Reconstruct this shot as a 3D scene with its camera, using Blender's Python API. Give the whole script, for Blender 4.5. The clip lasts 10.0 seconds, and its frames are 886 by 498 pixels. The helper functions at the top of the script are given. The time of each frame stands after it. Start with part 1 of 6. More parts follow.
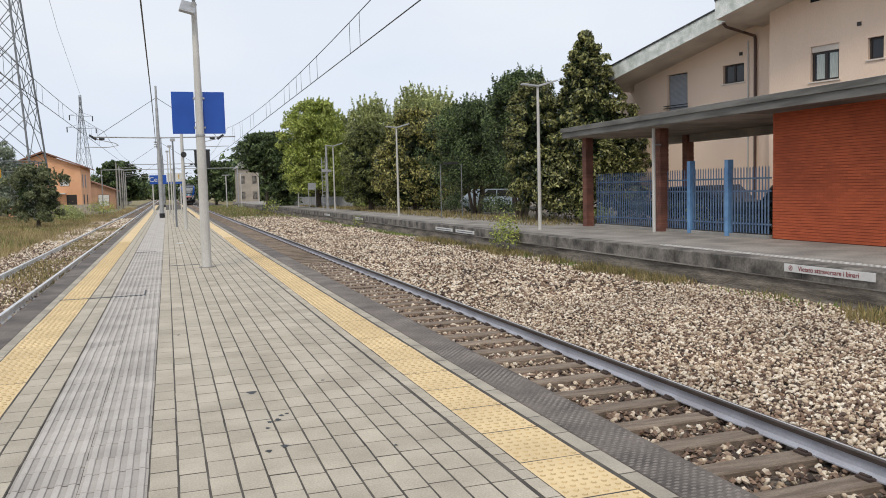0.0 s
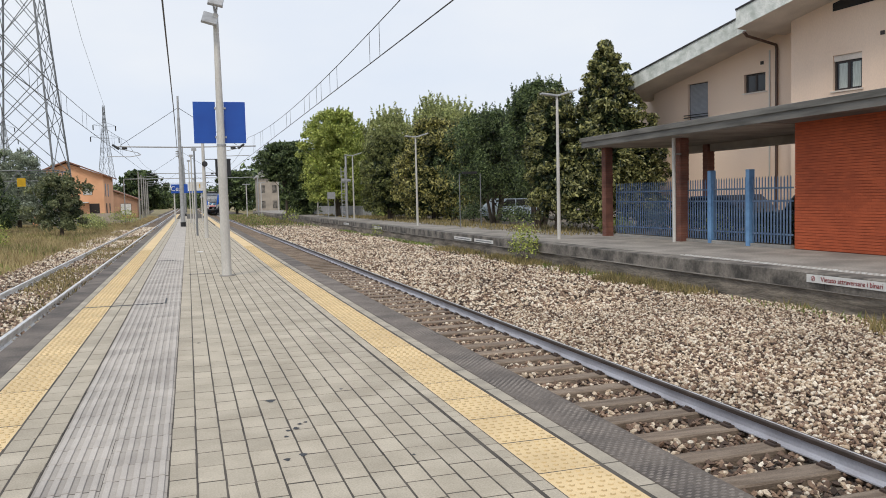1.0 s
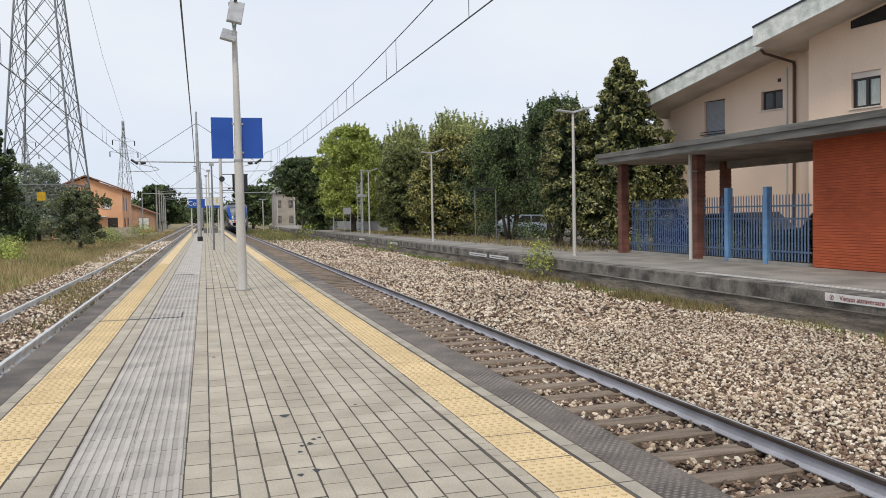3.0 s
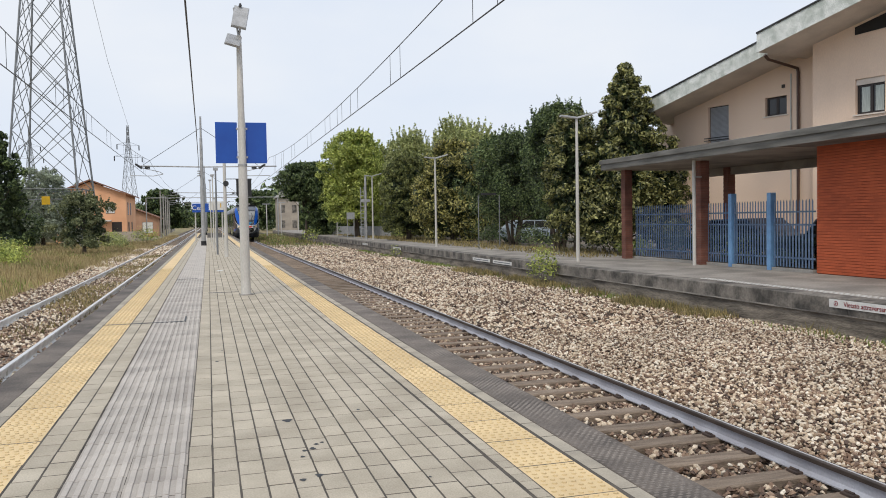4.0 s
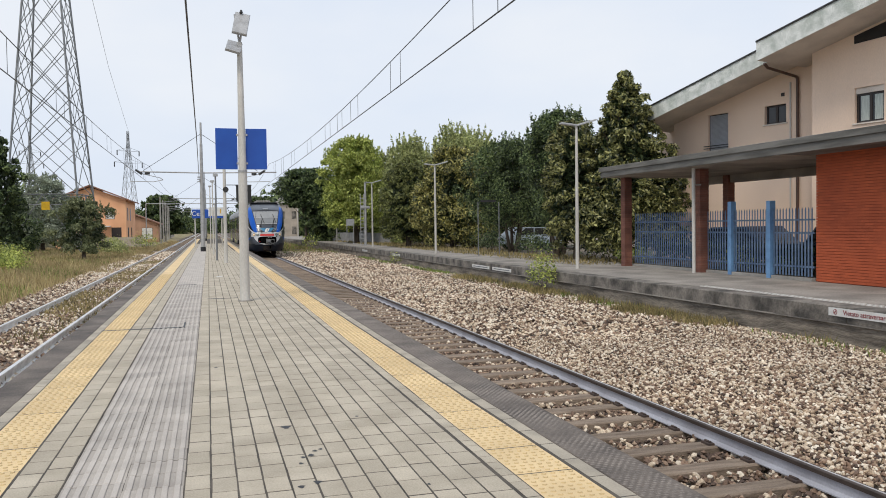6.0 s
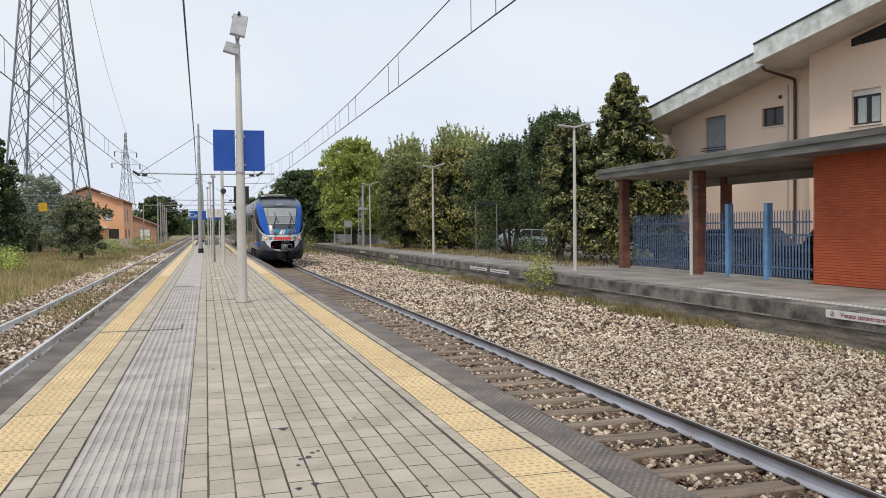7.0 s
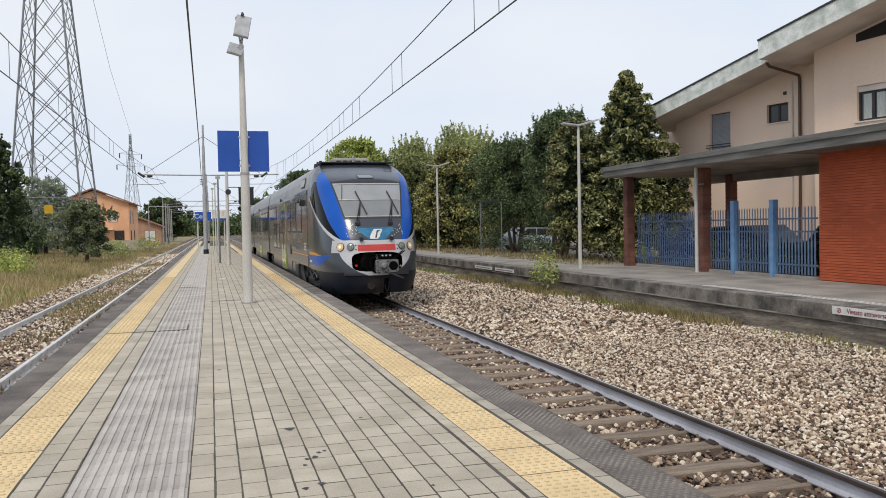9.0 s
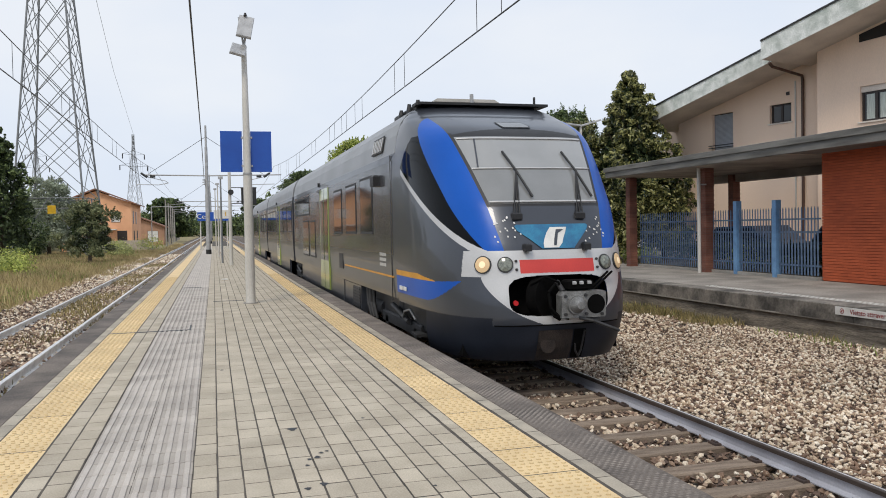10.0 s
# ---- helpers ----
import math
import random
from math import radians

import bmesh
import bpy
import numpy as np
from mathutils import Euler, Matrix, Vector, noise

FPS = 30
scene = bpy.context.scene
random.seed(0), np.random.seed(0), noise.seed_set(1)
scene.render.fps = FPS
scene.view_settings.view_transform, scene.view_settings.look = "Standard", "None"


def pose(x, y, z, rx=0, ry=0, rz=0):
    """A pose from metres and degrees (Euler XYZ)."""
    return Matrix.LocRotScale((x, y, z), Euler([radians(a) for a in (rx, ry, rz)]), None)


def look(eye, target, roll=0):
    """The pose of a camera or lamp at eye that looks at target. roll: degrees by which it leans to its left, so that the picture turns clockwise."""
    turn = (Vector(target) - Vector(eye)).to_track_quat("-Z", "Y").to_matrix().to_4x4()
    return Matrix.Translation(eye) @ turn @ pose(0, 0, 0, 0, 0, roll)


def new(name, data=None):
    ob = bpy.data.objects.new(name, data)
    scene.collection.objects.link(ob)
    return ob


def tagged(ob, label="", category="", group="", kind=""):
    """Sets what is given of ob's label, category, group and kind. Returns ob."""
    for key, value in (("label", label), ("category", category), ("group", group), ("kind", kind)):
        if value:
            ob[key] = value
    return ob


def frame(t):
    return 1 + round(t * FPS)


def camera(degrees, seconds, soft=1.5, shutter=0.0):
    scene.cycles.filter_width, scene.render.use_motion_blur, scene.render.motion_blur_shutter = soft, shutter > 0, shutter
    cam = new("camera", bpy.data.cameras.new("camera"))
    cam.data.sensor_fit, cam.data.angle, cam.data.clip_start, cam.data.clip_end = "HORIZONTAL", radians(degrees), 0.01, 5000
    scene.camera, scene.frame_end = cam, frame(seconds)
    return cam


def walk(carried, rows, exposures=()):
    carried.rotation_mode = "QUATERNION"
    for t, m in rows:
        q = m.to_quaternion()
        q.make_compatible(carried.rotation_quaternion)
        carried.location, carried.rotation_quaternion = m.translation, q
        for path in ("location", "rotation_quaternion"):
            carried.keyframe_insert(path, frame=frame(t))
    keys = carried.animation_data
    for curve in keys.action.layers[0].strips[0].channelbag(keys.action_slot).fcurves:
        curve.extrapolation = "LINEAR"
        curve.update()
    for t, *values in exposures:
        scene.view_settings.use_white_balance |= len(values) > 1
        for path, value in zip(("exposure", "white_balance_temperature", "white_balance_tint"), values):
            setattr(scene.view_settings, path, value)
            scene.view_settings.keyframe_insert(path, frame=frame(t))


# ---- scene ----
# One fixed standpoint on an island platform; y runs along the track, z = 0 is the platform's surface.
EYE = (0.0, 0.0, 1.6)
FOV = 57.575
cam = camera(FOV, 10.0, soft=0.95)


def aim(yaw, pitch, roll):
    """A camera pose at EYE, from degrees: yaw to the left of +y, pitch up, roll as look()."""
    a, b = radians(yaw), radians(pitch)
    to = Vector((-math.sin(a) * math.cos(b), math.cos(a) * math.cos(b), math.sin(b)))
    return look(EYE, Vector(EYE) + 10 * to, roll)


AIMS = [
    (0, -18.771, -4.368, -1.533),
    (0.5, -18.121, -4.100, -1.454),
    (1, -17.454, -3.671, -1.454),
    (1.5, -17.016, -3.216, -1.456),
    (2, -16.837, -2.811, -1.346),
    (2.5, -16.591, -2.667, -1.266),
    (4, -16.173, -2.150, -1.000),
    (4.5, -16.167, -2.011, -0.907),
    (5, -16.143, -1.901, -0.837),
    (5.5, -16.137, -1.773, -0.819),
    (7, -16.377, -1.544, -0.724),
    (7.5, -16.290, -1.515, -0.813),
    (8, -16.244, -1.502, -0.951),
    (8.5, -16.148, -1.569, -1.061),
    (9, -16.031, -1.598, -1.149),
    (9.5, -15.889, -1.581, -1.131),
    (10, -15.858, -1.570, -1.132),
]
walk(cam, [(t, aim(a, b, c)) for t, a, b, c in AIMS])

# ---- world and light: a bright, thinly overcast day ----
SUN_ELEVATION, SUN_AZIMUTH = 52, 215
world = bpy.data.worlds.new("world")
scene.world = world
world.use_nodes = True
wn, wl = world.node_tree.nodes, world.node_tree.links
wn.clear()
sky = wn.new("ShaderNodeTexSky")
sky.sky_type, sky.sun_disc = "NISHITA", False
sky.sun_elevation, sky.sun_rotation = radians(SUN_ELEVATION), radians(SUN_AZIMUTH)
sky.air_density, sky.dust_density = 1.0, 2.0
geo_in = wn.new("ShaderNodeTexCoord")
stretch = wn.new("ShaderNodeMapping")
stretch.inputs["Scale"].default_value = (1.0, 1.0, 2.6)
clouds = wn.new("ShaderNodeTexNoise")
clouds.inputs["Scale"].default_value, clouds.inputs["Detail"].default_value = 1.7, 5
ramp = wn.new("ShaderNodeValToRGB")
ramp.color_ramp.elements[0].position, ramp.color_ramp.elements[0].color = 0.3, (0.68, 0.785, 0.96, 1)
ramp.color_ramp.elements[1].position, ramp.color_ramp.elements[1].color = 0.7, (0.88, 0.92, 0.985, 1)
veil = wn.new("ShaderNodeMix")
veil.data_type = "RGBA"
veil.inputs[0].default_value = 0.94
tone = wn.new("ShaderNodeVectorMath")
tone.operation = "SCALE"
tone.inputs["Scale"].default_value = 0.12
back = wn.new("ShaderNodeBackground")
back.inputs["Strength"].default_value = 0.98
wout = wn.new("ShaderNodeOutputWorld")
wl.new(geo_in.outputs["Generated"], stretch.inputs["Vector"])
wl.new(stretch.outputs["Vector"], clouds.inputs["Vector"])
wl.new(clouds.outputs["Fac"], ramp.inputs["Fac"])
wl.new(sky.outputs["Color"], tone.inputs[0])
wl.new(tone.outputs["Vector"], veil.inputs[6])
wl.new(ramp.outputs["Color"], veil.inputs[7])
wl.new(veil.outputs[2], back.inputs["Color"])
wl.new(back.outputs[0], wout.inputs["Surface"])

sun = new("sun", bpy.data.lights.new("sun", "SUN"))
sun.data.energy, sun.data.angle, sun.data.color = 1.6, radians(14), (1.0, 0.91, 0.78)
_az, _el = radians(SUN_AZIMUTH), radians(SUN_ELEVATION)
sun.matrix_world = look((0, 0, 60), (-math.sin(_az) * math.cos(_el) * 10, -math.cos(_az) * math.cos(_el) * 10, 60 - math.sin(_el) * 10))
scene.view_settings.exposure = 0.0


# ---- materials ----
def mat(name, col, col2=None, scale=3.0, rough=0.7, metal=0.0, bump=0.0, bscale=60.0, spread=0.0, island=0.0, streak=None, coat=0.0, grain=0.12):
    """A surface with broad variation between two colours, a fine grain, relief, and a spread of brightness from piece to piece."""
    m = bpy.data.materials.new(name)
    m.use_nodes = True
    n, l = m.node_tree.nodes, m.node_tree.links
    b = n["Principled BSDF"]
    tc = n.new("ShaderNodeTexCoord")
    src = tc.outputs["Object"]
    if spread:
        here = n.new("ShaderNodeObjectInfo")
        shift = n.new("ShaderNodeVectorMath")
        l.new(src, shift.inputs[0])
        l.new(here.outputs["Location"], shift.inputs[1])
        src = shift.outputs["Vector"]
    if streak:
        mp = n.new("ShaderNodeMapping")
        mp.inputs["Scale"].default_value = streak
        l.new(src, mp.inputs["Vector"])
        src = mp.outputs["Vector"]
    broad = n.new("ShaderNodeTexNoise")
    broad.inputs["Scale"].default_value, broad.inputs["Detail"].default_value = scale, 6
    l.new(src, broad.inputs["Vector"])
    rp = n.new("ShaderNodeValToRGB")
    col2 = col2 or tuple(c * 0.8 for c in col)
    rp.color_ramp.elements[0].position, rp.color_ramp.elements[0].color = 0.36, (*col2, 1)
    rp.color_ramp.elements[1].position, rp.color_ramp.elements[1].color = 0.62, (*col, 1)
    l.new(broad.outputs["Fac"], rp.inputs["Fac"])
    fine = n.new("ShaderNodeTexNoise")
    fine.inputs["Scale"].default_value, fine.inputs["Detail"].default_value = bscale, 3
    l.new(src, fine.inputs["Vector"])
    gain = n.new("ShaderNodeMapRange")
    gain.inputs["From Min"].default_value, gain.inputs["From Max"].default_value = 0.25, 0.75
    gain.inputs["To Min"].default_value, gain.inputs["To Max"].default_value = 1 - grain, 1 + grain
    l.new(fine.outputs["Fac"], gain.inputs["Value"])
    value = gain.outputs["Result"]
    for amount, socket in ((spread, "object"), (island, "island")):
        if amount:
            info = n.new("ShaderNodeObjectInfo" if socket == "object" else "ShaderNodeNewGeometry")
            rnd = info.outputs["Random" if socket == "object" else "Random Per Island"]
            mr = n.new("ShaderNodeMapRange")
            mr.inputs["To Min"].default_value, mr.inputs["To Max"].default_value = 1 - amount, 1 + amount
            l.new(rnd, mr.inputs["Value"])
            mul = n.new("ShaderNodeMath")
            mul.operation = "MULTIPLY"
            l.new(value, mul.inputs[0])
            l.new(mr.outputs["Result"], mul.inputs[1])
            value = mul.outputs[0]
    sc = n.new("ShaderNodeVectorMath")
    sc.operation = "SCALE"
    l.new(rp.outputs["Color"], sc.inputs[0])
    l.new(value, sc.inputs["Scale"])
    l.new(sc.outputs["Vector"], b.inputs["Base Color"])
    b.inputs["Roughness"].default_value, b.inputs["Metallic"].default_value = rough, metal
    b.inputs["Coat Weight"].default_value = coat
    if bump:
        bp = n.new("ShaderNodeBump")
        bp.inputs["Strength"].default_value, bp.inputs["Distance"].default_value = bump, 0.02
        l.new(fine.outputs["Fac"], bp.inputs["Height"])
        l.new(bp.outputs["Normal"], b.inputs["Normal"])
    return m


def cells(name, cols, size, rough=0.85, bump=0.8):
    """Loose stone seen from afar: cells of mixed colours with relief."""
    m = bpy.data.materials.new(name)
    m.use_nodes = True
    n, l = m.node_tree.nodes, m.node_tree.links
    b = n["Principled BSDF"]
    tc = n.new("ShaderNodeTexCoord")
    vo = n.new("ShaderNodeTexVoronoi")
    vo.inputs["Scale"].default_value = 1 / size
    l.new(tc.outputs["Object"], vo.inputs["Vector"])
    sep = n.new("ShaderNodeSeparateColor")
    l.new(vo.outputs["Color"], sep.inputs["Color"])
    rp = n.new("ShaderNodeValToRGB")
    rp.color_ramp.elements[0].color, rp.color_ramp.elements[1].color = (*cols[0], 1), (*cols[-1], 1)
    for k, c in enumerate(cols[1:-1]):
        e = rp.color_ramp.elements.new((k + 1) / (len(cols) - 1))
        e.color = (*c, 1)
    l.new(sep.outputs["Red"], rp.inputs["Fac"])
    big = n.new("ShaderNodeTexNoise")
    big.inputs["Scale"].default_value, big.inputs["Detail"].default_value = 0.6, 4
    l.new(tc.outputs["Object"], big.inputs["Vector"])
    mr = n.new("ShaderNodeMapRange")
    mr.inputs["From Min"].default_value, mr.inputs["From Max"].default_value = 0.3, 0.7
    mr.inputs["To Min"].default_value, mr.inputs["To Max"].default_value = 0.72, 1.15
    l.new(big.outputs["Fac"], mr.inputs["Value"])
    sc = n.new("ShaderNodeVectorMath")
    sc.operation = "SCALE"
    l.new(rp.outputs["Color"], sc.inputs[0])
    l.new(mr.outputs["Result"], sc.inputs["Scale"])
    l.new(sc.outputs["Vector"], b.inputs["Base Color"])
    b.inputs["Roughness"].default_value = rough
    bp = n.new("ShaderNodeBump")
    bp.inputs["Strength"].default_value, bp.inputs["Distance"].default_value = bump, size * 0.6
    bp.invert = True
    l.new(vo.outputs["Distance"], bp.inputs["Height"])
    l.new(bp.outputs["Normal"], b.inputs["Normal"])
    return m


def broken(name, stops):
    """Broken stone: each lump of its own tone along the stops, with mottling and pits."""
    m = bpy.data.materials.new(name)
    m.use_nodes = True
    n, l = m.node_tree.nodes, m.node_tree.links
    b = n["Principled BSDF"]
    info = n.new("ShaderNodeNewGeometry")
    rp = n.new("ShaderNodeValToRGB")
    rp.color_ramp.elements[0].color, rp.color_ramp.elements[1].color = (*stops[0][1], 1), (*stops[-1][1], 1)
    for at, c in stops[1:-1]:
        rp.color_ramp.elements.new(at).color = (*c, 1)
    l.new(info.outputs["Random Per Island"], rp.inputs["Fac"])
    tc = n.new("ShaderNodeTexCoord")
    fine = n.new("ShaderNodeTexNoise")
    fine.inputs["Scale"].default_value, fine.inputs["Detail"].default_value = 45, 3
    broad = n.new("ShaderNodeTexNoise")
    broad.inputs["Scale"].default_value, broad.inputs["Detail"].default_value = 0.5, 3
    value = None
    for tex, lo_, hi_ in ((fine, 0.78, 1.2), (broad, 0.78, 1.12)):
        l.new(tc.outputs["Object"], tex.inputs["Vector"])
        mr = n.new("ShaderNodeMapRange")
        mr.inputs["From Min"].default_value, mr.inputs["From Max"].default_value = 0.3, 0.7
        mr.inputs["To Min"].default_value, mr.inputs["To Max"].default_value = lo_, hi_
        l.new(tex.outputs["Fac"], mr.inputs["Value"])
        if value is None:
            value = mr.outputs["Result"]
        else:
            mul = n.new("ShaderNodeMath")
            mul.operation = "MULTIPLY"
            l.new(value, mul.inputs[0])
            l.new(mr.outputs["Result"], mul.inputs[1])
            value = mul.outputs[0]
    sc = n.new("ShaderNodeVectorMath")
    sc.operation = "SCALE"
    l.new(rp.outputs["Color"], sc.inputs[0])
    l.new(value, sc.inputs["Scale"])
    l.new(sc.outputs["Vector"], b.inputs["Base Color"])
    b.inputs["Roughness"].default_value = 0.9
    bp = n.new("ShaderNodeBump")
    bp.inputs["Strength"].default_value, bp.inputs["Distance"].default_value = 0.5, 0.01
    l.new(fine.outputs["Fac"], bp.inputs["Height"])
    l.new(bp.outputs["Normal"], b.inputs["Normal"])
    return m


def glow(name, col, strength):
    m = bpy.data.materials.new(name)
    m.use_nodes = True
    b = m.node_tree.nodes["Principled BSDF"]
    b.inputs["Base Color"].default_value = (*col, 1)
    b.inputs["Emission Color"].default_value, b.inputs["Emission Strength"].default_value = (*col, 1), strength
    return m


def leafy(name, dark, light, rough=0.55, bias=0.0):
    """Leaves: each one of its own green, a little light passing through."""
    m = bpy.data.materials.new(name)
    m.use_nodes = True
    n, l = m.node_tree.nodes, m.node_tree.links
    b = n["Principled BSDF"]
    info = n.new("ShaderNodeNewGeometry")
    rp = n.new("ShaderNodeValToRGB")
    rp.color_ramp.elements[0].color, rp.color_ramp.elements[1].color = (*dark, 1), (*light, 1)
    rp.color_ramp.elements[0].position = bias
    l.new(info.outputs["Random Per Island"], rp.inputs["Fac"])
    tc = n.new("ShaderNodeTexCoord")
    big = n.new("ShaderNodeTexNoise")
    big.inputs["Scale"].default_value, big.inputs["Detail"].default_value = 0.7, 4
    l.new(tc.outputs["Object"], big.inputs["Vector"])
    mr = n.new("ShaderNodeMapRange")
    mr.inputs["From Min"].default_value, mr.inputs["From Max"].default_value = 0.3, 0.7
    mr.inputs["To Min"].default_value, mr.inputs["To Max"].default_value = 0.65, 1.3
    l.new(big.outputs["Fac"], mr.inputs["Value"])
    sc = n.new("ShaderNodeVectorMath")
    sc.operation = "SCALE"
    l.new(rp.outputs["Color"], sc.inputs[0])
    l.new(mr.outputs["Result"], sc.inputs["Scale"])
    l.new(sc.outputs["Vector"], b.inputs["Base Color"])
    b.inputs["Roughness"].default_value = rough
    tr = n.new("ShaderNodeBsdfTranslucent")
    l.new(sc.outputs["Vector"], tr.inputs["Color"])
    mix = n.new("ShaderNodeMixShader")
    mix.inputs["Fac"].default_value = 0.22
    l.new(b.outputs[0], mix.inputs[1])
    l.new(tr.outputs[0], mix.inputs[2])
    l.new(mix.outputs[0], n["Material Output"].inputs["Surface"])
    return m


PAVER = mat("paver", (0.505, 0.445, 0.35), (0.40, 0.348, 0.268), 2.0, 0.85, bump=0.35, bscale=90, spread=0.08, grain=0.18)
PAVER_FAR = mat("paver_far", (0.505, 0.445, 0.35), (0.40, 0.348, 0.268), 2.0, 0.85, bump=0.35, bscale=90, island=0.08, grain=0.18)
JOINT = mat("joint_sand", (0.11, 0.094, 0.077), (0.06, 0.052, 0.044), 3, 0.95, bump=0.4)
GROOVE = mat("tactile_groove", (0.44, 0.40, 0.355), (0.36, 0.325, 0.29), 2.2, 0.9, bump=0.2, bscale=120, spread=0.12)
TACTILE = mat("grey_tactile", (0.52, 0.475, 0.425), (0.425, 0.385, 0.345), 2.2, 0.8, bump=0.2, bscale=150, spread=0.06)
YELLOW = mat("yellow_tactile", (0.80, 0.605, 0.335), (0.67, 0.50, 0.275), 1.6, 0.8, bump=0.25, bscale=140, spread=0.05)
KERB = mat("kerb_concrete", (0.46, 0.405, 0.32), (0.33, 0.295, 0.24), 2.5, 0.9, bump=0.4, bscale=70, spread=0.1)
EDGE_STUD = mat("edge_strip_stud", (0.245, 0.215, 0.19), (0.14, 0.122, 0.11), 2, 0.8, grain=0.3)
STUD_SHADE_DIRT = mat("stud_shade_dirt", (0.62, 0.45, 0.23), (0.45, 0.33, 0.17), 6, 0.9)
EDGE_DARK = mat("dark_edge_strip", (0.185, 0.155, 0.13), (0.09, 0.076, 0.066), 1.8, 0.85, bump=0.5, bscale=50, grain=0.25)
CONCRETE = mat("concrete", (0.36, 0.34, 0.31), (0.24, 0.23, 0.21), 0.8, 0.9, bump=0.4, bscale=30)
CONCRETE_DARK = mat("stained_concrete", (0.24, 0.215, 0.185), (0.065, 0.06, 0.053), 1.9, 0.9, bump=0.6, bscale=18, grain=0.3, spread=0.10)
FOUNDATION = mat("damp_foundation", (0.30, 0.26, 0.21), (0.105, 0.09, 0.074), 1.3, 0.95, bump=0.8, bscale=14, streak=(1, 0.7, 4.5), grain=0.35)
FAR_PAVING = mat("far_paving", (0.34, 0.31, 0.272), (0.21, 0.19, 0.168), 0.9, 0.9, bump=0.4, bscale=20, grain=0.22)
# Bed tones darkened: the shade in the gaps between stones is put into them.
BED_SHADE_COLS = [(0.04, 0.03, 0.024), (0.08, 0.055, 0.04), (0.15, 0.115, 0.09), (0.20, 0.17, 0.135), (0.07, 0.06, 0.05)]
BALLAST_BED = cells("ballast_bed", BED_SHADE_COLS, 0.06, bump=1.0)
STONE_LIGHT = broken("ballast_light", [(0.0, (0.09, 0.06, 0.045)), (0.18, (0.26, 0.165, 0.11)), (0.38, (0.52, 0.40, 0.28)), (0.66, (0.72, 0.595, 0.45)), (1.0, (0.84, 0.76, 0.63))])
STONE_BROWN = broken("ballast_brown", [(0.0, (0.05, 0.036, 0.03)), (0.4, (0.15, 0.10, 0.075)), (0.75, (0.30, 0.20, 0.14)), (1.0, (0.46, 0.34, 0.25))])
SLEEPER = mat("sleeper_wood", (0.31, 0.24, 0.18), (0.19, 0.14, 0.10), 2.0, 0.85, bump=0.6, bscale=30, streak=(1.0, 8.0, 8.0), spread=0.18, grain=0.3)
RAIL_SIDE = mat("rail_side", (0.50, 0.51, 0.56), (0.40, 0.40, 0.44), 2.0, 0.5, metal=0.2, grain=0.1)
RAIL_TOP = mat("rail_head", (0.085, 0.065, 0.055), (0.055, 0.042, 0.036), 3, 0.55, metal=0.2)
# Pale tone for the left rails: the light on their sides put into the colour.
RAIL_BRIGHT = mat("rail_lit_bright", (0.86, 0.85, 0.83), (0.62, 0.60, 0.58), 3, 0.4, metal=0.0)
COUPLER = mat("greasy_steel", (0.26, 0.26, 0.255), (0.15, 0.15, 0.145), 9, 0.5, metal=0.4, grain=0.3)
RAIL_SHINE = mat("rail_running_face", (0.92, 0.91, 0.89), (0.8, 0.78, 0.76), 3, 0.35, metal=0.7)
RUST = mat("rusty_iron", (0.10, 0.065, 0.05), (0.05, 0.035, 0.03), 8, 0.85, bump=0.4)
RED_WALL = mat("red_brick", (0.50, 0.103, 0.036), (0.41, 0.082, 0.029), 0.9, 0.8, bump=0.3, bscale=60, island=0.10)
RED_JOINT = mat("red_mortar", (0.26, 0.055, 0.025), (0.15, 0.035, 0.018), 2, 0.9)
BRICK_COL = mat("column_brick", (0.22, 0.095, 0.065), (0.14, 0.06, 0.045), 3, 0.85, bump=0.3, island=0.15)
AWNING = mat("awning_metal", (0.205, 0.197, 0.18), (0.095, 0.092, 0.082), 1.6, 0.8, streak=(1, 0.35, 3), bump=0.25, grain=0.22)
EAVES = mat("house_eaves", (0.74, 0.66, 0.58), (0.60, 0.53, 0.47), 0.9, 0.9)
SOFFIT = mat("awning_soffit", (0.40, 0.345, 0.295), (0.25, 0.215, 0.185), 0.9, 0.9, grain=0.2)
PLASTER = mat("pink_plaster", (0.87, 0.675, 0.53), (0.81, 0.62, 0.485), 0.5, 0.9, bump=0.15, bscale=40, streak=(1, 1, 0.4), grain=0.05)
FASCIA = mat("weathered_fascia", (0.76, 0.78, 0.75), (0.46, 0.50, 0.46), 2.6, 0.8, bump=0.2, bscale=25, grain=0.2)
BLUE_PAINT = mat("blue_fence_paint", (0.145, 0.215, 0.325), (0.08, 0.13, 0.22), 4, 0.55, grain=0.15)
BLUE_POST = mat("blue_post_paint", (0.17, 0.34, 0.58), (0.12, 0.25, 0.45), 4, 0.5)
SIGN_BLUE = mat("sign_blue", (0.012, 0.085, 0.42), (0.010, 0.07, 0.37), 2, 0.45, grain=0.04)
LENS_PALE = mat("dusty_diffuser", (0.40, 0.375, 0.33), (0.33, 0.31, 0.27), 6, 0.35)
WHITE = mat("white_paint", (0.75, 0.74, 0.71), (0.62, 0.61, 0.58), 3, 0.5, grain=0.05)
SIGN_RED = mat("sign_red", (0.26, 0.025, 0.03), None, 3, 0.6)
GALVA = mat("galvanised", (0.46, 0.46, 0.46), (0.36, 0.36, 0.36), 5, 0.5, metal=0.4)
POLE = mat("pole_paint", (0.60, 0.58, 0.54), (0.50, 0.48, 0.44), 2.5, 0.5, streak=(1, 1, 0.3))
STEEL_GREY = mat("pylon_steel", (0.24, 0.25, 0.26), (0.18, 0.19, 0.2), 1, 0.6, metal=0.3)
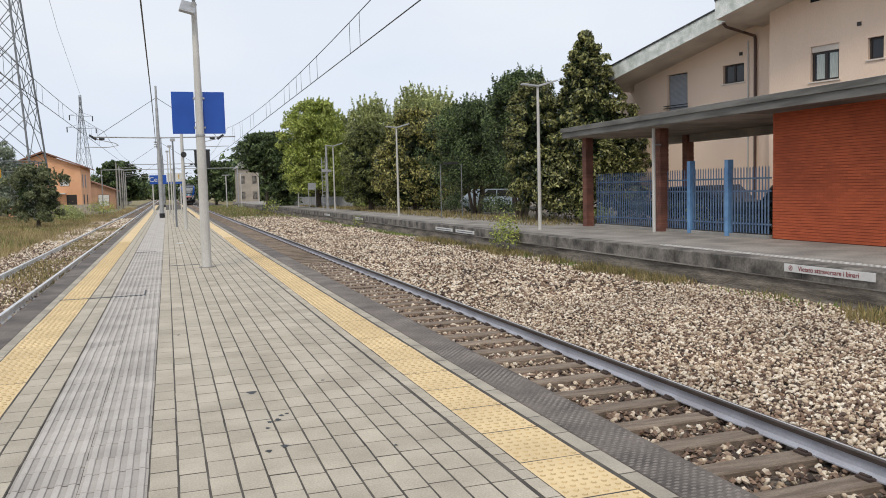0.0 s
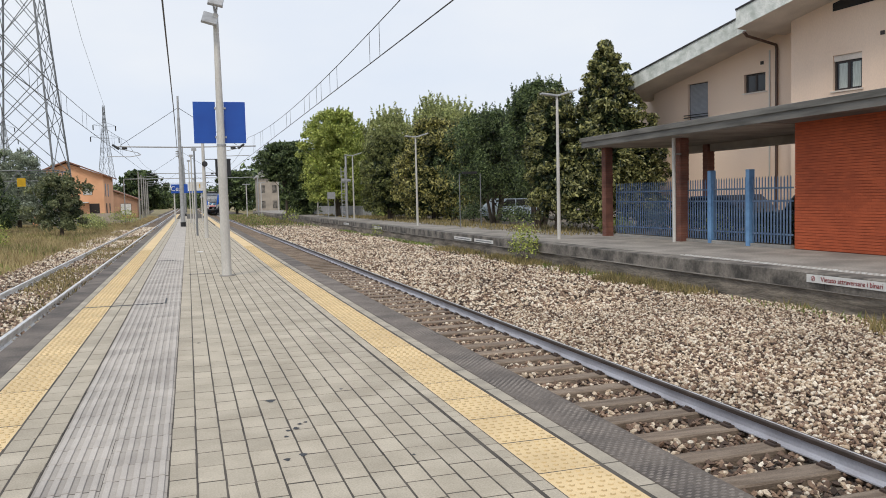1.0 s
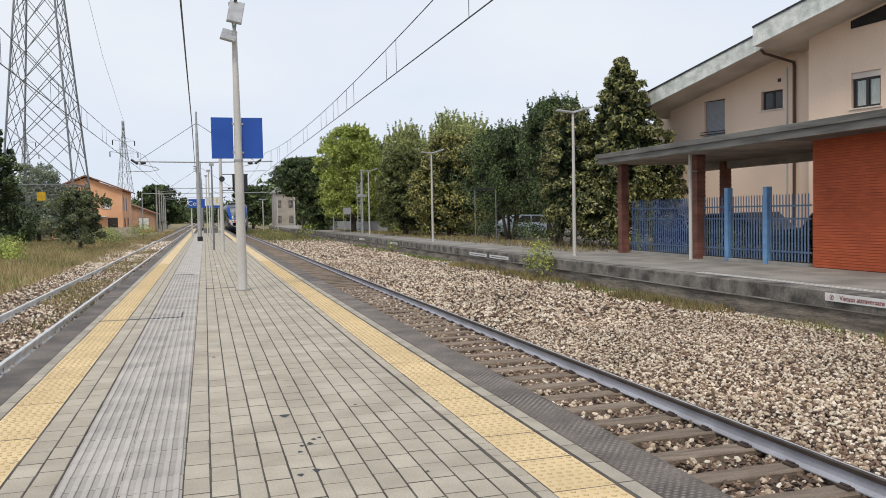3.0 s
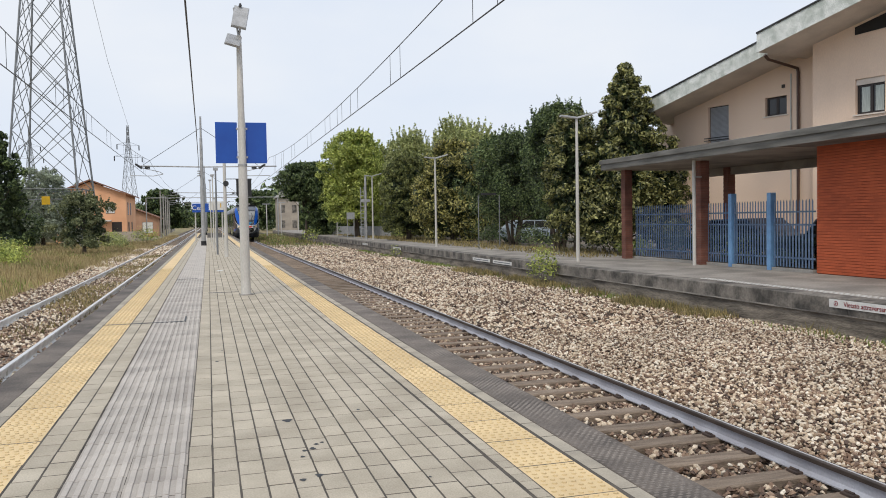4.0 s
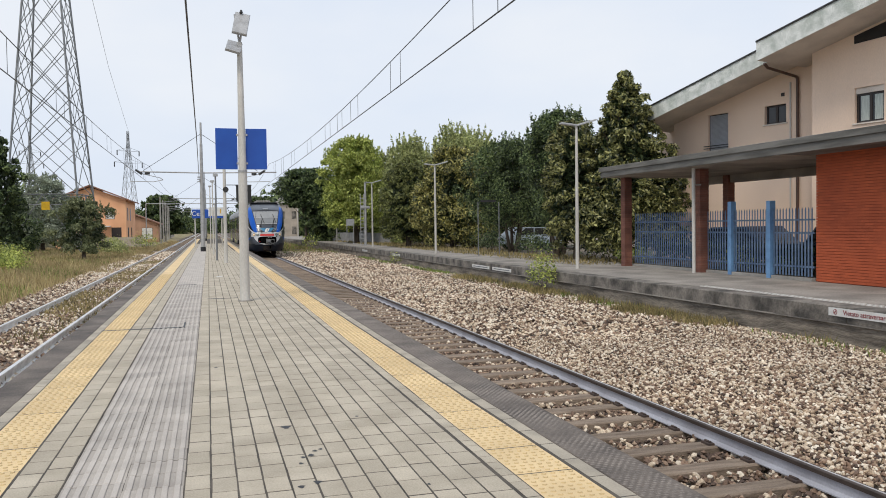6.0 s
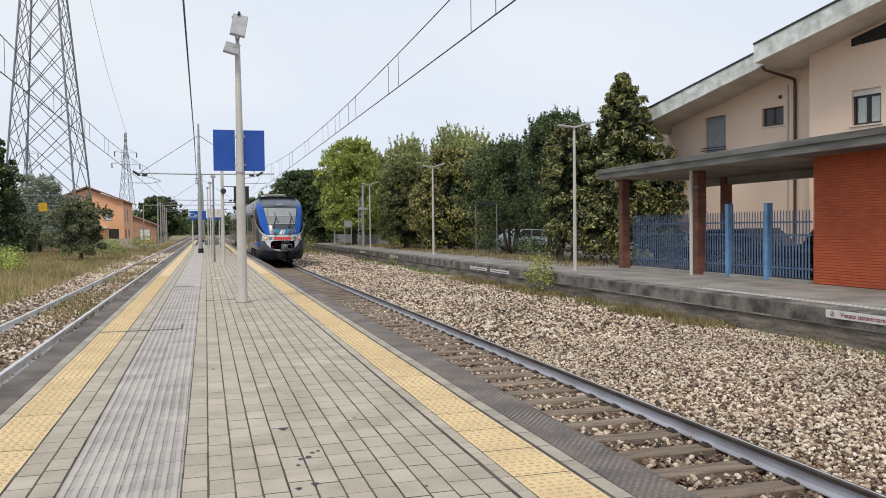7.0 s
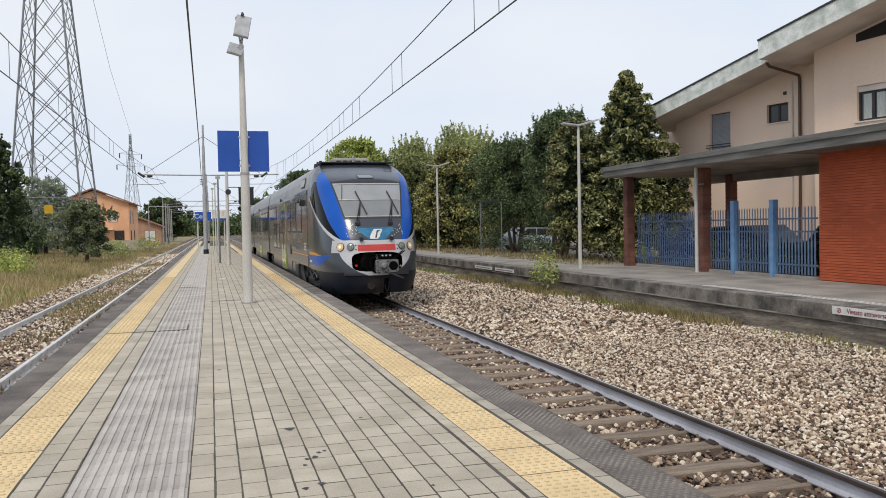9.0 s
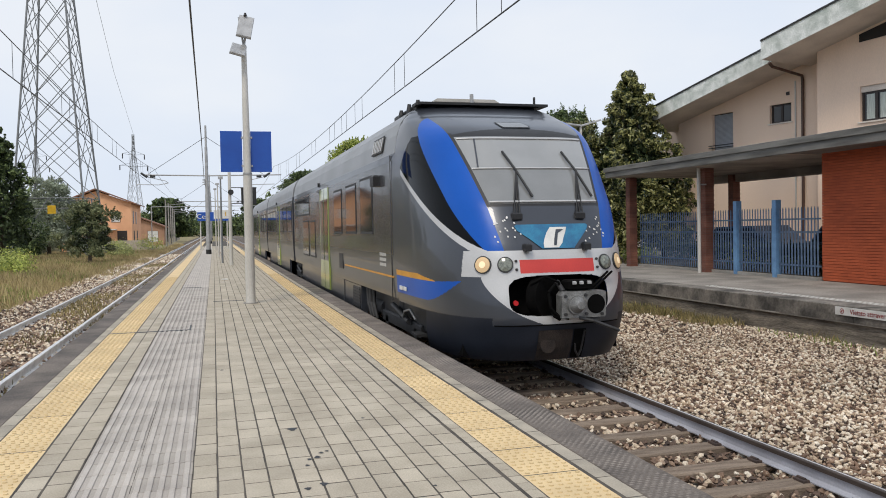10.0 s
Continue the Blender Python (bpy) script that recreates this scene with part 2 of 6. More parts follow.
BLACK = mat("black_plastic", (0.018, 0.018, 0.02), (0.012, 0.012, 0.013), 5, 0.5)
DARK_METAL = mat("dark_metal", (0.05, 0.05, 0.052), (0.03, 0.03, 0.03), 5, 0.6, metal=0.3)
WIRE = mat("wire", (0.09, 0.09, 0.095), (0.07, 0.07, 0.07), 5, 0.5, metal=0.5)
ORANGE = mat("orange_plaster", (0.86, 0.47, 0.27), (0.78, 0.41, 0.23), 0.5, 0.9, grain=0.05)
ROOF_TILE = mat("roof_tile", (0.30, 0.15, 0.10), (0.20, 0.10, 0.07), 2, 0.9, bump=0.6, bscale=12)
BROWN_PLASTER = mat("brown_plaster", (0.50, 0.29, 0.19), (0.40, 0.23, 0.15), 0.6, 0.9)
GREY_PLASTER = mat("grey_plaster", (0.44, 0.38, 0.31), (0.33, 0.29, 0.24), 0.8, 0.9)
GROUND = mat("ground_grass", (0.31, 0.24, 0.13), (0.16, 0.15, 0.06), 0.25, 0.95, bump=0.8, bscale=6, grain=0.3)
EARTH = mat("earth", (0.24, 0.20, 0.15), (0.15, 0.12, 0.085), 0.8, 0.95, bump=0.6, bscale=14, grain=0.25)
BARK = mat("bark", (0.13, 0.10, 0.075), (0.07, 0.055, 0.04), 4, 0.95, bump=0.8, bscale=25, streak=(1, 1, 0.3))
LEAF_MAGNOLIA = leafy("leaf_magnolia", (0.010, 0.024, 0.009), (0.46, 0.45, 0.17), 0.36, 0.15)
LEAF_TIPPED = leafy("leaf_yellow_tipped", (0.016, 0.032, 0.010), (0.66, 0.60, 0.20), 0.4, 0.22)
LEAF_DARK = leafy("leaf_dark", (0.016, 0.036, 0.012), (0.23, 0.30, 0.11), 0.5, 0.2)
LEAF_GREEN = leafy("leaf_green", (0.09, 0.15, 0.02), (0.66, 0.70, 0.19))
LEAF_YELLOW = leafy("leaf_yellowish", (0.10, 0.14, 0.045), (0.64, 0.66, 0.29))
# Near-black green: the shade inside crowns and hedges put into the leaf colour.
LEAF_SHADE = leafy("leaf_shade", (0.010, 0.020, 0.008), (0.06, 0.09, 0.03))
LEAF_OLIVE_DARK = leafy("leaf_olive_dark", (0.028, 0.042, 0.014), (0.30, 0.32, 0.10), 0.55, 0.1)
LEAF_OLIVE = leafy("leaf_olive", (0.05, 0.07, 0.03), (0.29, 0.31, 0.15))
LEAF_GREY = leafy("leaf_grey", (0.16, 0.19, 0.13), (0.52, 0.57, 0.43))
GRASS_DRY = leafy("grass_dry", (0.25, 0.185, 0.085), (0.57, 0.46, 0.24), 0.8)
GRASS_EDGE = leafy("edge_grass", (0.12, 0.11, 0.045), (0.46, 0.36, 0.16), 0.8)
GRASS_GREEN = leafy("grass_green", (0.08, 0.12, 0.025), (0.30, 0.38, 0.09), 0.8)
GLASS_DARK = mat("dark_glass", (0.02, 0.022, 0.025), (0.015, 0.016, 0.018), 2, 0.06, grain=0.02)
SHUTTER = mat("grey_shutter", (0.36, 0.38, 0.42), (0.31, 0.33, 0.36), 3, 0.6)
BROWN_PIPE = mat("brown_pipe", (0.10, 0.055, 0.04), None, 3, 0.5)
FRAME_DARK = mat("dark_frame", (0.035, 0.025, 0.022), None, 3, 0.5)
CURTAIN = mat("curtain", (0.50, 0.55, 0.52), (0.36, 0.40, 0.38), 6, 0.9, streak=(6, 6, 0.5))
SIGN_YELLOW = mat("sign_yellow", (0.75, 0.45, 0.02), None, 3, 0.5)
TR_GREY = mat("train_grey", (0.064, 0.071, 0.086), (0.054, 0.060, 0.074), 0.8, 0.32, metal=0.45, coat=0.35, grain=0.04)
TR_DARKBAND = mat("train_band", (0.07, 0.07, 0.076), (0.055, 0.055, 0.06), 0.8, 0.25, metal=0.3, coat=0.3, grain=0.03)
TR_ROOF = mat("train_roof", (0.30, 0.31, 0.325), (0.25, 0.26, 0.27), 0.8, 0.4, metal=0.3, grain=0.06)
TR_BLUE = mat("train_blue", (0.006, 0.095, 0.47), (0.005, 0.08, 0.40), 0.8, 0.32, grain=0.03)
TR_SILVER = mat("train_silver", (0.58, 0.58, 0.58), (0.50, 0.50, 0.50), 1, 0.35, metal=0.2, coat=0.3, grain=0.05)
TR_NAVY = mat("train_skirt", (0.014, 0.018, 0.028), (0.009, 0.012, 0.020), 2, 0.5, grain=0.15)
# Black fittings and recesses of the nose, their shade put into the colour.
SHADED_BLACK = mat("shaded_black", (0.005, 0.005, 0.005), (0.003, 0.003, 0.003), 6, 0.95)
PLOUGH = mat("dark_rust", (0.030, 0.021, 0.017), (0.016, 0.012, 0.011), 8, 0.9, bump=0.4)
LAMP_GLASS = mat("lamp_glass", (0.22, 0.24, 0.20), (0.12, 0.13, 0.11), 30, 0.2, coat=0.6)
TR_SCREEN_LOW = mat("train_screen_low", (0.225, 0.23, 0.23), (0.19, 0.195, 0.195), 1.2, 0.12, coat=0.6, grain=0.03)
TR_RED = mat("train_red", (0.62, 0.055, 0.045), (0.54, 0.045, 0.04), 2, 0.5, grain=0.05)
TR_TEAL = mat("train_teal", (0.03, 0.22, 0.38), (0.02, 0.13, 0.27), 5, 0.35)
TR_ORANGE = mat("train_orange", (0.72, 0.33, 0.02), None, 2, 0.4)
TR_LIME = mat("train_lime", (0.34, 0.42, 0.10), (0.28, 0.35, 0.09), 2, 0.3, coat=1.0)
TR_SCREEN = mat("train_screen", (0.31, 0.315, 0.315), (0.27, 0.275, 0.275), 1.2, 0.12, coat=0.6, grain=0.03)
LAMP_WARM = glow("headlamp_warm", (0.70, 0.50, 0.28), 0.08)
def dull(m, level):
    """Less mirror-like: lowers a surface's specular level."""
    m.node_tree.nodes["Principled BSDF"].inputs["Specular IOR Level"].default_value = level
    return m


dull(TR_BLUE, 0.22)
dull(TR_NAVY, 0.3)
dull(SHADED_BLACK, 0.08)
TR_SIDEGLASS = dull(mat("train_side_glass", (0.008, 0.009, 0.011), (0.006, 0.007, 0.008), 2, 0.06, grain=0.02), 0.06)
LAMP_CORE = glow("headlamp_core", (1.0, 0.78, 0.5), 0.26)
LAMP_RED = glow("marker_red", (0.6, 0.02, 0.025), 0.10)


# ---- building kit ----
class Geo:
    """Collects faces for one mesh."""

    def __init__(self):
        self.v, self.f, self.s = [], [], []

    def add(self, vs, fs, smooth=False):
        k = len(self.v)
        self.v += [tuple(p) for p in vs]
        self.f += [tuple(i + k for i in q) for q in fs]
        self.s += [smooth] * len(fs)
        return self

    def box(self, x0, x1, y0, y1, z0, z1, b=0.0):
        """A box, its upper and lower edges taken back by b."""
        if not b:
            vs = [(x, y, z) for z in (z0, z1) for x, y in ((x0, y0), (x1, y0), (x1, y1), (x0, y1))]
            return self.add(vs, [(3, 2, 1, 0), (4, 5, 6, 7), (0, 1, 5, 4), (1, 2, 6, 5), (2, 3, 7, 6), (3, 0, 4, 7)])
        rings = [(z0, 0), (z1 - b, 0), (z1, b)]
        vs = [(x, y, z) for z, i in rings for x, y in ((x0 + i, y0 + i), (x1 - i, y0 + i), (x1 - i, y1 - i), (x0 + i, y1 - i))]
        fs = [(3, 2, 1, 0), (8, 9, 10, 11)] + [(r + k, r + (k + 1) % 4, r + 4 + (k + 1) % 4, r + 4 + k) for r in (0, 4) for k in range(4)]
        return self.add(vs, fs)

    def tube(self, a, b, r0, r1=None, n=10, caps=True):
        a, b = Vector(a), Vector(b)
        r1 = r0 if r1 is None else r1
        d = (b - a).normalized()
        u = d.orthogonal().normalized()
        w = d.cross(u)
        vs = [p + (u * math.cos(t) + w * math.sin(t)) * r for p, r in ((a, r0), (b, r1)) for t in (2 * math.pi * k / n for k in range(n))]
        self.add(vs, [(k, (k + 1) % n, n + (k + 1) % n, n + k) for k in range(n)], True)
        if caps:
            self.add(vs, [tuple(range(n - 1, -1, -1)), tuple(range(n, 2 * n))])
        return self

    def path(self, pts, r, n=6):
        for a, b in zip(pts, pts[1:]):
            self.tube(a, b, r, n=n)
        return self

    def prism(self, poly, a, b, axis="y"):
        """A flat outline of (u, w) carried from a to b along an axis: y takes (x, z), x takes (y, z), z takes (x, y)."""
        at = {"y": lambda u, w, c: (u, c, w), "x": lambda u, w, c: (c, u, w), "z": lambda u, w, c: (u, w, c)}[axis]
        n = len(poly)
        vs = [at(u, w, c) for c in (a, b) for u, w in poly]
        fs = [tuple(range(n - 1, -1, -1)), tuple(range(n, 2 * n))] + [(k, (k + 1) % n, n + (k + 1) % n, n + k) for k in range(n)]
        return self.add(vs, fs)

    def moved(self, m):
        self.v = [tuple(m @ Vector(p)) for p in self.v]
        return self

    def mesh(self, name):
        me = bpy.data.meshes.new(name)
        me.from_pydata(self.v, [], self.f)
        me.polygons.foreach_set("use_smooth", self.s)
        me.update()
        return me


def fixed(me):
    """Turns all faces of a closed mesh outwards."""
    bm = bmesh.new()
    bm.from_mesh(me)
    bmesh.ops.recalc_face_normals(bm, faces=bm.faces)
    bm.to_mesh(me)
    bm.free()
    return me


def part(name, geo, material, parent=None, label="", m=None):
    me = geo if isinstance(geo, bpy.types.Mesh) else fixed(geo.mesh(name))
    if not me.materials:
        me.materials.append(material)
    ob = new(name, me)
    if parent:
        ob.parent = parent
    if m is not None:
        ob.matrix_basis = m
    return tagged(ob, label)


def thing(name, label, category, group="", m=None, kind=""):
    ob = new(name)
    if m is not None:
        ob.matrix_basis = m
    return tagged(ob, label, category, group, kind)


def solid(name, geo, material, label, category, group="", kind="", m=None):
    return tagged(part(name, geo, material, None, label, m), label, category, group, kind)


def writing(name, text, size, material, parent, m, label=""):
    """Letters as a mesh, from the built-in font."""
    cu = bpy.data.curves.new(name, "FONT")
    cu.body, cu.size, cu.align_x, cu.align_y, cu.extrude = text, size, "CENTER", "CENTER", 0.002
    ob = bpy.data.objects.new(name, cu)
    me = bpy.data.meshes.new_from_object(ob)
    bpy.data.objects.remove(ob)
    me.materials.clear()
    me.materials.append(material)
    return part(name, me, material, parent, label, m)


rng = np.random.default_rng(7)
RAIL_Z = -0.57
TRACK_X = 4.35
LEFT_X, LEFT_Z = -3.73, -0.50


def sheet(name, verts, quads, material, smooth=False):
    """A mesh from arrays of points and four-cornered faces."""
    me = bpy.data.meshes.new(name)
    me.from_pydata(verts.tolist(), [], quads.tolist())
    if smooth:
        me.polygons.foreach_set("use_smooth", [True] * len(me.polygons))
    me.materials.append(material)
    return me


# ---- ground ----
g = Geo().add([(-1500, -300, -0.92), (1500, -300, -0.92), (1500, 2500, -0.92), (-1500, 2500, -0.92)], [(0, 1, 2, 3)])
solid("ground", g, GROUND, "dry grass and earth reaching the horizon", "ground", kind="structure")


def bed(name, x0, x1, z, y0=-6, y1=420, lump=0.04, label="", dip=0.0):
    """A ballast bed: a gently uneven strip with sloping shoulders."""
    xs = np.linspace(x0, x1, max(6, int((x1 - x0) / 0.25)))
    ys = np.unique(np.r_[np.arange(y0, 30, 0.5), np.arange(30, 90, 2.0), np.arange(90, y1, 15.0)])
    X, Y = np.meshgrid(xs, ys)
    Z = z + lump * (np.sin(X * 2.1 + np.sin(Y * 0.7)) * np.cos(Y * 0.9 + X) * 0.5)
    Z -= dip * ((X > 2.9) & (X < 5.2))
    Z[:, 0] = Z[:, -1] = -0.93
    n, k = len(ys), len(xs)
    i = np.arange(n * k).reshape(n, k)
    q = np.stack([i[:-1, :-1], i[:-1, 1:], i[1:, 1:], i[1:, :-1]], -1).reshape(-1, 4)
    v = np.stack([X, Y, Z], -1).reshape(-1, 3)
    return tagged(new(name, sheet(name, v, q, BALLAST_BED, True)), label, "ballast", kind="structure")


bed("ballast_bed", 2.6, 11.35, -0.775, label="limestone ballast bed between the platforms, darkened as shade between stones", dip=0.04)
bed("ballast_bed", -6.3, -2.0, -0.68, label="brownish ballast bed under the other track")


def stones(name, x0, x1, y0, y1, count, size, material, zbase, label, heap=None, gaps=None, round_=False):
    """Many broken stones, each a bent eight-sided lump, in one mesh."""
    x, y = rng.uniform(x0, x1, count), rng.uniform(y0, y1, count)
    if gaps is not None:
        u = (y + 6 - 0.31) % 0.65
        ok = (u > gaps) & (u < 0.65 - gaps)
        x, y, count = x[ok], y[ok], int(ok.sum())
    z = zbase + rng.uniform(-0.028, 0.034, count) + (heap(x, y) if heap is not None else 0)
    if round_:
        p5 = (1 + 5**0.5) / 2
        base = np.array([(-1, p5, 0), (1, p5, 0), (-1, -p5, 0), (1, -p5, 0), (0, -1, p5), (0, 1, p5), (0, -1, -p5), (0, 1, -p5), (p5, 0, -1), (p5, 0, 1), (-p5, 0, -1), (-p5, 0, 1)], float) / 1.9
        tri = np.array([(0, 11, 5), (0, 5, 1), (0, 1, 7), (0, 7, 10), (0, 10, 11), (1, 5, 9), (5, 11, 4), (11, 10, 2), (10, 7, 6), (7, 1, 8), (3, 9, 4), (3, 4, 2), (3, 2, 6), (3, 6, 8), (3, 8, 9), (4, 9, 5), (2, 4, 11), (6, 2, 10), (8, 6, 7), (9, 8, 1)])
    else:
        base = np.array([(1, 0, 0), (0, 1, 0), (-1, 0, 0), (0, -1, 0), (0, 0, 1), (0, 0, -1)], float)
        tri = np.array([(0, 1, 4), (1, 2, 4), (2, 3, 4), (3, 0, 4), (1, 0, 5), (2, 1, 5), (3, 2, 5), (0, 3, 5)])
    nb = len(base)
    r = size * rng.uniform(0.55, 1.25, (count, 1, 1)) * rng.uniform(0.74, 1.26, (count, nb, 1))
    a = rng.uniform(0, 2 * np.pi, count)
    c, s = np.cos(a)[:, None], np.sin(a)[:, None]
    tilt = rng.uniform(-0.6, 0.6, (count, 1))
    p = base[None] * r * np.array([1.2, 0.92, 0.85])
    px, py, pz = p[..., 0], p[..., 1], p[..., 2]
    pz, px = pz + tilt * px, px
    v = np.stack([px * c - py * s + x[:, None], px * s + py * c + y[:, None], pz + z[:, None]], -1).reshape(-1, 3)
    f = (tri[None] + nb * np.arange(count)[:, None, None]).reshape(-1, 3)
    return tagged(new(name, sheet(name, v, f, material)), label, "ballast stones", kind="stuff")


def near_track(x, y):
    return np.where(x < 5.2, -0.03, 0.015) + 0.02 * np.sin(x * 1.7 + y * 0.6)


stones("ballast_stones", 5.22, 11.15, 3.5, 15, 40000, 0.0235, STONE_LIGHT, -0.73, "loose pale limestone ballast", near_track, None, True)
stones("ballast_stones", 5.22, 11.15, 3.5, 15, 17000, 0.0235, STONE_BROWN, -0.735, "loose brown ballast", near_track, None, True)
stones("ballast_stones", 5.22, 11.15, 15, 42, 20500, 0.045, STONE_LIGHT, -0.734, "loose pale limestone ballast", near_track)
stones("ballast_stones", 5.22, 11.15, 15, 42, 7000, 0.048, STONE_BROWN, -0.74, "loose brown ballast", near_track)
stones("ballast_stones", 5.22, 11.15, 42, 80, 7500, 0.075, STONE_LIGHT, -0.75, "loose pale limestone ballast", near_track)
stones("ballast_stones", 5.22, 11.15, 42, 80, 3200, 0.075, STONE_BROWN, -0.75, "loose brown ballast", near_track)
stones("ballast_stones", 2.9, 5.1, 3.5, 26, 12000, 0.032, STONE_BROWN, -0.785, "rust-brown ballast between the sleepers", None, 0.14)
stones("ballast_stones", 2.9, 5.1, 3.5, 26, 7000, 0.030, STONE_LIGHT, -0.78, "pale ballast between the sleepers", None, 0.15, True)
stones("ballast_stones", -6.1, -2.2, 6, 40, 10500, 0.043, STONE_LIGHT, -0.665, "pale ballast beside the grass")
stones("ballast_stones", -6.2, -2.2, 40, 85, 5500, 0.075, STONE_LIGHT, -0.66, "pale ballast beside the grass")
stones("ballast_stones", -6.1, -2.2, 6, 40, 6000, 0.043, STONE_BROWN, -0.665, "brown ballast beside the grass")


# ---- tracks ----
def rail(parent, x, z, y0, y1, shine, worn):
    """A flat-bottomed rail with its top at z: foot, web and head, and a polished strip on top; worn takes the pale lit
    tone.
    """
    h = z - 0.165
    web = [(-0.07, h), (0.07, h), (0.07, h + 0.012), (0.010, h + 0.03), (0.010, z - 0.045), (-0.010, z - 0.045), (-0.010, h + 0.03), (-0.07, h + 0.012)]
    head = [(-0.035, z - 0.045), (0.035, z - 0.045), (0.036, z - 0.008), (0.028, z), (-0.028, z), (-0.036, z - 0.008)]
    r = part("rail", Geo().prism([(x + u, w) for u, w in web], y0, y1), RAIL_BRIGHT if worn else RAIL_SIDE, parent)
    part("rail_head", Geo().prism([(x + u, w) for u, w in head], y0, y1), RAIL_BRIGHT if worn else RAIL_TOP, r)
    part("running_band", Geo().box(x - shine, x + shine, y0, y1, z - 0.004, z + 0.0025), RAIL_SHINE, r)
    return r


def track(name, xc, z, y0, y1, pitch, near, label, shine):
    """Two rails, timber sleepers with their iron clips; sleepers past `near` are one joined part."""
    t = thing(name, label, "railway track", kind="structure")
    for side in (-1, 1):
        rail(t, xc + side * 0.7525, z, y0, y1, shine, shine > 0.02)
    top = z - 0.165
    one = Geo().box(-1.3, 1.3, -0.12, 0.12, -0.14, 0.0, 0.015)
    me = fixed(one.mesh("sleeper"))
    me.materials.append(SLEEPER)
    clip = Geo()
    for sgn in (-1, 1):
        for off in (-0.105, 0.105):
            clip.box(sgn * 0.7525 + off - 0.035, sgn * 0.7525 + off + 0.035, -0.07, 0.07, 0.0, 0.025, 0.006)
            clip.tube((sgn * 0.7525 + off, -0.05, 0.03), (sgn * 0.7525 + off, 0.05, 0.03), 0.014, n=6)
    cm = fixed(clip.mesh("clip"))
    cm.materials.append(RUST)
    far = Geo()
    y = y0 + 0.31
    while y < y1:
        if y < near:
            s = part("sleeper", me, SLEEPER, t, m=pose(xc, y, top, 0, 0, float(rng.uniform(-1, 1))))
            part("rail_clip", cm, RUST, s)
        else:
            far.box(xc - 1.3, xc + 1.3, y - 0.12, y + 0.12, top - 0.14, top)
        y += pitch
    tagged(part("far_sleepers", far, SLEEPER, t), kind="stuff")
    return t


track("track_right", TRACK_X, RAIL_Z, -6, 400, 0.65, 60, "railway track with rust-brown timber sleepers", 0.010)
track("track_left", LEFT_X, LEFT_Z, -6, 400, 0.65, 40, "railway track half buried in ballast and grass", 0.034)


# ---- island platform ----
PLAT_END = 135
pf = thing("platform", "island platform paved with grey blocks and yellow tactile strips", "platform", kind="structure")
part("platform_body", Geo().box(-2.02, 2.70, -6, PLAT_END, -0.93, -0.035), CONCRETE, pf)
part("edge_strip", Geo().box(2.405, 2.77, -6, PLAT_END, -0.14, -0.006, 0.008), EDGE_DARK, pf, "dark ribbed edge strip")
part("edge_strip", Geo().box(-2.09, -1.765, -6, PLAT_END, -0.14, -0.006, 0.008), EDGE_DARK, pf, "dark asphalt edge strip")
part("joint_bed", Geo().box(-1.75, -0.907, -6, PLAT_END, -0.034, -0.0008), JOINT, pf)
part("joint_bed", Geo().box(-0.177, 2.39, -6, PLAT_END, -0.034, -0.0008), JOINT, pf)
part("joint_bed", Geo().box(-0.907, -0.177, -6, PLAT_END, -0.034, -0.007), JOINT, pf)
studs = Geo()
for i, y in enumerate(np.arange(2.4, 20, 0.036)):
    for x in np.arange(2.425 + 0.027 * (i % 2), 2.745, 0.054):
        studs.add([(x - 0.021, y, -0.006), (x, y - 0.012, -0.006), (x + 0.021, y, -0.006), (x, y + 0.012, -0.006), (x, y, 0.001)], [(0, 1, 4), (1, 2, 4), (2, 3, 4), (3, 0, 4)])
tagged(part("edge_studs", studs, EDGE_STUD, pf, "worn lozenge pattern"), kind="stuff")


def piece(w, d, h=0.03, b=0.0012, material=PAVER):
    me = fixed(Geo().box(0, w, 0, d, -h, 0, b).mesh("piece"))
    me.materials.append(material)
    return me


# ---- far platform ----
FP_X = 11.13
fp = thing("far_platform", "old low platform with a stained concrete edge", "platform", kind="structure")
part("slab", Geo().box(FP_X + 0.06, 16.0, -10, 150, -0.6, 0.0), FAR_PAVING, fp)
part("foundation", Geo().box(FP_X + 0.05, 12, -10, 150, -0.95, -0.29), FOUNDATION, fp, "damp stained concrete wall")
part("yard", Geo().box(15.9, 60, -30, 150, -0.93, -0.02), EARTH, fp, "bare earth and litter under the trees")


# ---- the station shelter: red block, awning, brick columns, blue fence ----
SX = 15.2
shelter = thing("station_shelter", "low flat-roofed station block of red brick with an open awning", "station building")
RED_Y = 17.44
part("core_wall", Geo().box(SX + 0.02, 18.7, 2.0, RED_Y - 0.02, -0.02, 3.32), RED_JOINT, shelter, "red brick wall")
bricks = Geo()
for r in range(46):
    z0 = 0.02 + r * 0.072
    y = RED_Y + (0.0 if r % 2 else 0.125)
    while y > 2.3:
        bricks.box(SX - 0.004, SX + 0.06, y - 0.2485, min(y, RED_Y), z0, z0 + 0.063)
        y -= 0.25
    bricks.box(SX + 0.061, 18.7, RED_Y - 0.05, RED_Y, z0, z0 + 0.063)
tagged(part("bricks", bricks, RED_WALL, shelter, "long red bricks"), kind="stuff")
AX = 14.1
roofpart = part("roof", Geo().box(AX, 18.9, 2.0, 27.3, 3.30, 3.56), AWNING, shelter, "grey metal-edged flat roof")
part("roof_edge", Geo().box(AX - 0.05, AX + 0.1, 2.0, 27.36, 3.50, 3.66, 0.01), AWNING, roofpart)
part("roof_edge", Geo().box(AX + 0.1, 18.9, 27.26, 27.36, 3.50, 3.66), AWNING, roofpart)
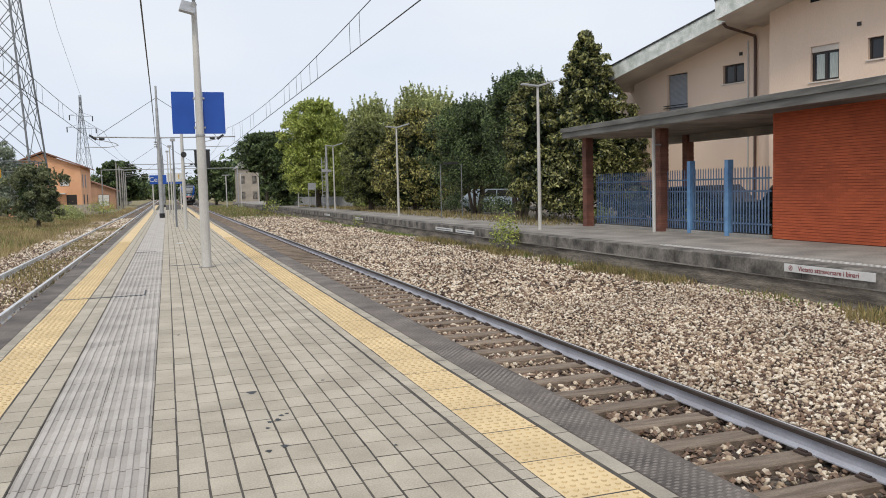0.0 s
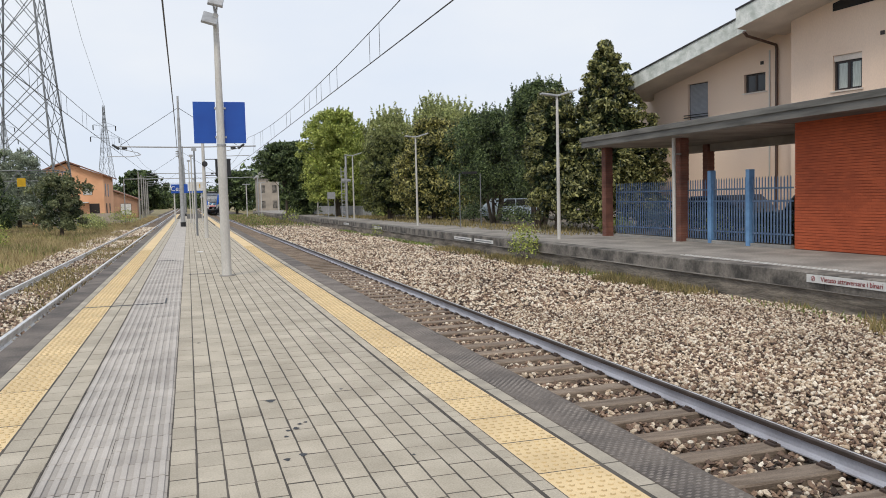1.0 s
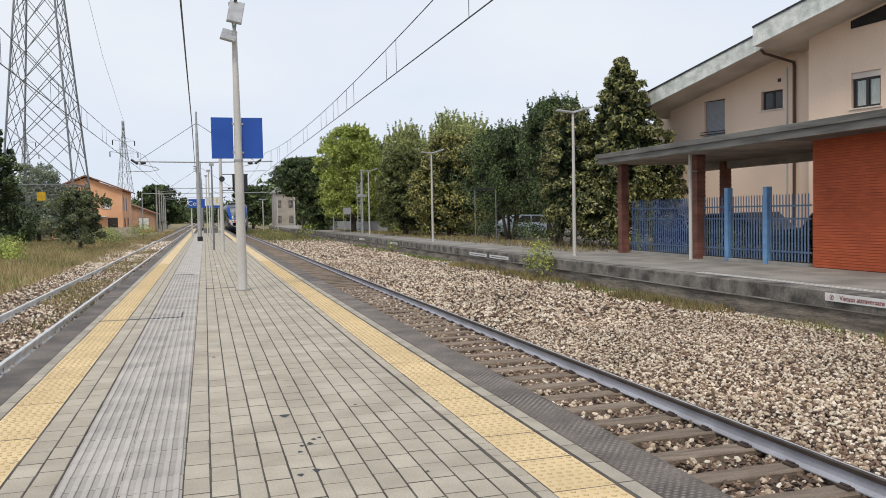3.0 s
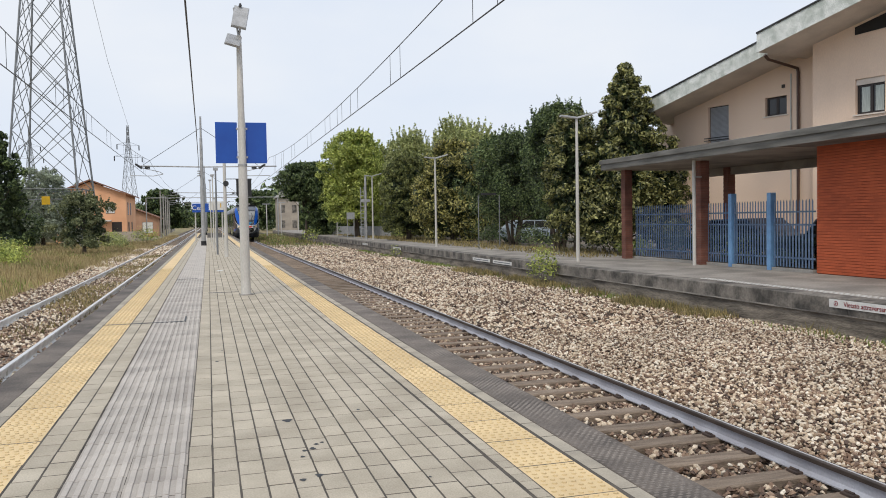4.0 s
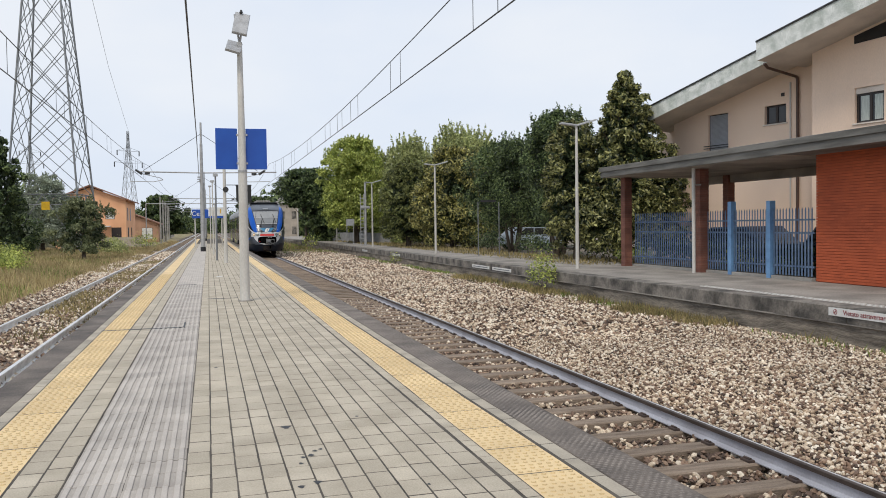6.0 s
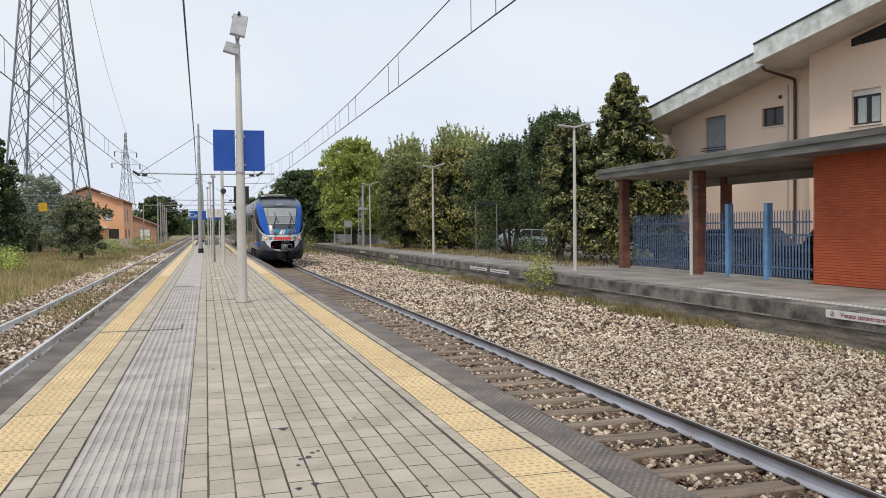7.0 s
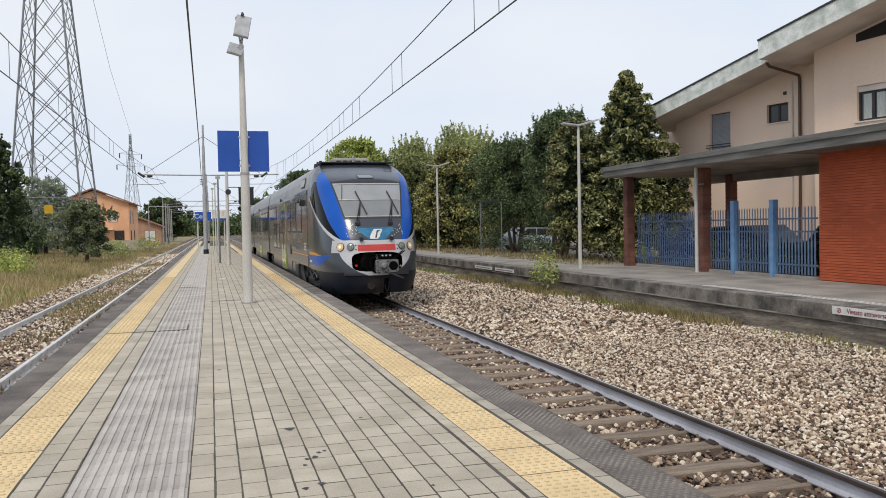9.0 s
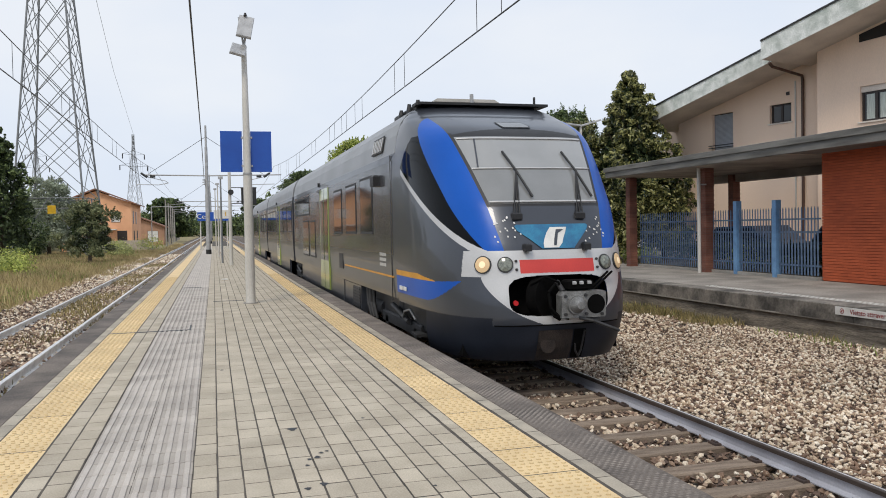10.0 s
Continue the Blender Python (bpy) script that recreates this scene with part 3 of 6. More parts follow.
part("soffit", Geo().box(AX + 0.06, 18.85, 17.5, 27.24, 3.286, 3.297), SOFFIT, shelter, "dull plaster soffit")
part("beam", Geo().box(18.2, 18.5, 17.5, 27.2, 3.02, 3.285), SOFFIT, shelter)


def brick_column(y0, y1, x0, x1):
    c = Geo()
    for r in range(44):
        z = 0.0 + r * 0.075
        d = 0.006 * (r % 2)
        c.box(x0 + d, x1 - d, y0 + d, y1 - d, z, z + 0.067)
    col = part("column", Geo().box(x0 + 0.012, x1 - 0.012, y0 + 0.012, y1 - 0.012, 0, 3.3), RED_JOINT, shelter, "dark red brick column")
    tagged(part("bricks", c, BRICK_COL, col), kind="stuff")


brick_column(26.8, 27.1, 14.82, 15.12)
brick_column(22.18, 22.46, SX - 0.28, SX + 0.04)
brick_column(25.2, 25.5, 18.1, 18.4)
part("downpipe", Geo().tube((SX - 0.55, 22.13, 0), (SX - 0.55, 22.13, 3.3), 0.055), POLE, shelter, "white painted downpipe")
part("pipe_bracket", Geo().box(SX - 0.56, SX - 0.3, 22.09, 22.17, 2.75, 2.79), GALVA, shelter)


def fence_panel(y0, y1, label):
    """A steel palisade panel: upright slats on two rails, over a low plinth."""
    f = thing("palisade_fence", label, "fence", "blue fence panels")
    part("plinth", Geo().box(SX - 0.08, SX + 0.08, y0, y1, 0.0, 0.09, 0.01), CONCRETE, f)
    for z in (0.35, 1.25, 1.6):
        part("fence_rail", Geo().box(SX - 0.02, SX + 0.02, y0, y1, z, z + 0.045), BLUE_PAINT, f)
    n = max(2, int((y1 - y0) / 0.118))
    slat = fixed(Geo().prism([(-0.019, 0.12), (0.019, 0.12), (0.019, 1.90), (0.0, 1.95), (-0.019, 1.90)], -0.03, -0.02, "x").mesh("slat"))
    slat.materials.append(BLUE_PAINT)
    short = fixed(Geo().prism([(-0.016, 0.12), (0.016, 0.12), (0.016, 1.26), (0.0, 1.31), (-0.016, 1.26)], -0.03, -0.02, "x").mesh("short_slat"))
    short.materials.append(BLUE_PAINT)
    for k in range(n):
        part("slat", slat, BLUE_PAINT, f, m=pose(SX, y0 + (k + 0.5) * (y1 - y0) / n, 0, 0, 0, float(rng.uniform(-4, 4))))
        if k:
            part("short_slat", short, BLUE_PAINT, f, m=pose(SX + 0.03, y0 + k * (y1 - y0) / n, 0, 0, 0, float(rng.uniform(-4, 4))))


for a, b in ((17.5, 19.1), (19.32, 20.88), (21.06, 22.2), (22.95, 24.8), (24.8, 26.7)):
    fence_panel(a, b, "blue-grey painted steel palisade fence panel")
for y, h in ((20.97, 2.2), (19.21, 2.17)):
    solid("fence_post", Geo().box(SX - 0.09, SX + 0.09, y - 0.08, y + 0.08, 0, h, 0.01), BLUE_POST, "thick light blue square fence post", "post", "blue posts")

# ---- the apartment house behind, set at an angle to the track ----
K = 1.15
FA = radians(-14)
HOUSE = Matrix(((math.sin(FA), math.cos(FA), 0, 0), (math.cos(FA), -math.sin(FA), 0, 0), (0, 0, 1, 0), (0, 0, 0, 1)))
# local axes: x along the facade away from the viewer, y into the house, z up
C0 = 22.708 * K


def hz(z):
    return 1.6 + (z - 1.6) * K


apartment = thing("apartment_house", "pink plastered apartment house with a stepped sloping roof", "house", m=HOUSE)
S = lambda s: s * K
e0, e1, e2 = S(9.0), S(16.0), S(22.6)
REC = 0.9 * K
# roofs: thick sloping slabs with deep weathered fascias


def rake(name, s0, z0, s1, z1, y0, y1, thick, label):
    r = part(name, Geo().prism([(s0, z0 - thick), (s1, z1 - thick), (s1, z1), (s0, z0)], y0, y1, "y"), EAVES, apartment, label)
    part("fascia", Geo().prism([(s0, z0 - thick - 0.02), (s1, z1 - thick - 0.02), (s1, z1 + 0.02), (s0, z0 + 0.02)], y0 - 0.03, y0, "y"), FASCIA, r, "weathered grey-green fascia with peeling paint")
    part("drip_edge", Geo().prism([(s0, z0 + 0.02), (s1, z1 + 0.02), (s1, z1 + 0.08), (s0, z0 + 0.08)], y0 - 0.07, y1, "y"), DARK_METAL, r)


rake("lower_roof", S(23.4), hz(5.67), S(16.2), hz(7.40), C0 - 0.6 * K, C0 + 9.4, 0.55, "lower sloping roof with a wide soffit")
rake("upper_roof", S(16.86), hz(7.13), S(8.5), hz(9.07), C0 - 1.5 * K, C0 + 9.4, 0.62, "upper sloping roof with a wide soffit")


def carved(wall, holes):
    """A wall's mesh with box-shaped openings cut through its face."""
    a = bpy.data.objects.new("a", fixed(wall.mesh("wall")))
    q = Geo()
    for x0, x1, y0, y1, z0, z1 in holes:
        q.box(x0, x1, y0, y1, z0, z1)
    b = bpy.data.objects.new("b", fixed(q.mesh("holes")))
    for o in (a, b):
        scene.collection.objects.link(o)
    cutter = a.modifiers.new("cut", "BOOLEAN")
    cutter.object, cutter.operation, cutter.solver = b, "DIFFERENCE", "EXACT"
    bpy.context.view_layer.update()
    me = bpy.data.meshes.new_from_object(a.evaluated_get(bpy.context.evaluated_depsgraph_get()))
    for o in (a, b):
        bpy.data.objects.remove(o)
    me.materials.clear()
    return me


IN = 0.16  # depth of the reveals
part("front_wall", carved(Geo().prism([(e0, -0.9), (e1, -0.9), (e1, hz(7.05)), (e0, hz(8.75))], C0, C0 + 9, "y"), [(S(13.7), S(14.6), C0 - 0.5, C0 + IN, hz(4.46), hz(5.5)), (S(12.4), S(12.85), C0 - 0.5, C0 + IN, hz(4.87), hz(5.48))]), PLASTER, apartment)
part("recessed_wall", carved(Geo().prism([(e1 - 0.1, -0.9), (e2, -0.9), (e2, hz(5.75)), (e1 - 0.1, hz(7.3))], C0 + REC, C0 + 9.2, "y"), [(S(17.6), S(18.45), C0 + REC - 0.5, C0 + REC + IN, hz(4.9), hz(5.53)), (S(20.0), S(20.94), C0 + REC - 0.5, C0 + REC + IN, hz(4.0), hz(5.53))]), PLASTER, apartment)
part("rear_wing", Geo().box(e2, e2 + 1.6, C0 + REC + 0.7, C0 + 9.0, -0.9, hz(5.3)), PLASTER, apartment)
part("rear_window", Geo().box(e2 + 0.4, e2 + 1.0, C0 + REC + 0.66, C0 + REC + 0.7, hz(3.6), hz(4.7)), FRAME_DARK, apartment)


def house_window(s0, s1, z0, z1, y, shutterbox=False, panes=2, blind=False, name="window"):
    """An opening with a reveal, dark frame, glass and sill; s0 is the far jamb."""
    face, y = y, y + IN
    w = part(name, Geo().box(s1, s0, y - 0.02, y - 0.005, z0, z1), FRAME_DARK, apartment)
    if blind:
        part("shutter", Geo().prism([(y - 0.02, z0), (y - 0.02, z1 - 0.03)] + [(y - 0.03 - 0.014 * (k % 2), z1 - 0.03 - 0.025 * k) for k in range(int((z1 - z0 - 0.03) / 0.025))], s1 + 0.04, s0 - 0.04, "x"), SHUTTER, w, "closed grey roller shutter")
        part("railing", (lambda q: [q.box(s1 - 0.1, s0 + 0.1, face - 0.14, face - 0.11, z, z + 0.035) for z in (z0 + 0.05, z0 + 0.14, z0 + 0.32, z0 + 0.42)] and q)(Geo()), DARK_METAL, w, "dark balcony railing")
        return
    top = z1 - (0.2 if shutterbox else 0.0)
    if shutterbox:
        part("shutter_box", Geo().box(s1, s0, y - 0.10, y - 0.02, top, z1), EAVES, w)
    part("sill", Geo().box(s1 - 0.06, s0 + 0.06, face - 0.05, face + 0.0, z0 - 0.05, z0), EAVES, w)
    n = panes
    step = (s0 - s1 - 0.08) / n
    for k in range(n):
        a = s1 + 0.04 + k * step
        part("pane", Geo().box(a + 0.05, a + step - 0.05, y - 0.026, y - 0.022, z0 + 0.07, top - 0.07), GLASS_DARK, w)
        fr = Geo().box(a, a + 0.05, y - 0.05, y - 0.02, z0, top).box(a + step - 0.05, a + step, y - 0.05, y - 0.02, z0, top)
        fr.box(a + 0.05, a + step - 0.05, y - 0.05, y - 0.02, z0, z0 + 0.06).box(a + 0.05, a + step - 0.05, y - 0.05, y - 0.02, top - 0.06, top)
        part("window_frame", fr, FRAME_DARK, w)
        if shutterbox:
            part("curtain", Geo().box(a + 0.06, a + step - 0.12, y - 0.0285, y - 0.0265, z0 + 0.08, top - 0.08), CURTAIN, w, "pale curtain behind the glass")


house_window(S(18.45), S(17.6), hz(4.9), hz(5.53), C0 + REC)
house_window(S(20.94), S(20.0), hz(4.0), hz(5.53), C0 + REC, blind=True, name="balcony_door")
house_window(S(14.6), S(13.7), hz(4.46), hz(5.5), C0, shutterbox=True)
house_window(S(12.85), S(12.4), hz(4.87), hz(5.48), C0, panes=1)
part("loft_window", Geo().prism([(S(14.6), hz(6.80)), (S(13.2), hz(6.86)), (S(13.2), hz(7.36)), (S(14.6), hz(7.03))], C0 - 0.03, C0 - 0.01, "y"), GLASS_DARK, apartment, "dark sloping loft window")
for s, z in ((17.72, 5.78), (16.52, 5.88), (16.52, 6.42), (13.1, 5.86)):
    y = C0 + (REC if s > 16 else 0)
    part("vent", Geo().box(S(s) - 0.07, S(s) + 0.07, y - 0.03, y - 0.005, hz(z), hz(z) + 0.13), FRAME_DARK, apartment)
pp = C0 + REC - 0.08
part("downpipe", Geo().path([(S(17.15), C0 - 0.9, hz(6.62)), (S(17.15), C0 - 0.7, hz(6.5)), (S(17.14), pp, hz(6.33)), (S(17.12), pp, hz(6.2)), (S(17.12), pp, -0.5)], 0.055, 8), BROWN_PIPE, apartment, "dark brown downpipe")
part("cable", Geo().tube((S(17.42), pp + 0.05, hz(6.2)), (S(17.42), pp + 0.05, 0), 0.03), POLE, apartment)


# ---- trees ----
def blob(count, r, leaf, squash=1.0, cut=-0.6):
    """Leaves over and within a lumpy ball: each a small kinked blade of four corners."""
    d = rng.normal(size=(count, 3))
    d /= np.linalg.norm(d, axis=1, keepdims=True)
    d = d[d[:, 2] > cut] if cut > -1 else d
    k = len(d)
    rad = r * (1 - 0.5 * rng.random(k) ** 2.2) * (1 + 0.55 * rng.random(k) ** 6)
    c = d * rad[:, None] * np.array([1, 1, squash])
    return c, d


def leaves(centres, out, size, aspect=0.45):
    """Quads (two triangles' worth of a kinked blade) at the centres, facing roughly outwards."""
    k = len(centres)
    nrm = out + rng.normal(scale=0.7, size=(k, 3))
    nrm /= np.linalg.norm(nrm, axis=1, keepdims=True)
    t = np.cross(nrm, rng.normal(size=(k, 3)))
    t /= np.linalg.norm(t, axis=1, keepdims=True) + 1e-9
    b = np.cross(nrm, t)
    s = size * rng.uniform(0.6, 1.3, (k, 1))
    v = np.stack([centres - t * s, centres + b * s * aspect + nrm * s * 0.15, centres + t * s, centres - b * s * aspect + nrm * s * 0.15], 1).reshape(-1, 3)
    return v, np.arange(4 * k).reshape(k, 4)


def tree(name, x, y, z0, top, half, label, leaf, trunk=0.16, stem=1.5, clumps=46, per=150, size=0.16, shape="round", category="tree", sprays=22, stems=1, lump=1.0, squash=0.85, shoot=1.0):
    """A tapered trunk or several stems with limbs, and a crown of many small leaf clumps crowding towards an uneven outline."""
    t = thing(name, label, category, "trees by the line", m=pose(x, y, z0))
    h = top - z0
    lean = Vector((rng.uniform(-0.2, 0.2), rng.uniform(-0.2, 0.2), 0))
    for k in range(stems):
        tg = Geo()
        a = k * 2.4 + 0.6
        off = Vector((math.cos(a), math.sin(a), 0)) * (0.0 if stems == 1 else trunk * 1.1)
        sway = off * 3.5
        w = trunk if stems == 1 else trunk * 0.62
        knots = [off + Vector((0, 0, -0.1)), off + sway * 0.5 + lean * 0.3 + Vector((0, 0, h * 0.18)), sway + lean * 0.5 + Vector((0, 0, h * 0.4)), lean + sway * 1.3 + Vector((0, 0, h * 0.74))]
        for i, (r0, r1) in enumerate(((1.25, 0.95), (0.95, 0.7), (0.7, 0.25))):
            tg.tube(knots[i], knots[i + 1], w * r0, w * r1, 8)
        part("trunk", tg, BARK, t)
    # a few large lobes make the outline uneven
    lobes = [(rng.uniform(0, 2 * math.pi), rng.uniform(0.15, 0.95), rng.uniform(0.78, 1.16)) for _ in range(9)]
    cs, outs = [], []
    for k in range(clumps):
        u = (k + rng.random()) / clumps
        zz = stem + (h - stem) * u
        if shape == "cone":
            env = half * (1.0 - u) ** 0.62 * (0.85 + 0.15 * min(1, u * 5))
        elif shape == "flat":
            env = half * math.sqrt(max(0.05, 1 - (2 * max(u, 0.35) - 1) ** 2))
        else:
            env = half * math.sqrt(max(0.10, 1 - (2 * (0.14 + 0.84 * u) - 1) ** 2))
        a = rng.uniform(0, 2 * math.pi)
        near = min(lobes, key=lambda q: 1 - math.cos(a - q[0]) + 3 * abs(u - q[1]))
        env *= near[2]
        rr = env * rng.uniform(0.12, 1.0) ** 0.42
        r = lump * half * rng.uniform(0.10, 0.24) * (1 - (0.72 * u if shape == "cone" else 0.35 * u * u))
        c = np.array([rr * math.cos(a), rr * math.sin(a), min(zz, h - r * 0.8)])
        q, d = blob(per, r, size, squash, -0.8)
        cs.append(q + c)
        outs.append(d + np.array([0, 0, 0.25]))
        if k % 9 == 0:
            mid = Vector((0, 0, max(0.4, c[2] * 0.6))) + lean * 0.5
            part("limb", Geo().tube(mid, Vector(c), trunk * 0.3, trunk * 0.06, 5, False), BARK, t)
    for k in range(sprays):
        a, rr = rng.uniform(0, 2 * math.pi), half * math.sqrt(rng.random()) * 0.85
        z1 = stem + (h - stem) * (0.5 + 0.5 * math.sqrt(max(0.05, 1 - (rr / half) ** 2))) if shape != "cone" else h * (1 - 0.8 * rr / half)
        m_ = 34
        u = rng.random(m_)
        tip = np.array([rng.normal() * 0.2, rng.normal() * 0.2, 1.0]) * rng.uniform(0.4, 1.1) * shoot
        cs.append(np.array([rr * math.cos(a), rr * math.sin(a), z1 - 0.55]) + u[:, None] * tip + rng.normal(scale=0.07, size=(m_, 3)) * (1.2 - u[:, None]))
        outs.append(rng.normal(size=(m_, 3)))
    v, q = leaves(np.concatenate(cs), np.concatenate(outs), size)
    part("crown", sheet("crown", v, q, leaf), leaf, t)
    # foliage deep inside the crown; most trees take leaves coloured for the shade there
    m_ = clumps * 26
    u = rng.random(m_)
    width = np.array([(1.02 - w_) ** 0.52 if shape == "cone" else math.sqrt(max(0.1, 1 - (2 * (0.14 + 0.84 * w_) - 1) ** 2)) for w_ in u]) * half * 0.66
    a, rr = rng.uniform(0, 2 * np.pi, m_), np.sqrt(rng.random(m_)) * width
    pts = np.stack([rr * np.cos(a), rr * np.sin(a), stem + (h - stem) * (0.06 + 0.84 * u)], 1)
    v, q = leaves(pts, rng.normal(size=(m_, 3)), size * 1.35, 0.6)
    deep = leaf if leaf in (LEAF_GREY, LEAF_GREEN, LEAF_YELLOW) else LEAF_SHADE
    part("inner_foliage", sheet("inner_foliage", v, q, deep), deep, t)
    return t


tree("magnolia", 17.45, 31.5, 0, 8.15, 2.75, "tall glossy dark magnolia with brownish leaves", LEAF_MAGNOLIA, 0.2, 0.5, 300, 120, 0.092, "cone", sprays=0, lump=0.85)
tree("magnolia", 15.9, 33.2, 0, 6.2, 1.7, "dense glossy magnolia beside the shelter", LEAF_MAGNOLIA, 0.14, 0.6, 150, 110, 0.090, sprays=8, lump=0.9)
tree("magnolia", 18.8, 31.0, 0, 5.0, 1.35, "low glossy magnolia beside the house corner", LEAF_MAGNOLIA, 0.12, 0.4, 90, 110, 0.090, sprays=4)
tree("holm_oak", 17.0, 37.4, 0, 7.3, 2.0, "dark evergreen with several bare stems behind the platform", LEAF_DARK, 0.15, 1.9, 150, 110, 0.075, sprays=60, stems=5)
tree("holm_oak", 17.3, 44.6, 0, 6.6, 3.0, "broad dark feathery tree on forked stems", LEAF_DARK, 0.15, 1.7, 250, 110, 0.075, sprays=110, stems=4, lump=0.9)
tree("holm_oak", 20.4, 46.0, 0, 8.3, 1.9, "dark feathery tree top rising behind the belt", LEAF_DARK, 0.14, 2.6, 100, 100, 0.085, sprays=60)
tree("magnolia", 16.9, 55.5, 0, 7.2, 2.9, "yellow-tipped glossy magnolia beside the platform", LEAF_TIPPED, 0.2, 0.3, 270, 110, 0.110, sprays=10, lump=0.85)
tree("holm_oak", 14.7, 60, 0, 6.4, 2.1, "brownish-green dense tree at the platform's back", LEAF_OLIVE_DARK, 0.18, 0.5, 170, 120, 0.100, sprays=24)
tree("lime_tree", 19.4, 58, 0, 8.1, 2.3, "broadleaf tree with upright yellow-green shoots", LEAF_YELLOW, 0.18, 1.0, 130, 100, 0.110, sprays=120, shoot=1.7)
tree("lime_tree", 20.2, 65.5, 0, 9.3, 2.6, "tall broadleaf tree with upright yellow-green shoots", LEAF_YELLOW, 0.18, 1.0, 150, 100, 0.120, sprays=150, shoot=1.7)
tree("lime_tree", 17.6, 71, 0, 9.0, 2.8, "tall broadleaf tree with upright yellow-green shoots", LEAF_YELLOW, 0.18, 1.0, 160, 100, 0.125, sprays=140, shoot=1.7)
tree("maple", 13.9, 78, 0, 10.2, 3.5, "bright green maple with dense small leaves", LEAF_GREEN, 0.24, 1.6, 430, 75, 0.125, sprays=110, lump=0.75)
tree("maple", 16.6, 86, 0, 9.4, 3.2, "bright green maple with dense small leaves", LEAF_GREEN, 0.22, 1.2, 200, 95, 0.150, sprays=30)
tree("umbrella_pine", 11.2, 96, -0.3, 8.6, 3.5, "spreading dark umbrella pine", LEAF_DARK, 0.25, 4.4, 190, 110, 0.150, "flat", squash=0.5)
tree("umbrella_pine", 13.9, 101, -0.3, 7.6, 3.0, "spreading dark umbrella pine", LEAF_DARK, 0.25, 1.6, 150, 110, 0.160, squash=0.6)
tree("holm_oak", 13.2, 94, -0.3, 5.0, 2.4, "dense dark evergreen below the pines", LEAF_DARK, 0.18, 0.3, 110, 110, 0.150)
tree("holm_oak", 15.4, 91, -0.1, 5.0, 2.4, "dense dark evergreen below the maples", LEAF_DARK, 0.18, 0.3, 90, 110, 0.150)
tree("holm_oak", 9.8, 175, -0.8, 8.2, 4.6, "round dark tree far down the line", LEAF_DARK, 0.25, 1.2, 78, 140, 0.288)
tree("holm_oak", -11.5, 222, -0.8, 10.4, 6.2, "round dark tree far down the line", LEAF_DARK, 0.3, 1.5, 85, 140, 0.400)
tree("cedar", -18.2, 80, -0.8, 11.3, 3.6, "dark conifer beside the pylon", LEAF_DARK, 0.25, 0.8, 119, 150, 0.160, "cone")
tree("cedar", -21.5, 86, -0.8, 8.5, 3.2, "dark conifer beside the pylon", LEAF_DARK, 0.25, 0.8, 102, 150, 0.160, "cone")
tree("olive_tree", -17.8, 99, -0.8, 8.0, 3.6, "grey-green feathery tree at the pylon's foot", LEAF_GREY, 0.2, 0.6, 95, 150, 0.128)
tree("olive_tree", -14.9, 101, -0.8, 5.6, 2.8, "grey-green feathery tree at the pylon's foot", LEAF_GREY, 0.2, 0.6, 78, 150, 0.128)
tree("laurel_bush", -9.6, 70, -0.8, 4.1, 2.3, "open olive-brown laurel beside the track", LEAF_OLIVE, 0.14, 0.7, 56, 190, 0.10, sprays=60)
for k, (x, y, tp, hf) in enumerate(((23.5, 52, 6.6, 2.6), (23, 60, 7.0, 2.8), (22.5, 70, 7.6, 3.2), (21, 80, 8.2, 3.4), (20, 93, 8.4, 3.4), (18.5, 108, 7.6, 3.4))):
    tree("poplar", x, y, -0.1, tp, hf, "broadleaf tree in the belt behind the platform", LEAF_YELLOW if k % 2 else LEAF_DARK, 0.2, 0.8, 110, 100, 0.17)


def shrub(x, y, z, r, h, leaf, label, size=0.06, n=500, name="shrub"):
    p, d = blob(n, 1.0, size, 1.0, -0.3)
    p = p * np.array([r, r, h * 0.55]) + np.array([0, 0, h * 0.45])
    p += 0.12 * r * rng.normal(size=p.shape)
    p[:, 2] = np.abs(p[:, 2])
    v, q = leaves(p, d, size, 0.4)
    s = thing(name, label, "shrub", "weeds and shrubs", m=pose(x, y, z))
    part("foliage", sheet("foliage", v, q, leaf), leaf, s)
    for k in range(5):
        a = k * 1.26
        part("stem", Geo().tube((0, 0, -0.05), (r * 0.6 * math.cos(a), r * 0.6 * math.sin(a), h * 0.7), 0.012, 0.004, 4, False), BARK, s)


shrub(10.75, 25.0, -0.75, 0.48, 1.3, LEAF_GREEN, "leafy weed growing at the platform edge", 0.055, 1100)
shrub(10.8, 47.5, -0.75, 0.3, 0.8, LEAF_GREEN, "leafy weed growing at the platform edge", 0.06, 200)
shrub(7.5, 92, -0.75, 0.9, 1.1, LEAF_YELLOW, "yellowish weed on the ballast", 0.08, 300)
shrub(10.3, 86, -0.75, 1.0, 1.5, LEAF_GREEN, "leafy weed at the platform edge", 0.1, 360)
for x, y, r, h, lf in ((-13.2, 60, 1.5, 1.4, LEAF_GREEN), (-8.6, 84, 1.1, 1.3, LEAF_YELLOW), (-10.0, 92, 1.3, 1.6, LEAF_GREEN), (-7.3, 103, 1.6, 1.9, LEAF_GREEN), (-12.0, 55, 1.0, 0.9, LEAF_GREEN), (-15, 66, 1.6, 1.2, LEAF_GREEN)):
    shrub(x, y, -0.85, r, h, lf, "green bush in the lineside grass", 0.1, 1300)
for x, y, h in ((16.9, 40.4, 0.9), (17.4, 42.4, 1.15), (16.6, 46.2, 1.0)):
    shrub(x, y, 0, 0.8, h, LEAF_DARK, "dark undergrowth below the trees", 0.08, 620)
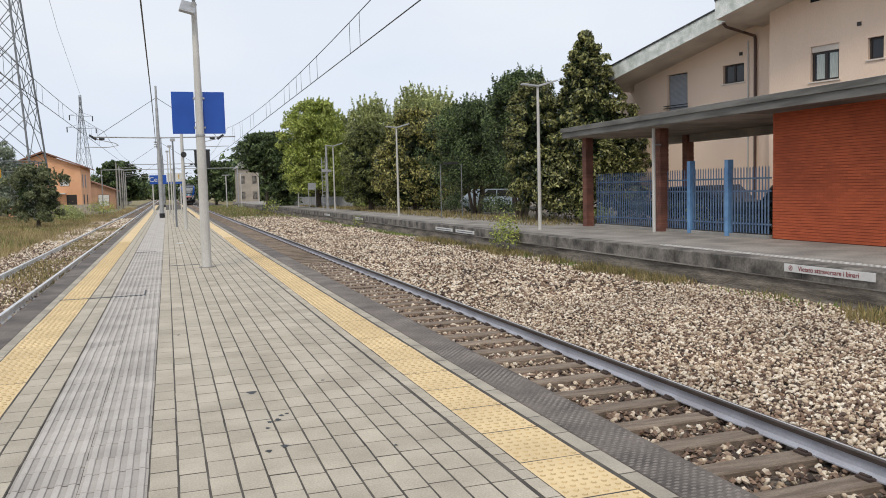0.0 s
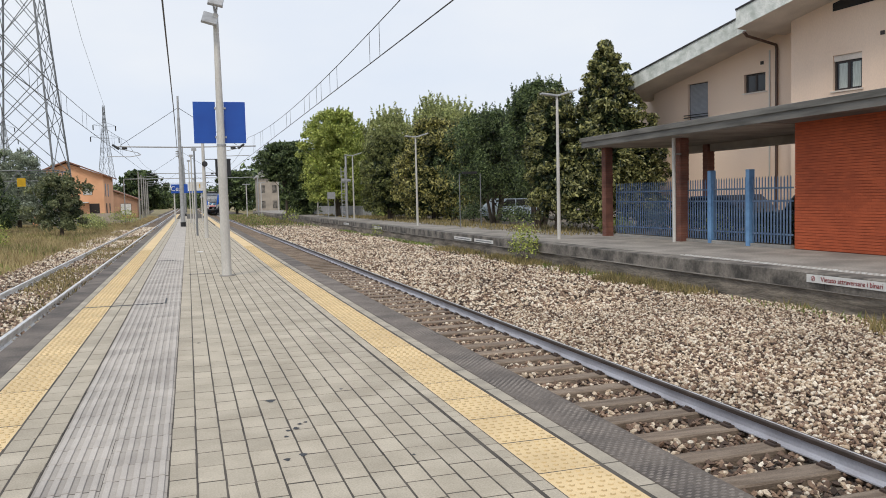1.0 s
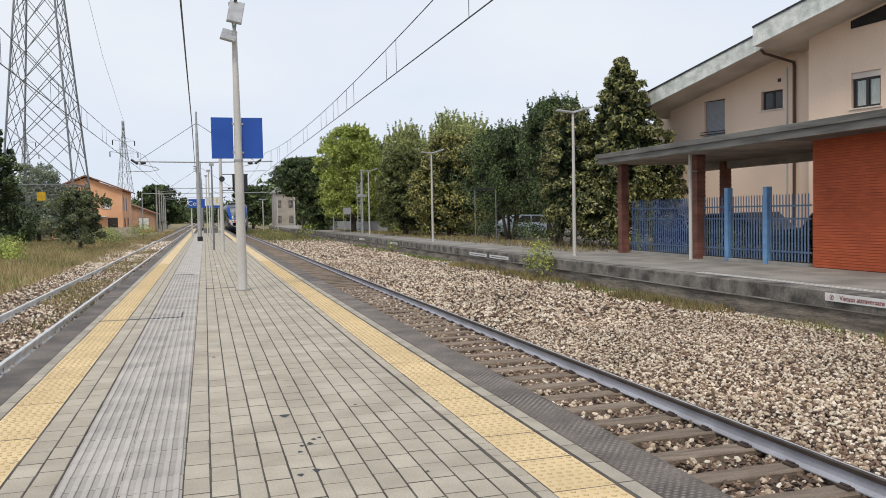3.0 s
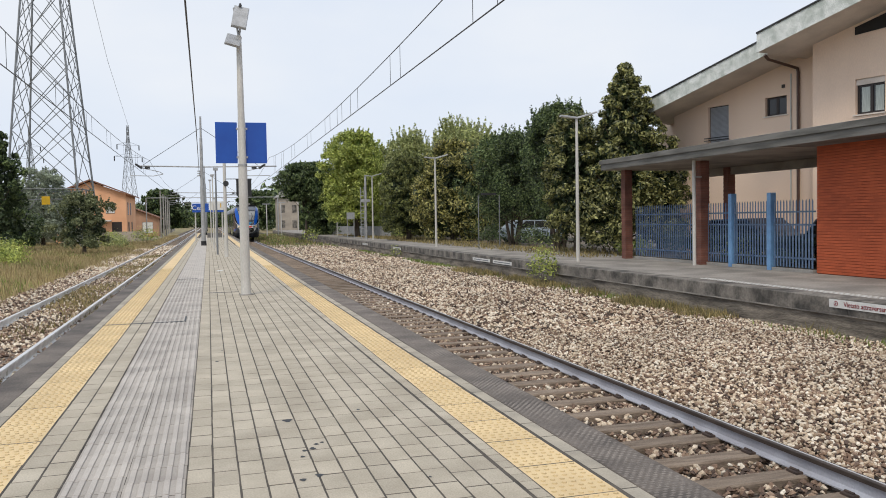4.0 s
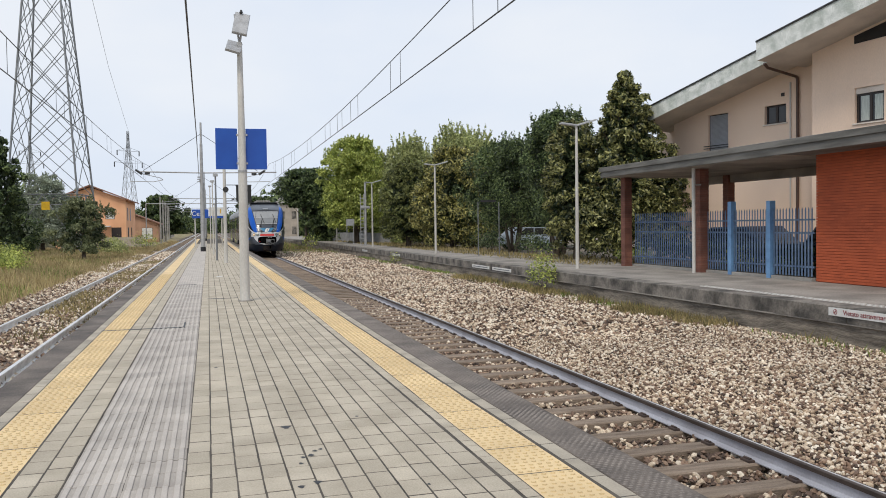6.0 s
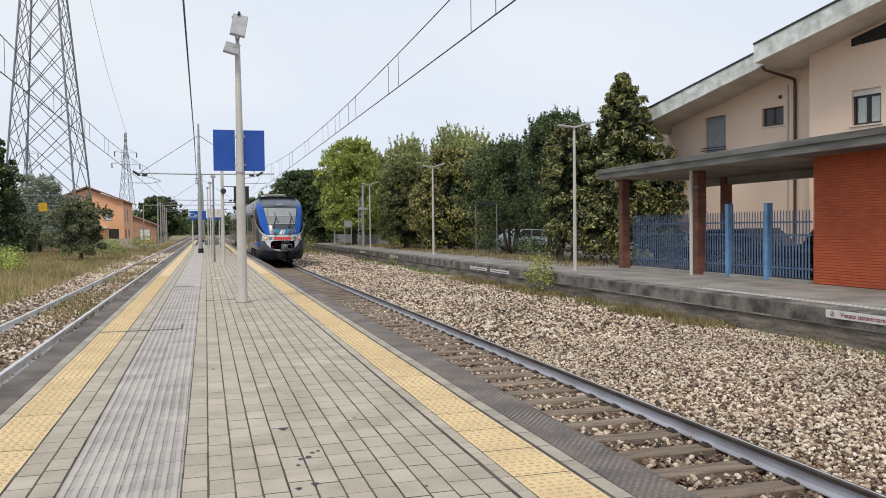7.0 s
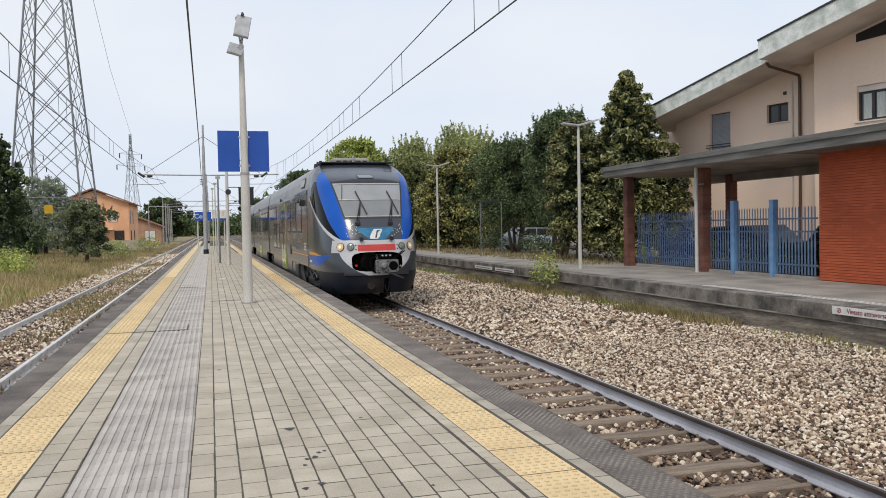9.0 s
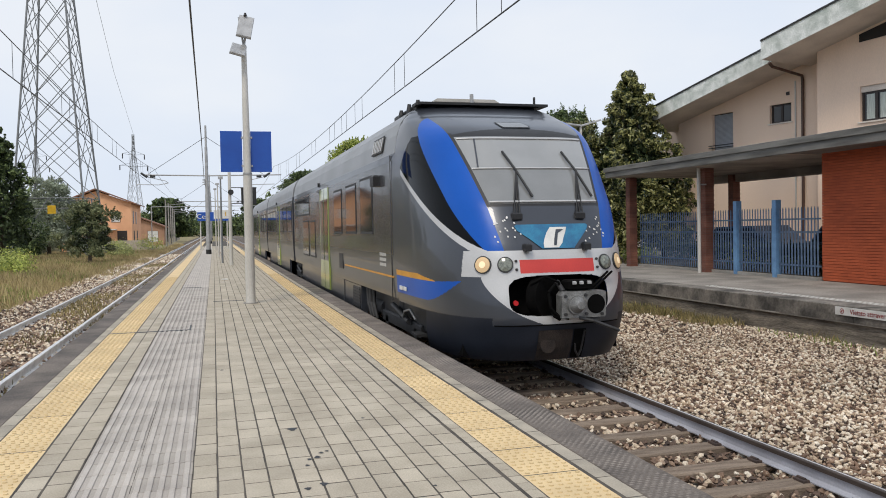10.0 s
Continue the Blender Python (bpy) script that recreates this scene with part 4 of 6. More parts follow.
for k in range(26):
    y = 29.5 + k * 2.6 + float(rng.uniform(-0.6, 0.6))
    if 39 < y < 46.5:
        continue
    shrub(15.9 + float(rng.uniform(0.3, 2.2)), y, 0, float(rng.uniform(0.5, 1.1)), float(rng.uniform(0.6, 1.5)), LEAF_DARK if k % 5 else LEAF_GREEN, "dark undergrowth below the trees", 0.09, 420)


# ---- poles, signs and masts on the island platform ----
def lamp_pole(x, y, h, signs):
    p = thing("platform_lamp", "tall cream lamp post with flat floodlights" + (" and two blank blue panels" if signs else ""), "lamp post", m=pose(x, y, 0))
    part("pole", Geo().tube((0, 0, 0), (0, 0, 2.8), 0.105, 0.095, 16).tube((0, 0, 2.8), (-0.01, 0, h - 0.5), 0.085, 0.055, 14), POLE, p)
    part("foot", Geo().tube((0, 0, 0), (0, 0, 0.025), 0.16, n=16), CONCRETE, p)
    part("band", Geo().tube((0, 0, 2.83), (0, 0, 2.87), 0.1, n=16), GALVA, p)
    for dx, dz, rx, ry in ((0.03, h - 0.12, 62, 11), (-0.13, h - 0.62, 32, 14)):
        l = part("floodlight", Geo().box(-0.16, 0.16, -0.29, 0.29, -0.035, 0.03, 0.015), GALVA, p, "flat grey floodlight", pose(dx, -0.08, dz, rx, ry, 0))
        part("floodlight_glass", Geo().box(-0.13, 0.13, -0.25, 0.25, -0.041, -0.036), LENS_PALE, l, "dusty beige diffuser")
    part("bracket", Geo().tube((-0.01, 0, h - 0.55), (-0.1, 0, h + 0.1), 0.022, n=6).tube((0, 0, h - 0.5), (0.06, 0, h - 0.1), 0.025, n=6), GALVA, p)
    part("camera_dome", Geo().tube((0.04, 0, h + 0.14), (0.04, 0, h + 0.2), 0.04, 0.02, 10), BLACK, p)
    if signs:
        for nm, x0, x1, a in (("blue_panel", -0.56, -0.10, 2), ("blue_panel", 0.08, 0.53, -3)):
            s = part(nm, Geo().box(x0, x1, -0.02, 0.02, 2.89, 3.78, 0.006), SIGN_BLUE, p, "blank blue enamel panel", pose(0, 0.05, 0, 0, 0, a))
        part("clamp", Geo().box(-0.12, 0.12, 0.0, 0.1, 3.0, 3.04), GALVA, p)
        part("clamp", Geo().box(-0.12, 0.12, 0.0, 0.1, 3.62, 3.66), GALVA, p)
    return p


lamp_pole(0.75, 18.2, 6.15, True)

p2 = thing("display_post", "cream post with a loudspeaker and a hanging dark display", "post", m=pose(0.77, 38.85, 0))
part("pole", Geo().tube((0, 0, 0), (0, 0, 4.4), 0.09, 0.07, 12), POLE, p2)
part("loudspeaker", Geo().tube((0.05, -0.18, 3.4), (0.03, 0.02, 3.4), 0.13, 0.07, 16), DARK_METAL, p2, "round black loudspeaker")
part("arm", Geo().tube((0, 0, 3.62), (1.2, 0, 3.62), 0.018, n=6), DARK_METAL, p2)
part("arm", Geo().tube((0, 0, 2.88), (1.0, 0, 2.88), 0.018, n=6), DARK_METAL, p2)
ds = part("display", Geo().box(0.52, 1.2, -0.12, 0.12, 2.84, 3.6, 0.02), BLACK, p2, "black departure display seen from behind")
part("display_frame", Geo().box(0.50, 1.22, -0.1, 0.1, 3.58, 3.63), DARK_METAL, ds)

for x, y, h, r in ((0.4, 42, 4.35, 0.05), (0.3, 52, 4.6, 0.045), (0.55, 66, 3.6, 0.07), (0.2, 70, 5.2, 0.05)):
    q = thing("signal_post", "thin grey post on the platform", "post", "thin posts", m=pose(x, y, 0))
    part("pole", Geo().tube((0, 0, 0), (0, 0, h), r, r * 0.8, 8), STEEL_GREY if y == 42 else POLE, q)
    part("cap", Geo().box(-0.12, 0.12, -0.05, 0.05, h - 0.14, h, 0.02), GALVA, q)

ns = thing("station_name_sign", "blue station name board beside white pictogram panels", "sign", m=pose(0, 75, 0))
for x in (-1.1, 1.2):
    part("post", Geo().tube((x, 0.1, 0), (x, 0.1, 3.3), 0.06, n=8), POLE, ns)
part("name_board", Geo().box(-1.35, 0.06, -0.03, 0.03, 2.55, 3.33, 0.01), SIGN_BLUE, ns, "blue board with white letters")
part("lower_board", Geo().box(0.08, 1.38, -0.03, 0.03, 2.55, 2.72), SIGN_BLUE, ns)
part("pictogram_panel", Geo().box(0.1, 0.72, -0.03, 0.03, 2.74, 3.5, 0.01), WHITE, ns, "white panel")
part("pictogram_panel", Geo().box(0.78, 1.38, -0.03, 0.03, 2.74, 3.5, 0.01), WHITE, ns, "white panel")
part("pictogram", Geo().box(0.37, 0.45, -0.036, -0.03, 2.95, 3.35).box(1.05, 1.13, -0.036, -0.03, 2.95, 3.35), SIGN_YELLOW, ns)
writing("lettering", "Ces", 0.58, WHITE, ns, pose(-0.93, -0.045, 2.93, 90, 0, 0), "white letters")
solid("litter", Geo().box(-0.09, 0.09, -0.06, 0.06, 0, 0.03, 0.01), WHITE, "crumpled white litter on the paving", "litter", m=pose(0.32, 27.6, 0.0, 0, 0, 20))


# ---- overhead line ----
def mast(y, h=9.1):
    m = thing("catenary_mast", "tall galvanised catenary mast with two cantilever arms", "mast", "catenary masts", m=pose(-0.36, y, 0))
    part("pole", Geo().tube((0, 0, 0.3), (0, 0, 4.2), 0.16, 0.15, 12).tube((0, 0, 4.2), (0, 0, 7.6), 0.13, 0.10, 12).tube((0, 0, 7.6), (0, 0, h), 0.075, 0.07, 10), GALVA, m)
    part("foot", Geo().tube((0, 0, 0), (0, 0, 0.32), 0.19, n=12), BLACK, m, "black painted foot")
    for sx in (-1, 1):
        xe = sx * 4.3
        a = part("cantilever", Geo().tube((0, 0, 5.55), (xe + (0.9 if sx > 0 else 0), 0, 5.62), 0.045, n=8), GALVA, m)
        part("stay", Geo().tube((0, 0, 8.3), (xe * 0.9, 0, 5.7), 0.018, n=5), WIRE, a)
        part("steady_arm", Geo().path([(xe * 0.95, 0, 5.5), (xe * 0.65, 0, 5.2), (xe * 0.6, 0, 5.05), (xe * 0.75, 0, 4.92), (xe * 1.1, 0, 4.95)], 0.025, 6), GALVA, a)
        part("insulator", Geo().tube((xe * 0.92, 0, 5.45), (xe * 1.02, 0, 5.75), 0.09, 0.07, 8), DARK_METAL, a)
        part("insulator", Geo().tube((xe * 0.8, 0, 5.5), (xe * 0.88, 0, 5.5), 0.08, n=8), DARK_METAL, a)
    part("feeder_insulator", (lambda q: [q.tube((-0.18, 0, 4.9 + 0.16 * k), (-0.18, 0, 4.97 + 0.16 * k), 0.12, n=8) for k in range(3)] and q)(Geo()), GALVA, m)
    return m


for y in (-54.8, 59.6, 111.0, 162.0):
    mast(y)


def overhead(name, x, zc, zm, sag, label):
    """A contact wire and a sagging messenger wire, with droppers in pairs."""
    o = thing(name, label, "overhead line")
    part("contact_wire", Geo().tube((x, -44, zc), (x, 220, zc), 0.013, n=5), WIRE, o)
    for a, b in ((-54.8, 2.4), (2.4, 59.6), (59.6, 111.0), (111.0, 162.0)):
        f = lambda y: zm - 4 * sag * ((y - a) / (b - a)) * (1 - (y - a) / (b - a))
        part("messenger_wire", Geo().path([(x, y, f(y)) for y in np.linspace(a, b, 25)], 0.011, 5), WIRE, o)
        if a == 2.4:
            for y in (6.2, 7.4, 11.7, 12.9, 18.2, 19.25, 23.7, 24.95, 26.65, 27.65, 29.35, 30.65, 35.0, 36.4, 41.8, 43.4, 48.2, 49.6, 54.0, 55.3):
                part("dropper", Geo().tube((x, y, zc), (x, y, f(y)), 0.007, n=4), WIRE, o)
    return o


overhead("overhead_line", TRACK_X - 0.02, 4.85, 6.23, 0.78, "contact and messenger wires with droppers over the track")
overhead("overhead_line", LEFT_X - 0.1, 4.78, 6.0, 0.6, "contact and messenger wires over the other track")
solid("feeder_wire", Geo().path([(-0.26, -44, 5.6), (-0.26, 6, 5.15), (-0.25, 12.46, 5.0), (-0.33, 30, 4.93), (-0.54, 59.6, 5.2), (-0.54, 111, 5.2)], 0.016, 6), WIRE, "single dark feeder wire along the platform", "wire")


# ---- lattice pylons ----
def pylon(x, y, base, h, half, neck, label, arms, r=0.07, turn=0, bays=9):
    p = thing("pylon", label, "pylon", "power pylons", m=pose(x, y, base, 0, 0, turn))
    lv = [h * (1 - (1 - k / bays) ** 1.25) for k in range(bays + 1)]
    wd = [half + (neck - half) * min(1, z / (h * 0.9)) for z in lv]
    cr = ((-1, -1), (1, -1), (1, 1), (-1, 1))
    for sx, sy in cr:
        part("leg", Geo().path([(sx * w, sy * w, z) for z, w in zip(lv, wd)], r, 5), STEEL_GREY, p)
    for f in range(4):
        (ax, ay), (bx, by) = cr[f], cr[(f + 1) % 4]
        ends = []
        for k in range(2, bays - 1):
            z0, z1, w0, w1 = lv[k], lv[k + 2], wd[k], wd[k + 2]
            ends += [((ax * w0, ay * w0, z0), (bx * w1, by * w1, z1), 0.42), ((bx * w0, by * w0, z0), (ax * w1, ay * w1, z1), 0.42)]
        # the open foot: a cross beam and a wide inverted V
        w2, w0, xm, ym = wd[2], wd[0], (ax + bx) / 2, (ay + by) / 2
        ends += [((ax * w2, ay * w2, lv[2]), (bx * w2, by * w2, lv[2]), 0.6), ((ax * w0, ay * w0, 0), (xm * w2, ym * w2, lv[2]), 0.5), ((bx * w0, by * w0, 0), (xm * w2, ym * w2, lv[2]), 0.5)]
        ends += [((ax * wd[-2], ay * wd[-2], lv[-2]), (bx * wd[-2], by * wd[-2], lv[-2]), 0.5)]
        for a, b, w in ends:
            part("brace", Geo().tube(a, b, r * w, n=4), STEEL_GREY, p)
    for z, L in arms:
        for sx in (-1, 1):
            part("arm", Geo().tube((0, 0, z), (sx * L, 0, z + 0.3), r * 0.8, n=4).tube((0, 0, z + 1.3), (sx * L, 0, z + 0.3), r * 0.6, n=4), STEEL_GREY, p)
            part("insulator", Geo().tube((sx * L, 0, z + 0.3), (sx * L, 0, z - 1.2), r * 2.2, n=6), DARK_METAL, p)
    return p


pyl = pylon(-16.0, 95, -0.9, 46, 3.85, 0.8, "tall grey lattice pylon among trees", ((36, 5), (41, 4)), 0.11, -6, 18)
pylon(-22.6, 260, -0.9, 32.2, 2.6, 0.25, "distant lattice pylon beyond the houses", ((22.5, 4.3), (26, 3.4)), 0.07, 30, 11)
pylon(-57, 300, -0.9, 36, 2.6, 0.25, "distant lattice pylon beyond the houses", ((25, 4.3), (29, 3.4)), 0.07, 30, 11)
part("warning_sign", Geo().box(0.1, 0.9, -4.2, -4.15, 4.65, 5.5), SIGN_YELLOW, pyl, "yellow warning plate")
part("plate_rail", Geo().tube((-3.6, -4.1, 5.2), (3.6, -4.1, 5.2), 0.06, n=4), STEEL_GREY, pyl)
solid("power_line", Geo().path([(-16.6 + 2.2, 95, 41), (-18, 170, 33.5), (-22.4, 260, 31.2)], 0.03, 5), WIRE, "thin power line between pylons", "wire")


# ---- far platform: lamps, edge, signs ----
def t_lamp(y, x=12.6, h=5.1):
    l = thing("street_lamp", "slim white lamp post with two flat lamp arms", "lamp post", "far platform lamps", m=pose(x, y, 0))
    part("pole", Geo().tube((0, 0, 0), (0, 0, h), 0.07, 0.045, 12), POLE, l)
    for sx, L in ((-1, 0.62), (1, 0.78)):
        a = part("lamp_arm", Geo().box(0, L, -0.10, 0.10, -0.03, 0.03, 0.02) if sx > 0 else Geo().box(-L, 0, -0.10, 0.10, -0.03, 0.03, 0.02), GALVA, l, m=pose(0, 0, h - 0.02, 0, -16 if sx > 0 else 6, 0))
        part("lamp_glass", Geo().box(0.2, L - 0.05, -0.08, 0.08, -0.036, -0.031) if sx > 0 else Geo().box(-L + 0.05, -0.2, -0.08, 0.08, -0.036, -0.031), WHITE, a)


for y in (26.2, 44.8, 63.4, 82.0, 100.6, 119.0):
    t_lamp(y)
sm = thing("ladder_mast", "grey ladder mast with small lamps", "mast", m=pose(12.3, 66, 0))
part("pole", Geo().tube((0.25, 0, 0), (0.25, 0, 5.2), 0.09, n=8), GALVA, sm)
part("ladder", (lambda q: [q.box(-0.17, 0.12, -0.02, 0.02, 0.3 * k, 0.3 * k + 0.05) for k in range(1, 14)] and q.box(-0.2, -0.15, -0.03, 0.03, 0, 4.3).box(0.1, 0.15, -0.03, 0.03, 0, 4.3))(Geo()), GALVA, sm)
part("lamp_box", Geo().box(-0.15, 0.6, -0.1, 0.1, 3.1, 3.3, 0.03), GALVA, sm)
sg = thing("information_sign", "small framed board on two posts", "sign", m=pose(12.2, 71.5, 0))
part("board", Geo().box(-0.35, 0.35, -0.03, 0.03, 1.7, 2.3), GALVA, sg)
for x in (-0.3, 0.3):
    part("post", Geo().tube((x, 0.05, 0), (x, 0.05, 2.3), 0.035, n=8), GALVA, sg)
sg = thing("information_sign", "dark sign frame half hidden in the shade", "sign", m=pose(14.0, 39.6, 0))
part("board", Geo().box(-0.4, 0.4, -0.03, 0.03, 2.78, 2.9), DARK_METAL, sg)
for x in (-0.55, 0.6):
    part("post", Geo().tube((x, 0.05, 0), (x, 0.05, 2.8), 0.025, n=8), STEEL_GREY, sg)

edge = fixed(Geo().box(0, 0.5, 0.006, 1.994, -0.29, 0.012, 0.015).mesh("edge_block"))
edge.materials.append(CONCRETE_DARK)
for k in range(60):
    part("edge_block", edge, CONCRETE_DARK, fp, m=pose(FP_X + float(rng.uniform(-0.008, 0.008)), -10 + 2 * k, 0, 0, 0, 0))
part("ledge", Geo().box(FP_X + 0.0, FP_X + 0.1, -10, 150, -0.315, -0.285), FAR_PAVING, fp)
dots = Geo()
for y in np.arange(4, 17.5, 0.14):
    dots.box(FP_X + 0.62, FP_X + 0.69, y, y + 0.07, 0.0, 0.008).box(FP_X + 0.76, FP_X + 0.83, y, y + 0.07, 0.0, 0.008)
tagged(part("tactile_studs", dots, WHITE, fp), kind="stuff")


def edge_sign(y0, y1, z0, z1, text):
    """A white enamel plate on the platform's edge; its face looks towards the track."""
    s = thing("warning_sign", "white enamel plate with small red lettering on the platform edge" if text else "narrow white plate with unreadable dark lettering", "sign", "edge signs", m=pose(FP_X - 0.025, (y0 + y1) / 2, (z0 + z1) / 2))
    L, h = y1 - y0, z1 - z0
    part("plate", Geo().box(-0.008, 0.012, -L / 2, L / 2, -h / 2, h / 2), WHITE, s)
    if text:
        writing("lettering", text, h * 0.84, SIGN_RED, s, pose(-0.013, -0.02, -0.0, 90, 0, -90), "red lettering")
        r = h * 0.33
        part("pictogram", Geo().tube((-0.008, L / 2 - 0.17, 0), (-0.011, L / 2 - 0.17, 0), r, n=20), SIGN_RED, s, "round red pictogram")
        part("pictogram_field", Geo().tube((-0.010, L / 2 - 0.17, 0), (-0.0125, L / 2 - 0.17, 0), r * 0.72, n=20), WHITE, s)
        part("pictogram_bar", Geo().box(-0.0145, -0.012, -0.012, 0.012, -r * 0.6, r * 0.6).moved(Matrix.Translation((0, L / 2 - 0.17, 0)) @ Matrix.Rotation(0.7, 4, "X")), SIGN_RED, s)
    else:
        part("text_bar", Geo().box(-0.011, -0.006, -L * 0.42, L * 0.42, -h * 0.13, h * 0.13), STEEL_GREY, s)


edge_sign(10.32, 12.42, -0.17, -0.02, "Vietato attraversare i binari")
edge_sign(31.4, 33.6, -0.24, -0.11, "")
edge_sign(28.9, 31.0, -0.24, -0.11, "")
edge_sign(47.5, 49.5, -0.24, -0.11, "")
edge_sign(58.0, 60.0, -0.24, -0.11, "")


# ---- the orange house, its neighbour, the goods shed ----
def small_house(name, x, y, w, d, eave, ridge, wall_m, label, windows, turn=0.0):
    h = thing(name, label, "house", m=pose(x, y, -0.85, 0, 0, turn))
    part("wall", Geo().prism([(-w / 2, 0), (w / 2, 0), (w / 2, eave), (0, ridge - 0.15), (-w / 2, eave)], 0, d), wall_m, h)
    o = 0.6
    k = (ridge - eave) / (w / 2)
    part("roof", Geo().prism([(-w / 2 - o, eave - o * k), (0, ridge), (w / 2 + o, eave - o * k), (w / 2 + o, eave - o * k + 0.18), (0, ridge + 0.2), (-w / 2 - o, eave - o * k + 0.18)], -0.7, d + 0.7), ROOF_TILE, h, "brown tiled roof")
    for side, u, z0, ww, hh, mt in windows:
        if side == "front":
            wn_ = part("window", Geo().box(u - ww / 2, u + ww / 2, -0.03, 0.0, z0, z0 + hh), FRAME_DARK, h)
            part("shutter", Geo().box(u - ww / 2 + 0.05, u + ww / 2 - 0.05, -0.05, -0.03, z0 + 0.05, z0 + hh - 0.05), mt, wn_)
        else:
            wn_ = part("window", Geo().box(w / 2, w / 2 + 0.03, u - ww / 2, u + ww / 2, z0, z0 + hh), FRAME_DARK, h)
            part("shutter", Geo().box(w / 2 + 0.03, w / 2 + 0.05, u - ww / 2 + 0.05, u + ww / 2 - 0.05, z0 + 0.05, z0 + hh - 0.05), mt, wn_)
    return h


oh = small_house("orange_house", -15.7, 122, 9.2, 15, 6.75, 8.6, ORANGE, "orange plastered two-storey house with a tiled roof", (("front", 2.5, 4.0, 1.2, 1.5, WHITE), ("front", 3.3, 0.6, 1.3, 2.2, FRAME_DARK), ("front", -1.8, 4.0, 1.2, 1.5, SHUTTER), ("side", 2.5, 3.8, 1.0, 1.8, SHUTTER), ("side", 6.5, 3.8, 1.0, 1.8, SHUTTER), ("side", 3, 0.6, 1.2, 2.2, FRAME_DARK), ("side", 8, 0.6, 1.2, 2.2, FRAME_DARK)))
part("balcony", Geo().box(-0.2, 2.6, -1.0, 0, 2.9, 3.05), WHITE, oh)
part("air_conditioner", Geo().box(0.1, 0.9, -0.35, 0, 1.6, 2.2, 0.03), WHITE, oh)
solid("garden_wall", Geo().box(-19, -8.6, 118.0, 118.3, -0.9, 0.6), GREY_PLASTER, "low pale garden wall before the house", "wall")
small_house("small_house", -14.0, 170, 9, 10, 3.6, 5.4, BROWN_PLASTER, "low brown house with a tiled roof", (("front", 2.4, 0.6, 2.0, 2.2, WHITE), ("front", -2.0, 1.2, 1.0, 1.2, SHUTTER)))
gs = thing("goods_building", "tall grey-brown building with a hipped slate roof", "building", m=pose(14.0, 150, -0.8))
part("wall", Geo().box(-1.5, 2.0, 0, 9, 0, 6.9), GREY_PLASTER, gs)
part("roof", Geo().add([(-1.9, -0.4, 6.8), (2.4, -0.4, 6.8), (2.4, 9.4, 6.8), (-1.9, 9.4, 6.8), (-0.8, 2.2, 8.1), (1.2, 2.2, 8.1), (1.2, 6.8, 8.1), (-0.8, 6.8, 8.1)], [(3, 2, 1, 0), (4, 5, 6, 7), (0, 1, 5, 4), (1, 2, 6, 5), (2, 3, 7, 6), (3, 0, 4, 7)]), CONCRETE, gs, "pale hipped roof")
for x in (-0.9, 1.2):
    for z in (1.2, 4.0):
        part("window", Geo().box(x - 0.4, x + 0.4, -0.04, 0.0, z, z + 1.4), CONCRETE_DARK, gs)
gw = thing("grey_fence", "grey concrete panel fence behind the far platform", "fence")
for k in range(12):
    part("fence_panel", Geo().box(-0.05, 0.05, 0.03, 2.45, 0, 0.98), GALVA, gw, m=pose(16.3 - 0.34 * k, 73.5 + 2.48 * k, 0, 0, 0, 7.9))
small_t = thing("platform_lamp", "pair of short T-shaped lamps on the far platform end", "lamp post", m=pose(8.7, 128, -0.8))
part("pole", Geo().tube((0, 0, 0), (0, 0, 5.2), 0.08, n=8).tube((2.2, 0, 0), (2.2, 0, 5.4), 0.08, n=8), POLE, small_t)
part("lamp_arm", Geo().box(-0.6, 0.6, -0.12, 0.12, 5.1, 5.22).box(1.6, 2.9, -0.12, 0.12, 5.3, 5.42), GALVA, small_t)
for k in range(9):
    q = thing("catenary_mast", "distant concrete mast beside the line", "mast", "distant masts", m=pose(-8.0 - 0.35 * k, 150 + 16 * k, -0.85))
    part("pole", Geo().tube((0, 0, 0), (0, 0, 8.2), 0.16, 0.11, 8), CONCRETE, q)
    part("arm", Geo().tube((0, 0, 7.2), (3.4, 0, 7.5), 0.035, n=5), GALVA, q)
solid("gantry", Geo().tube((-9, 130, 5.5), (10.6, 130, 5.5), 0.055, n=6).tube((-9, 130, 5.5), (-9, 130, -0.9), 0.08, n=8).tube((10.6, 130, 5.5), (10.6, 130, -0.9), 0.08, n=8), GALVA, "thin steel portal spanning the tracks", "gantry")


# ---- grass ----
def blades(name, x0, x1, y0, y1, count, h, material, z, label, keep=None):
    x, y = rng.uniform(x0, x1, count), rng.uniform(y0, y1, count)
    if keep is not None:
        ok = keep(x, y)
        x, y = x[ok], y[ok]
    n = len(x)
    a = rng.uniform(0, 2 * np.pi, n)
    hh = h * rng.uniform(0.4, 1.2, n)
    wd = 0.012 * rng.uniform(0.6, 1.6, n) * (1 + y / 40)
    lean = rng.normal(scale=0.3, size=(2, n)) * hh
    b = np.stack([x, y, np.full(n, z)], 1)
    side = np.stack([np.cos(a), np.sin(a), np.zeros(n)], 1) * wd[:, None]
    tip = b + np.stack([lean[0], lean[1], hh], 1)
    v = np.stack([b - side, b + side, tip], 1).reshape(-1, 3)
    f = np.arange(3 * n).reshape(n, 3)
    return tagged(new(name, sheet(name, v, f, material)), label, "grass", kind="stuff")


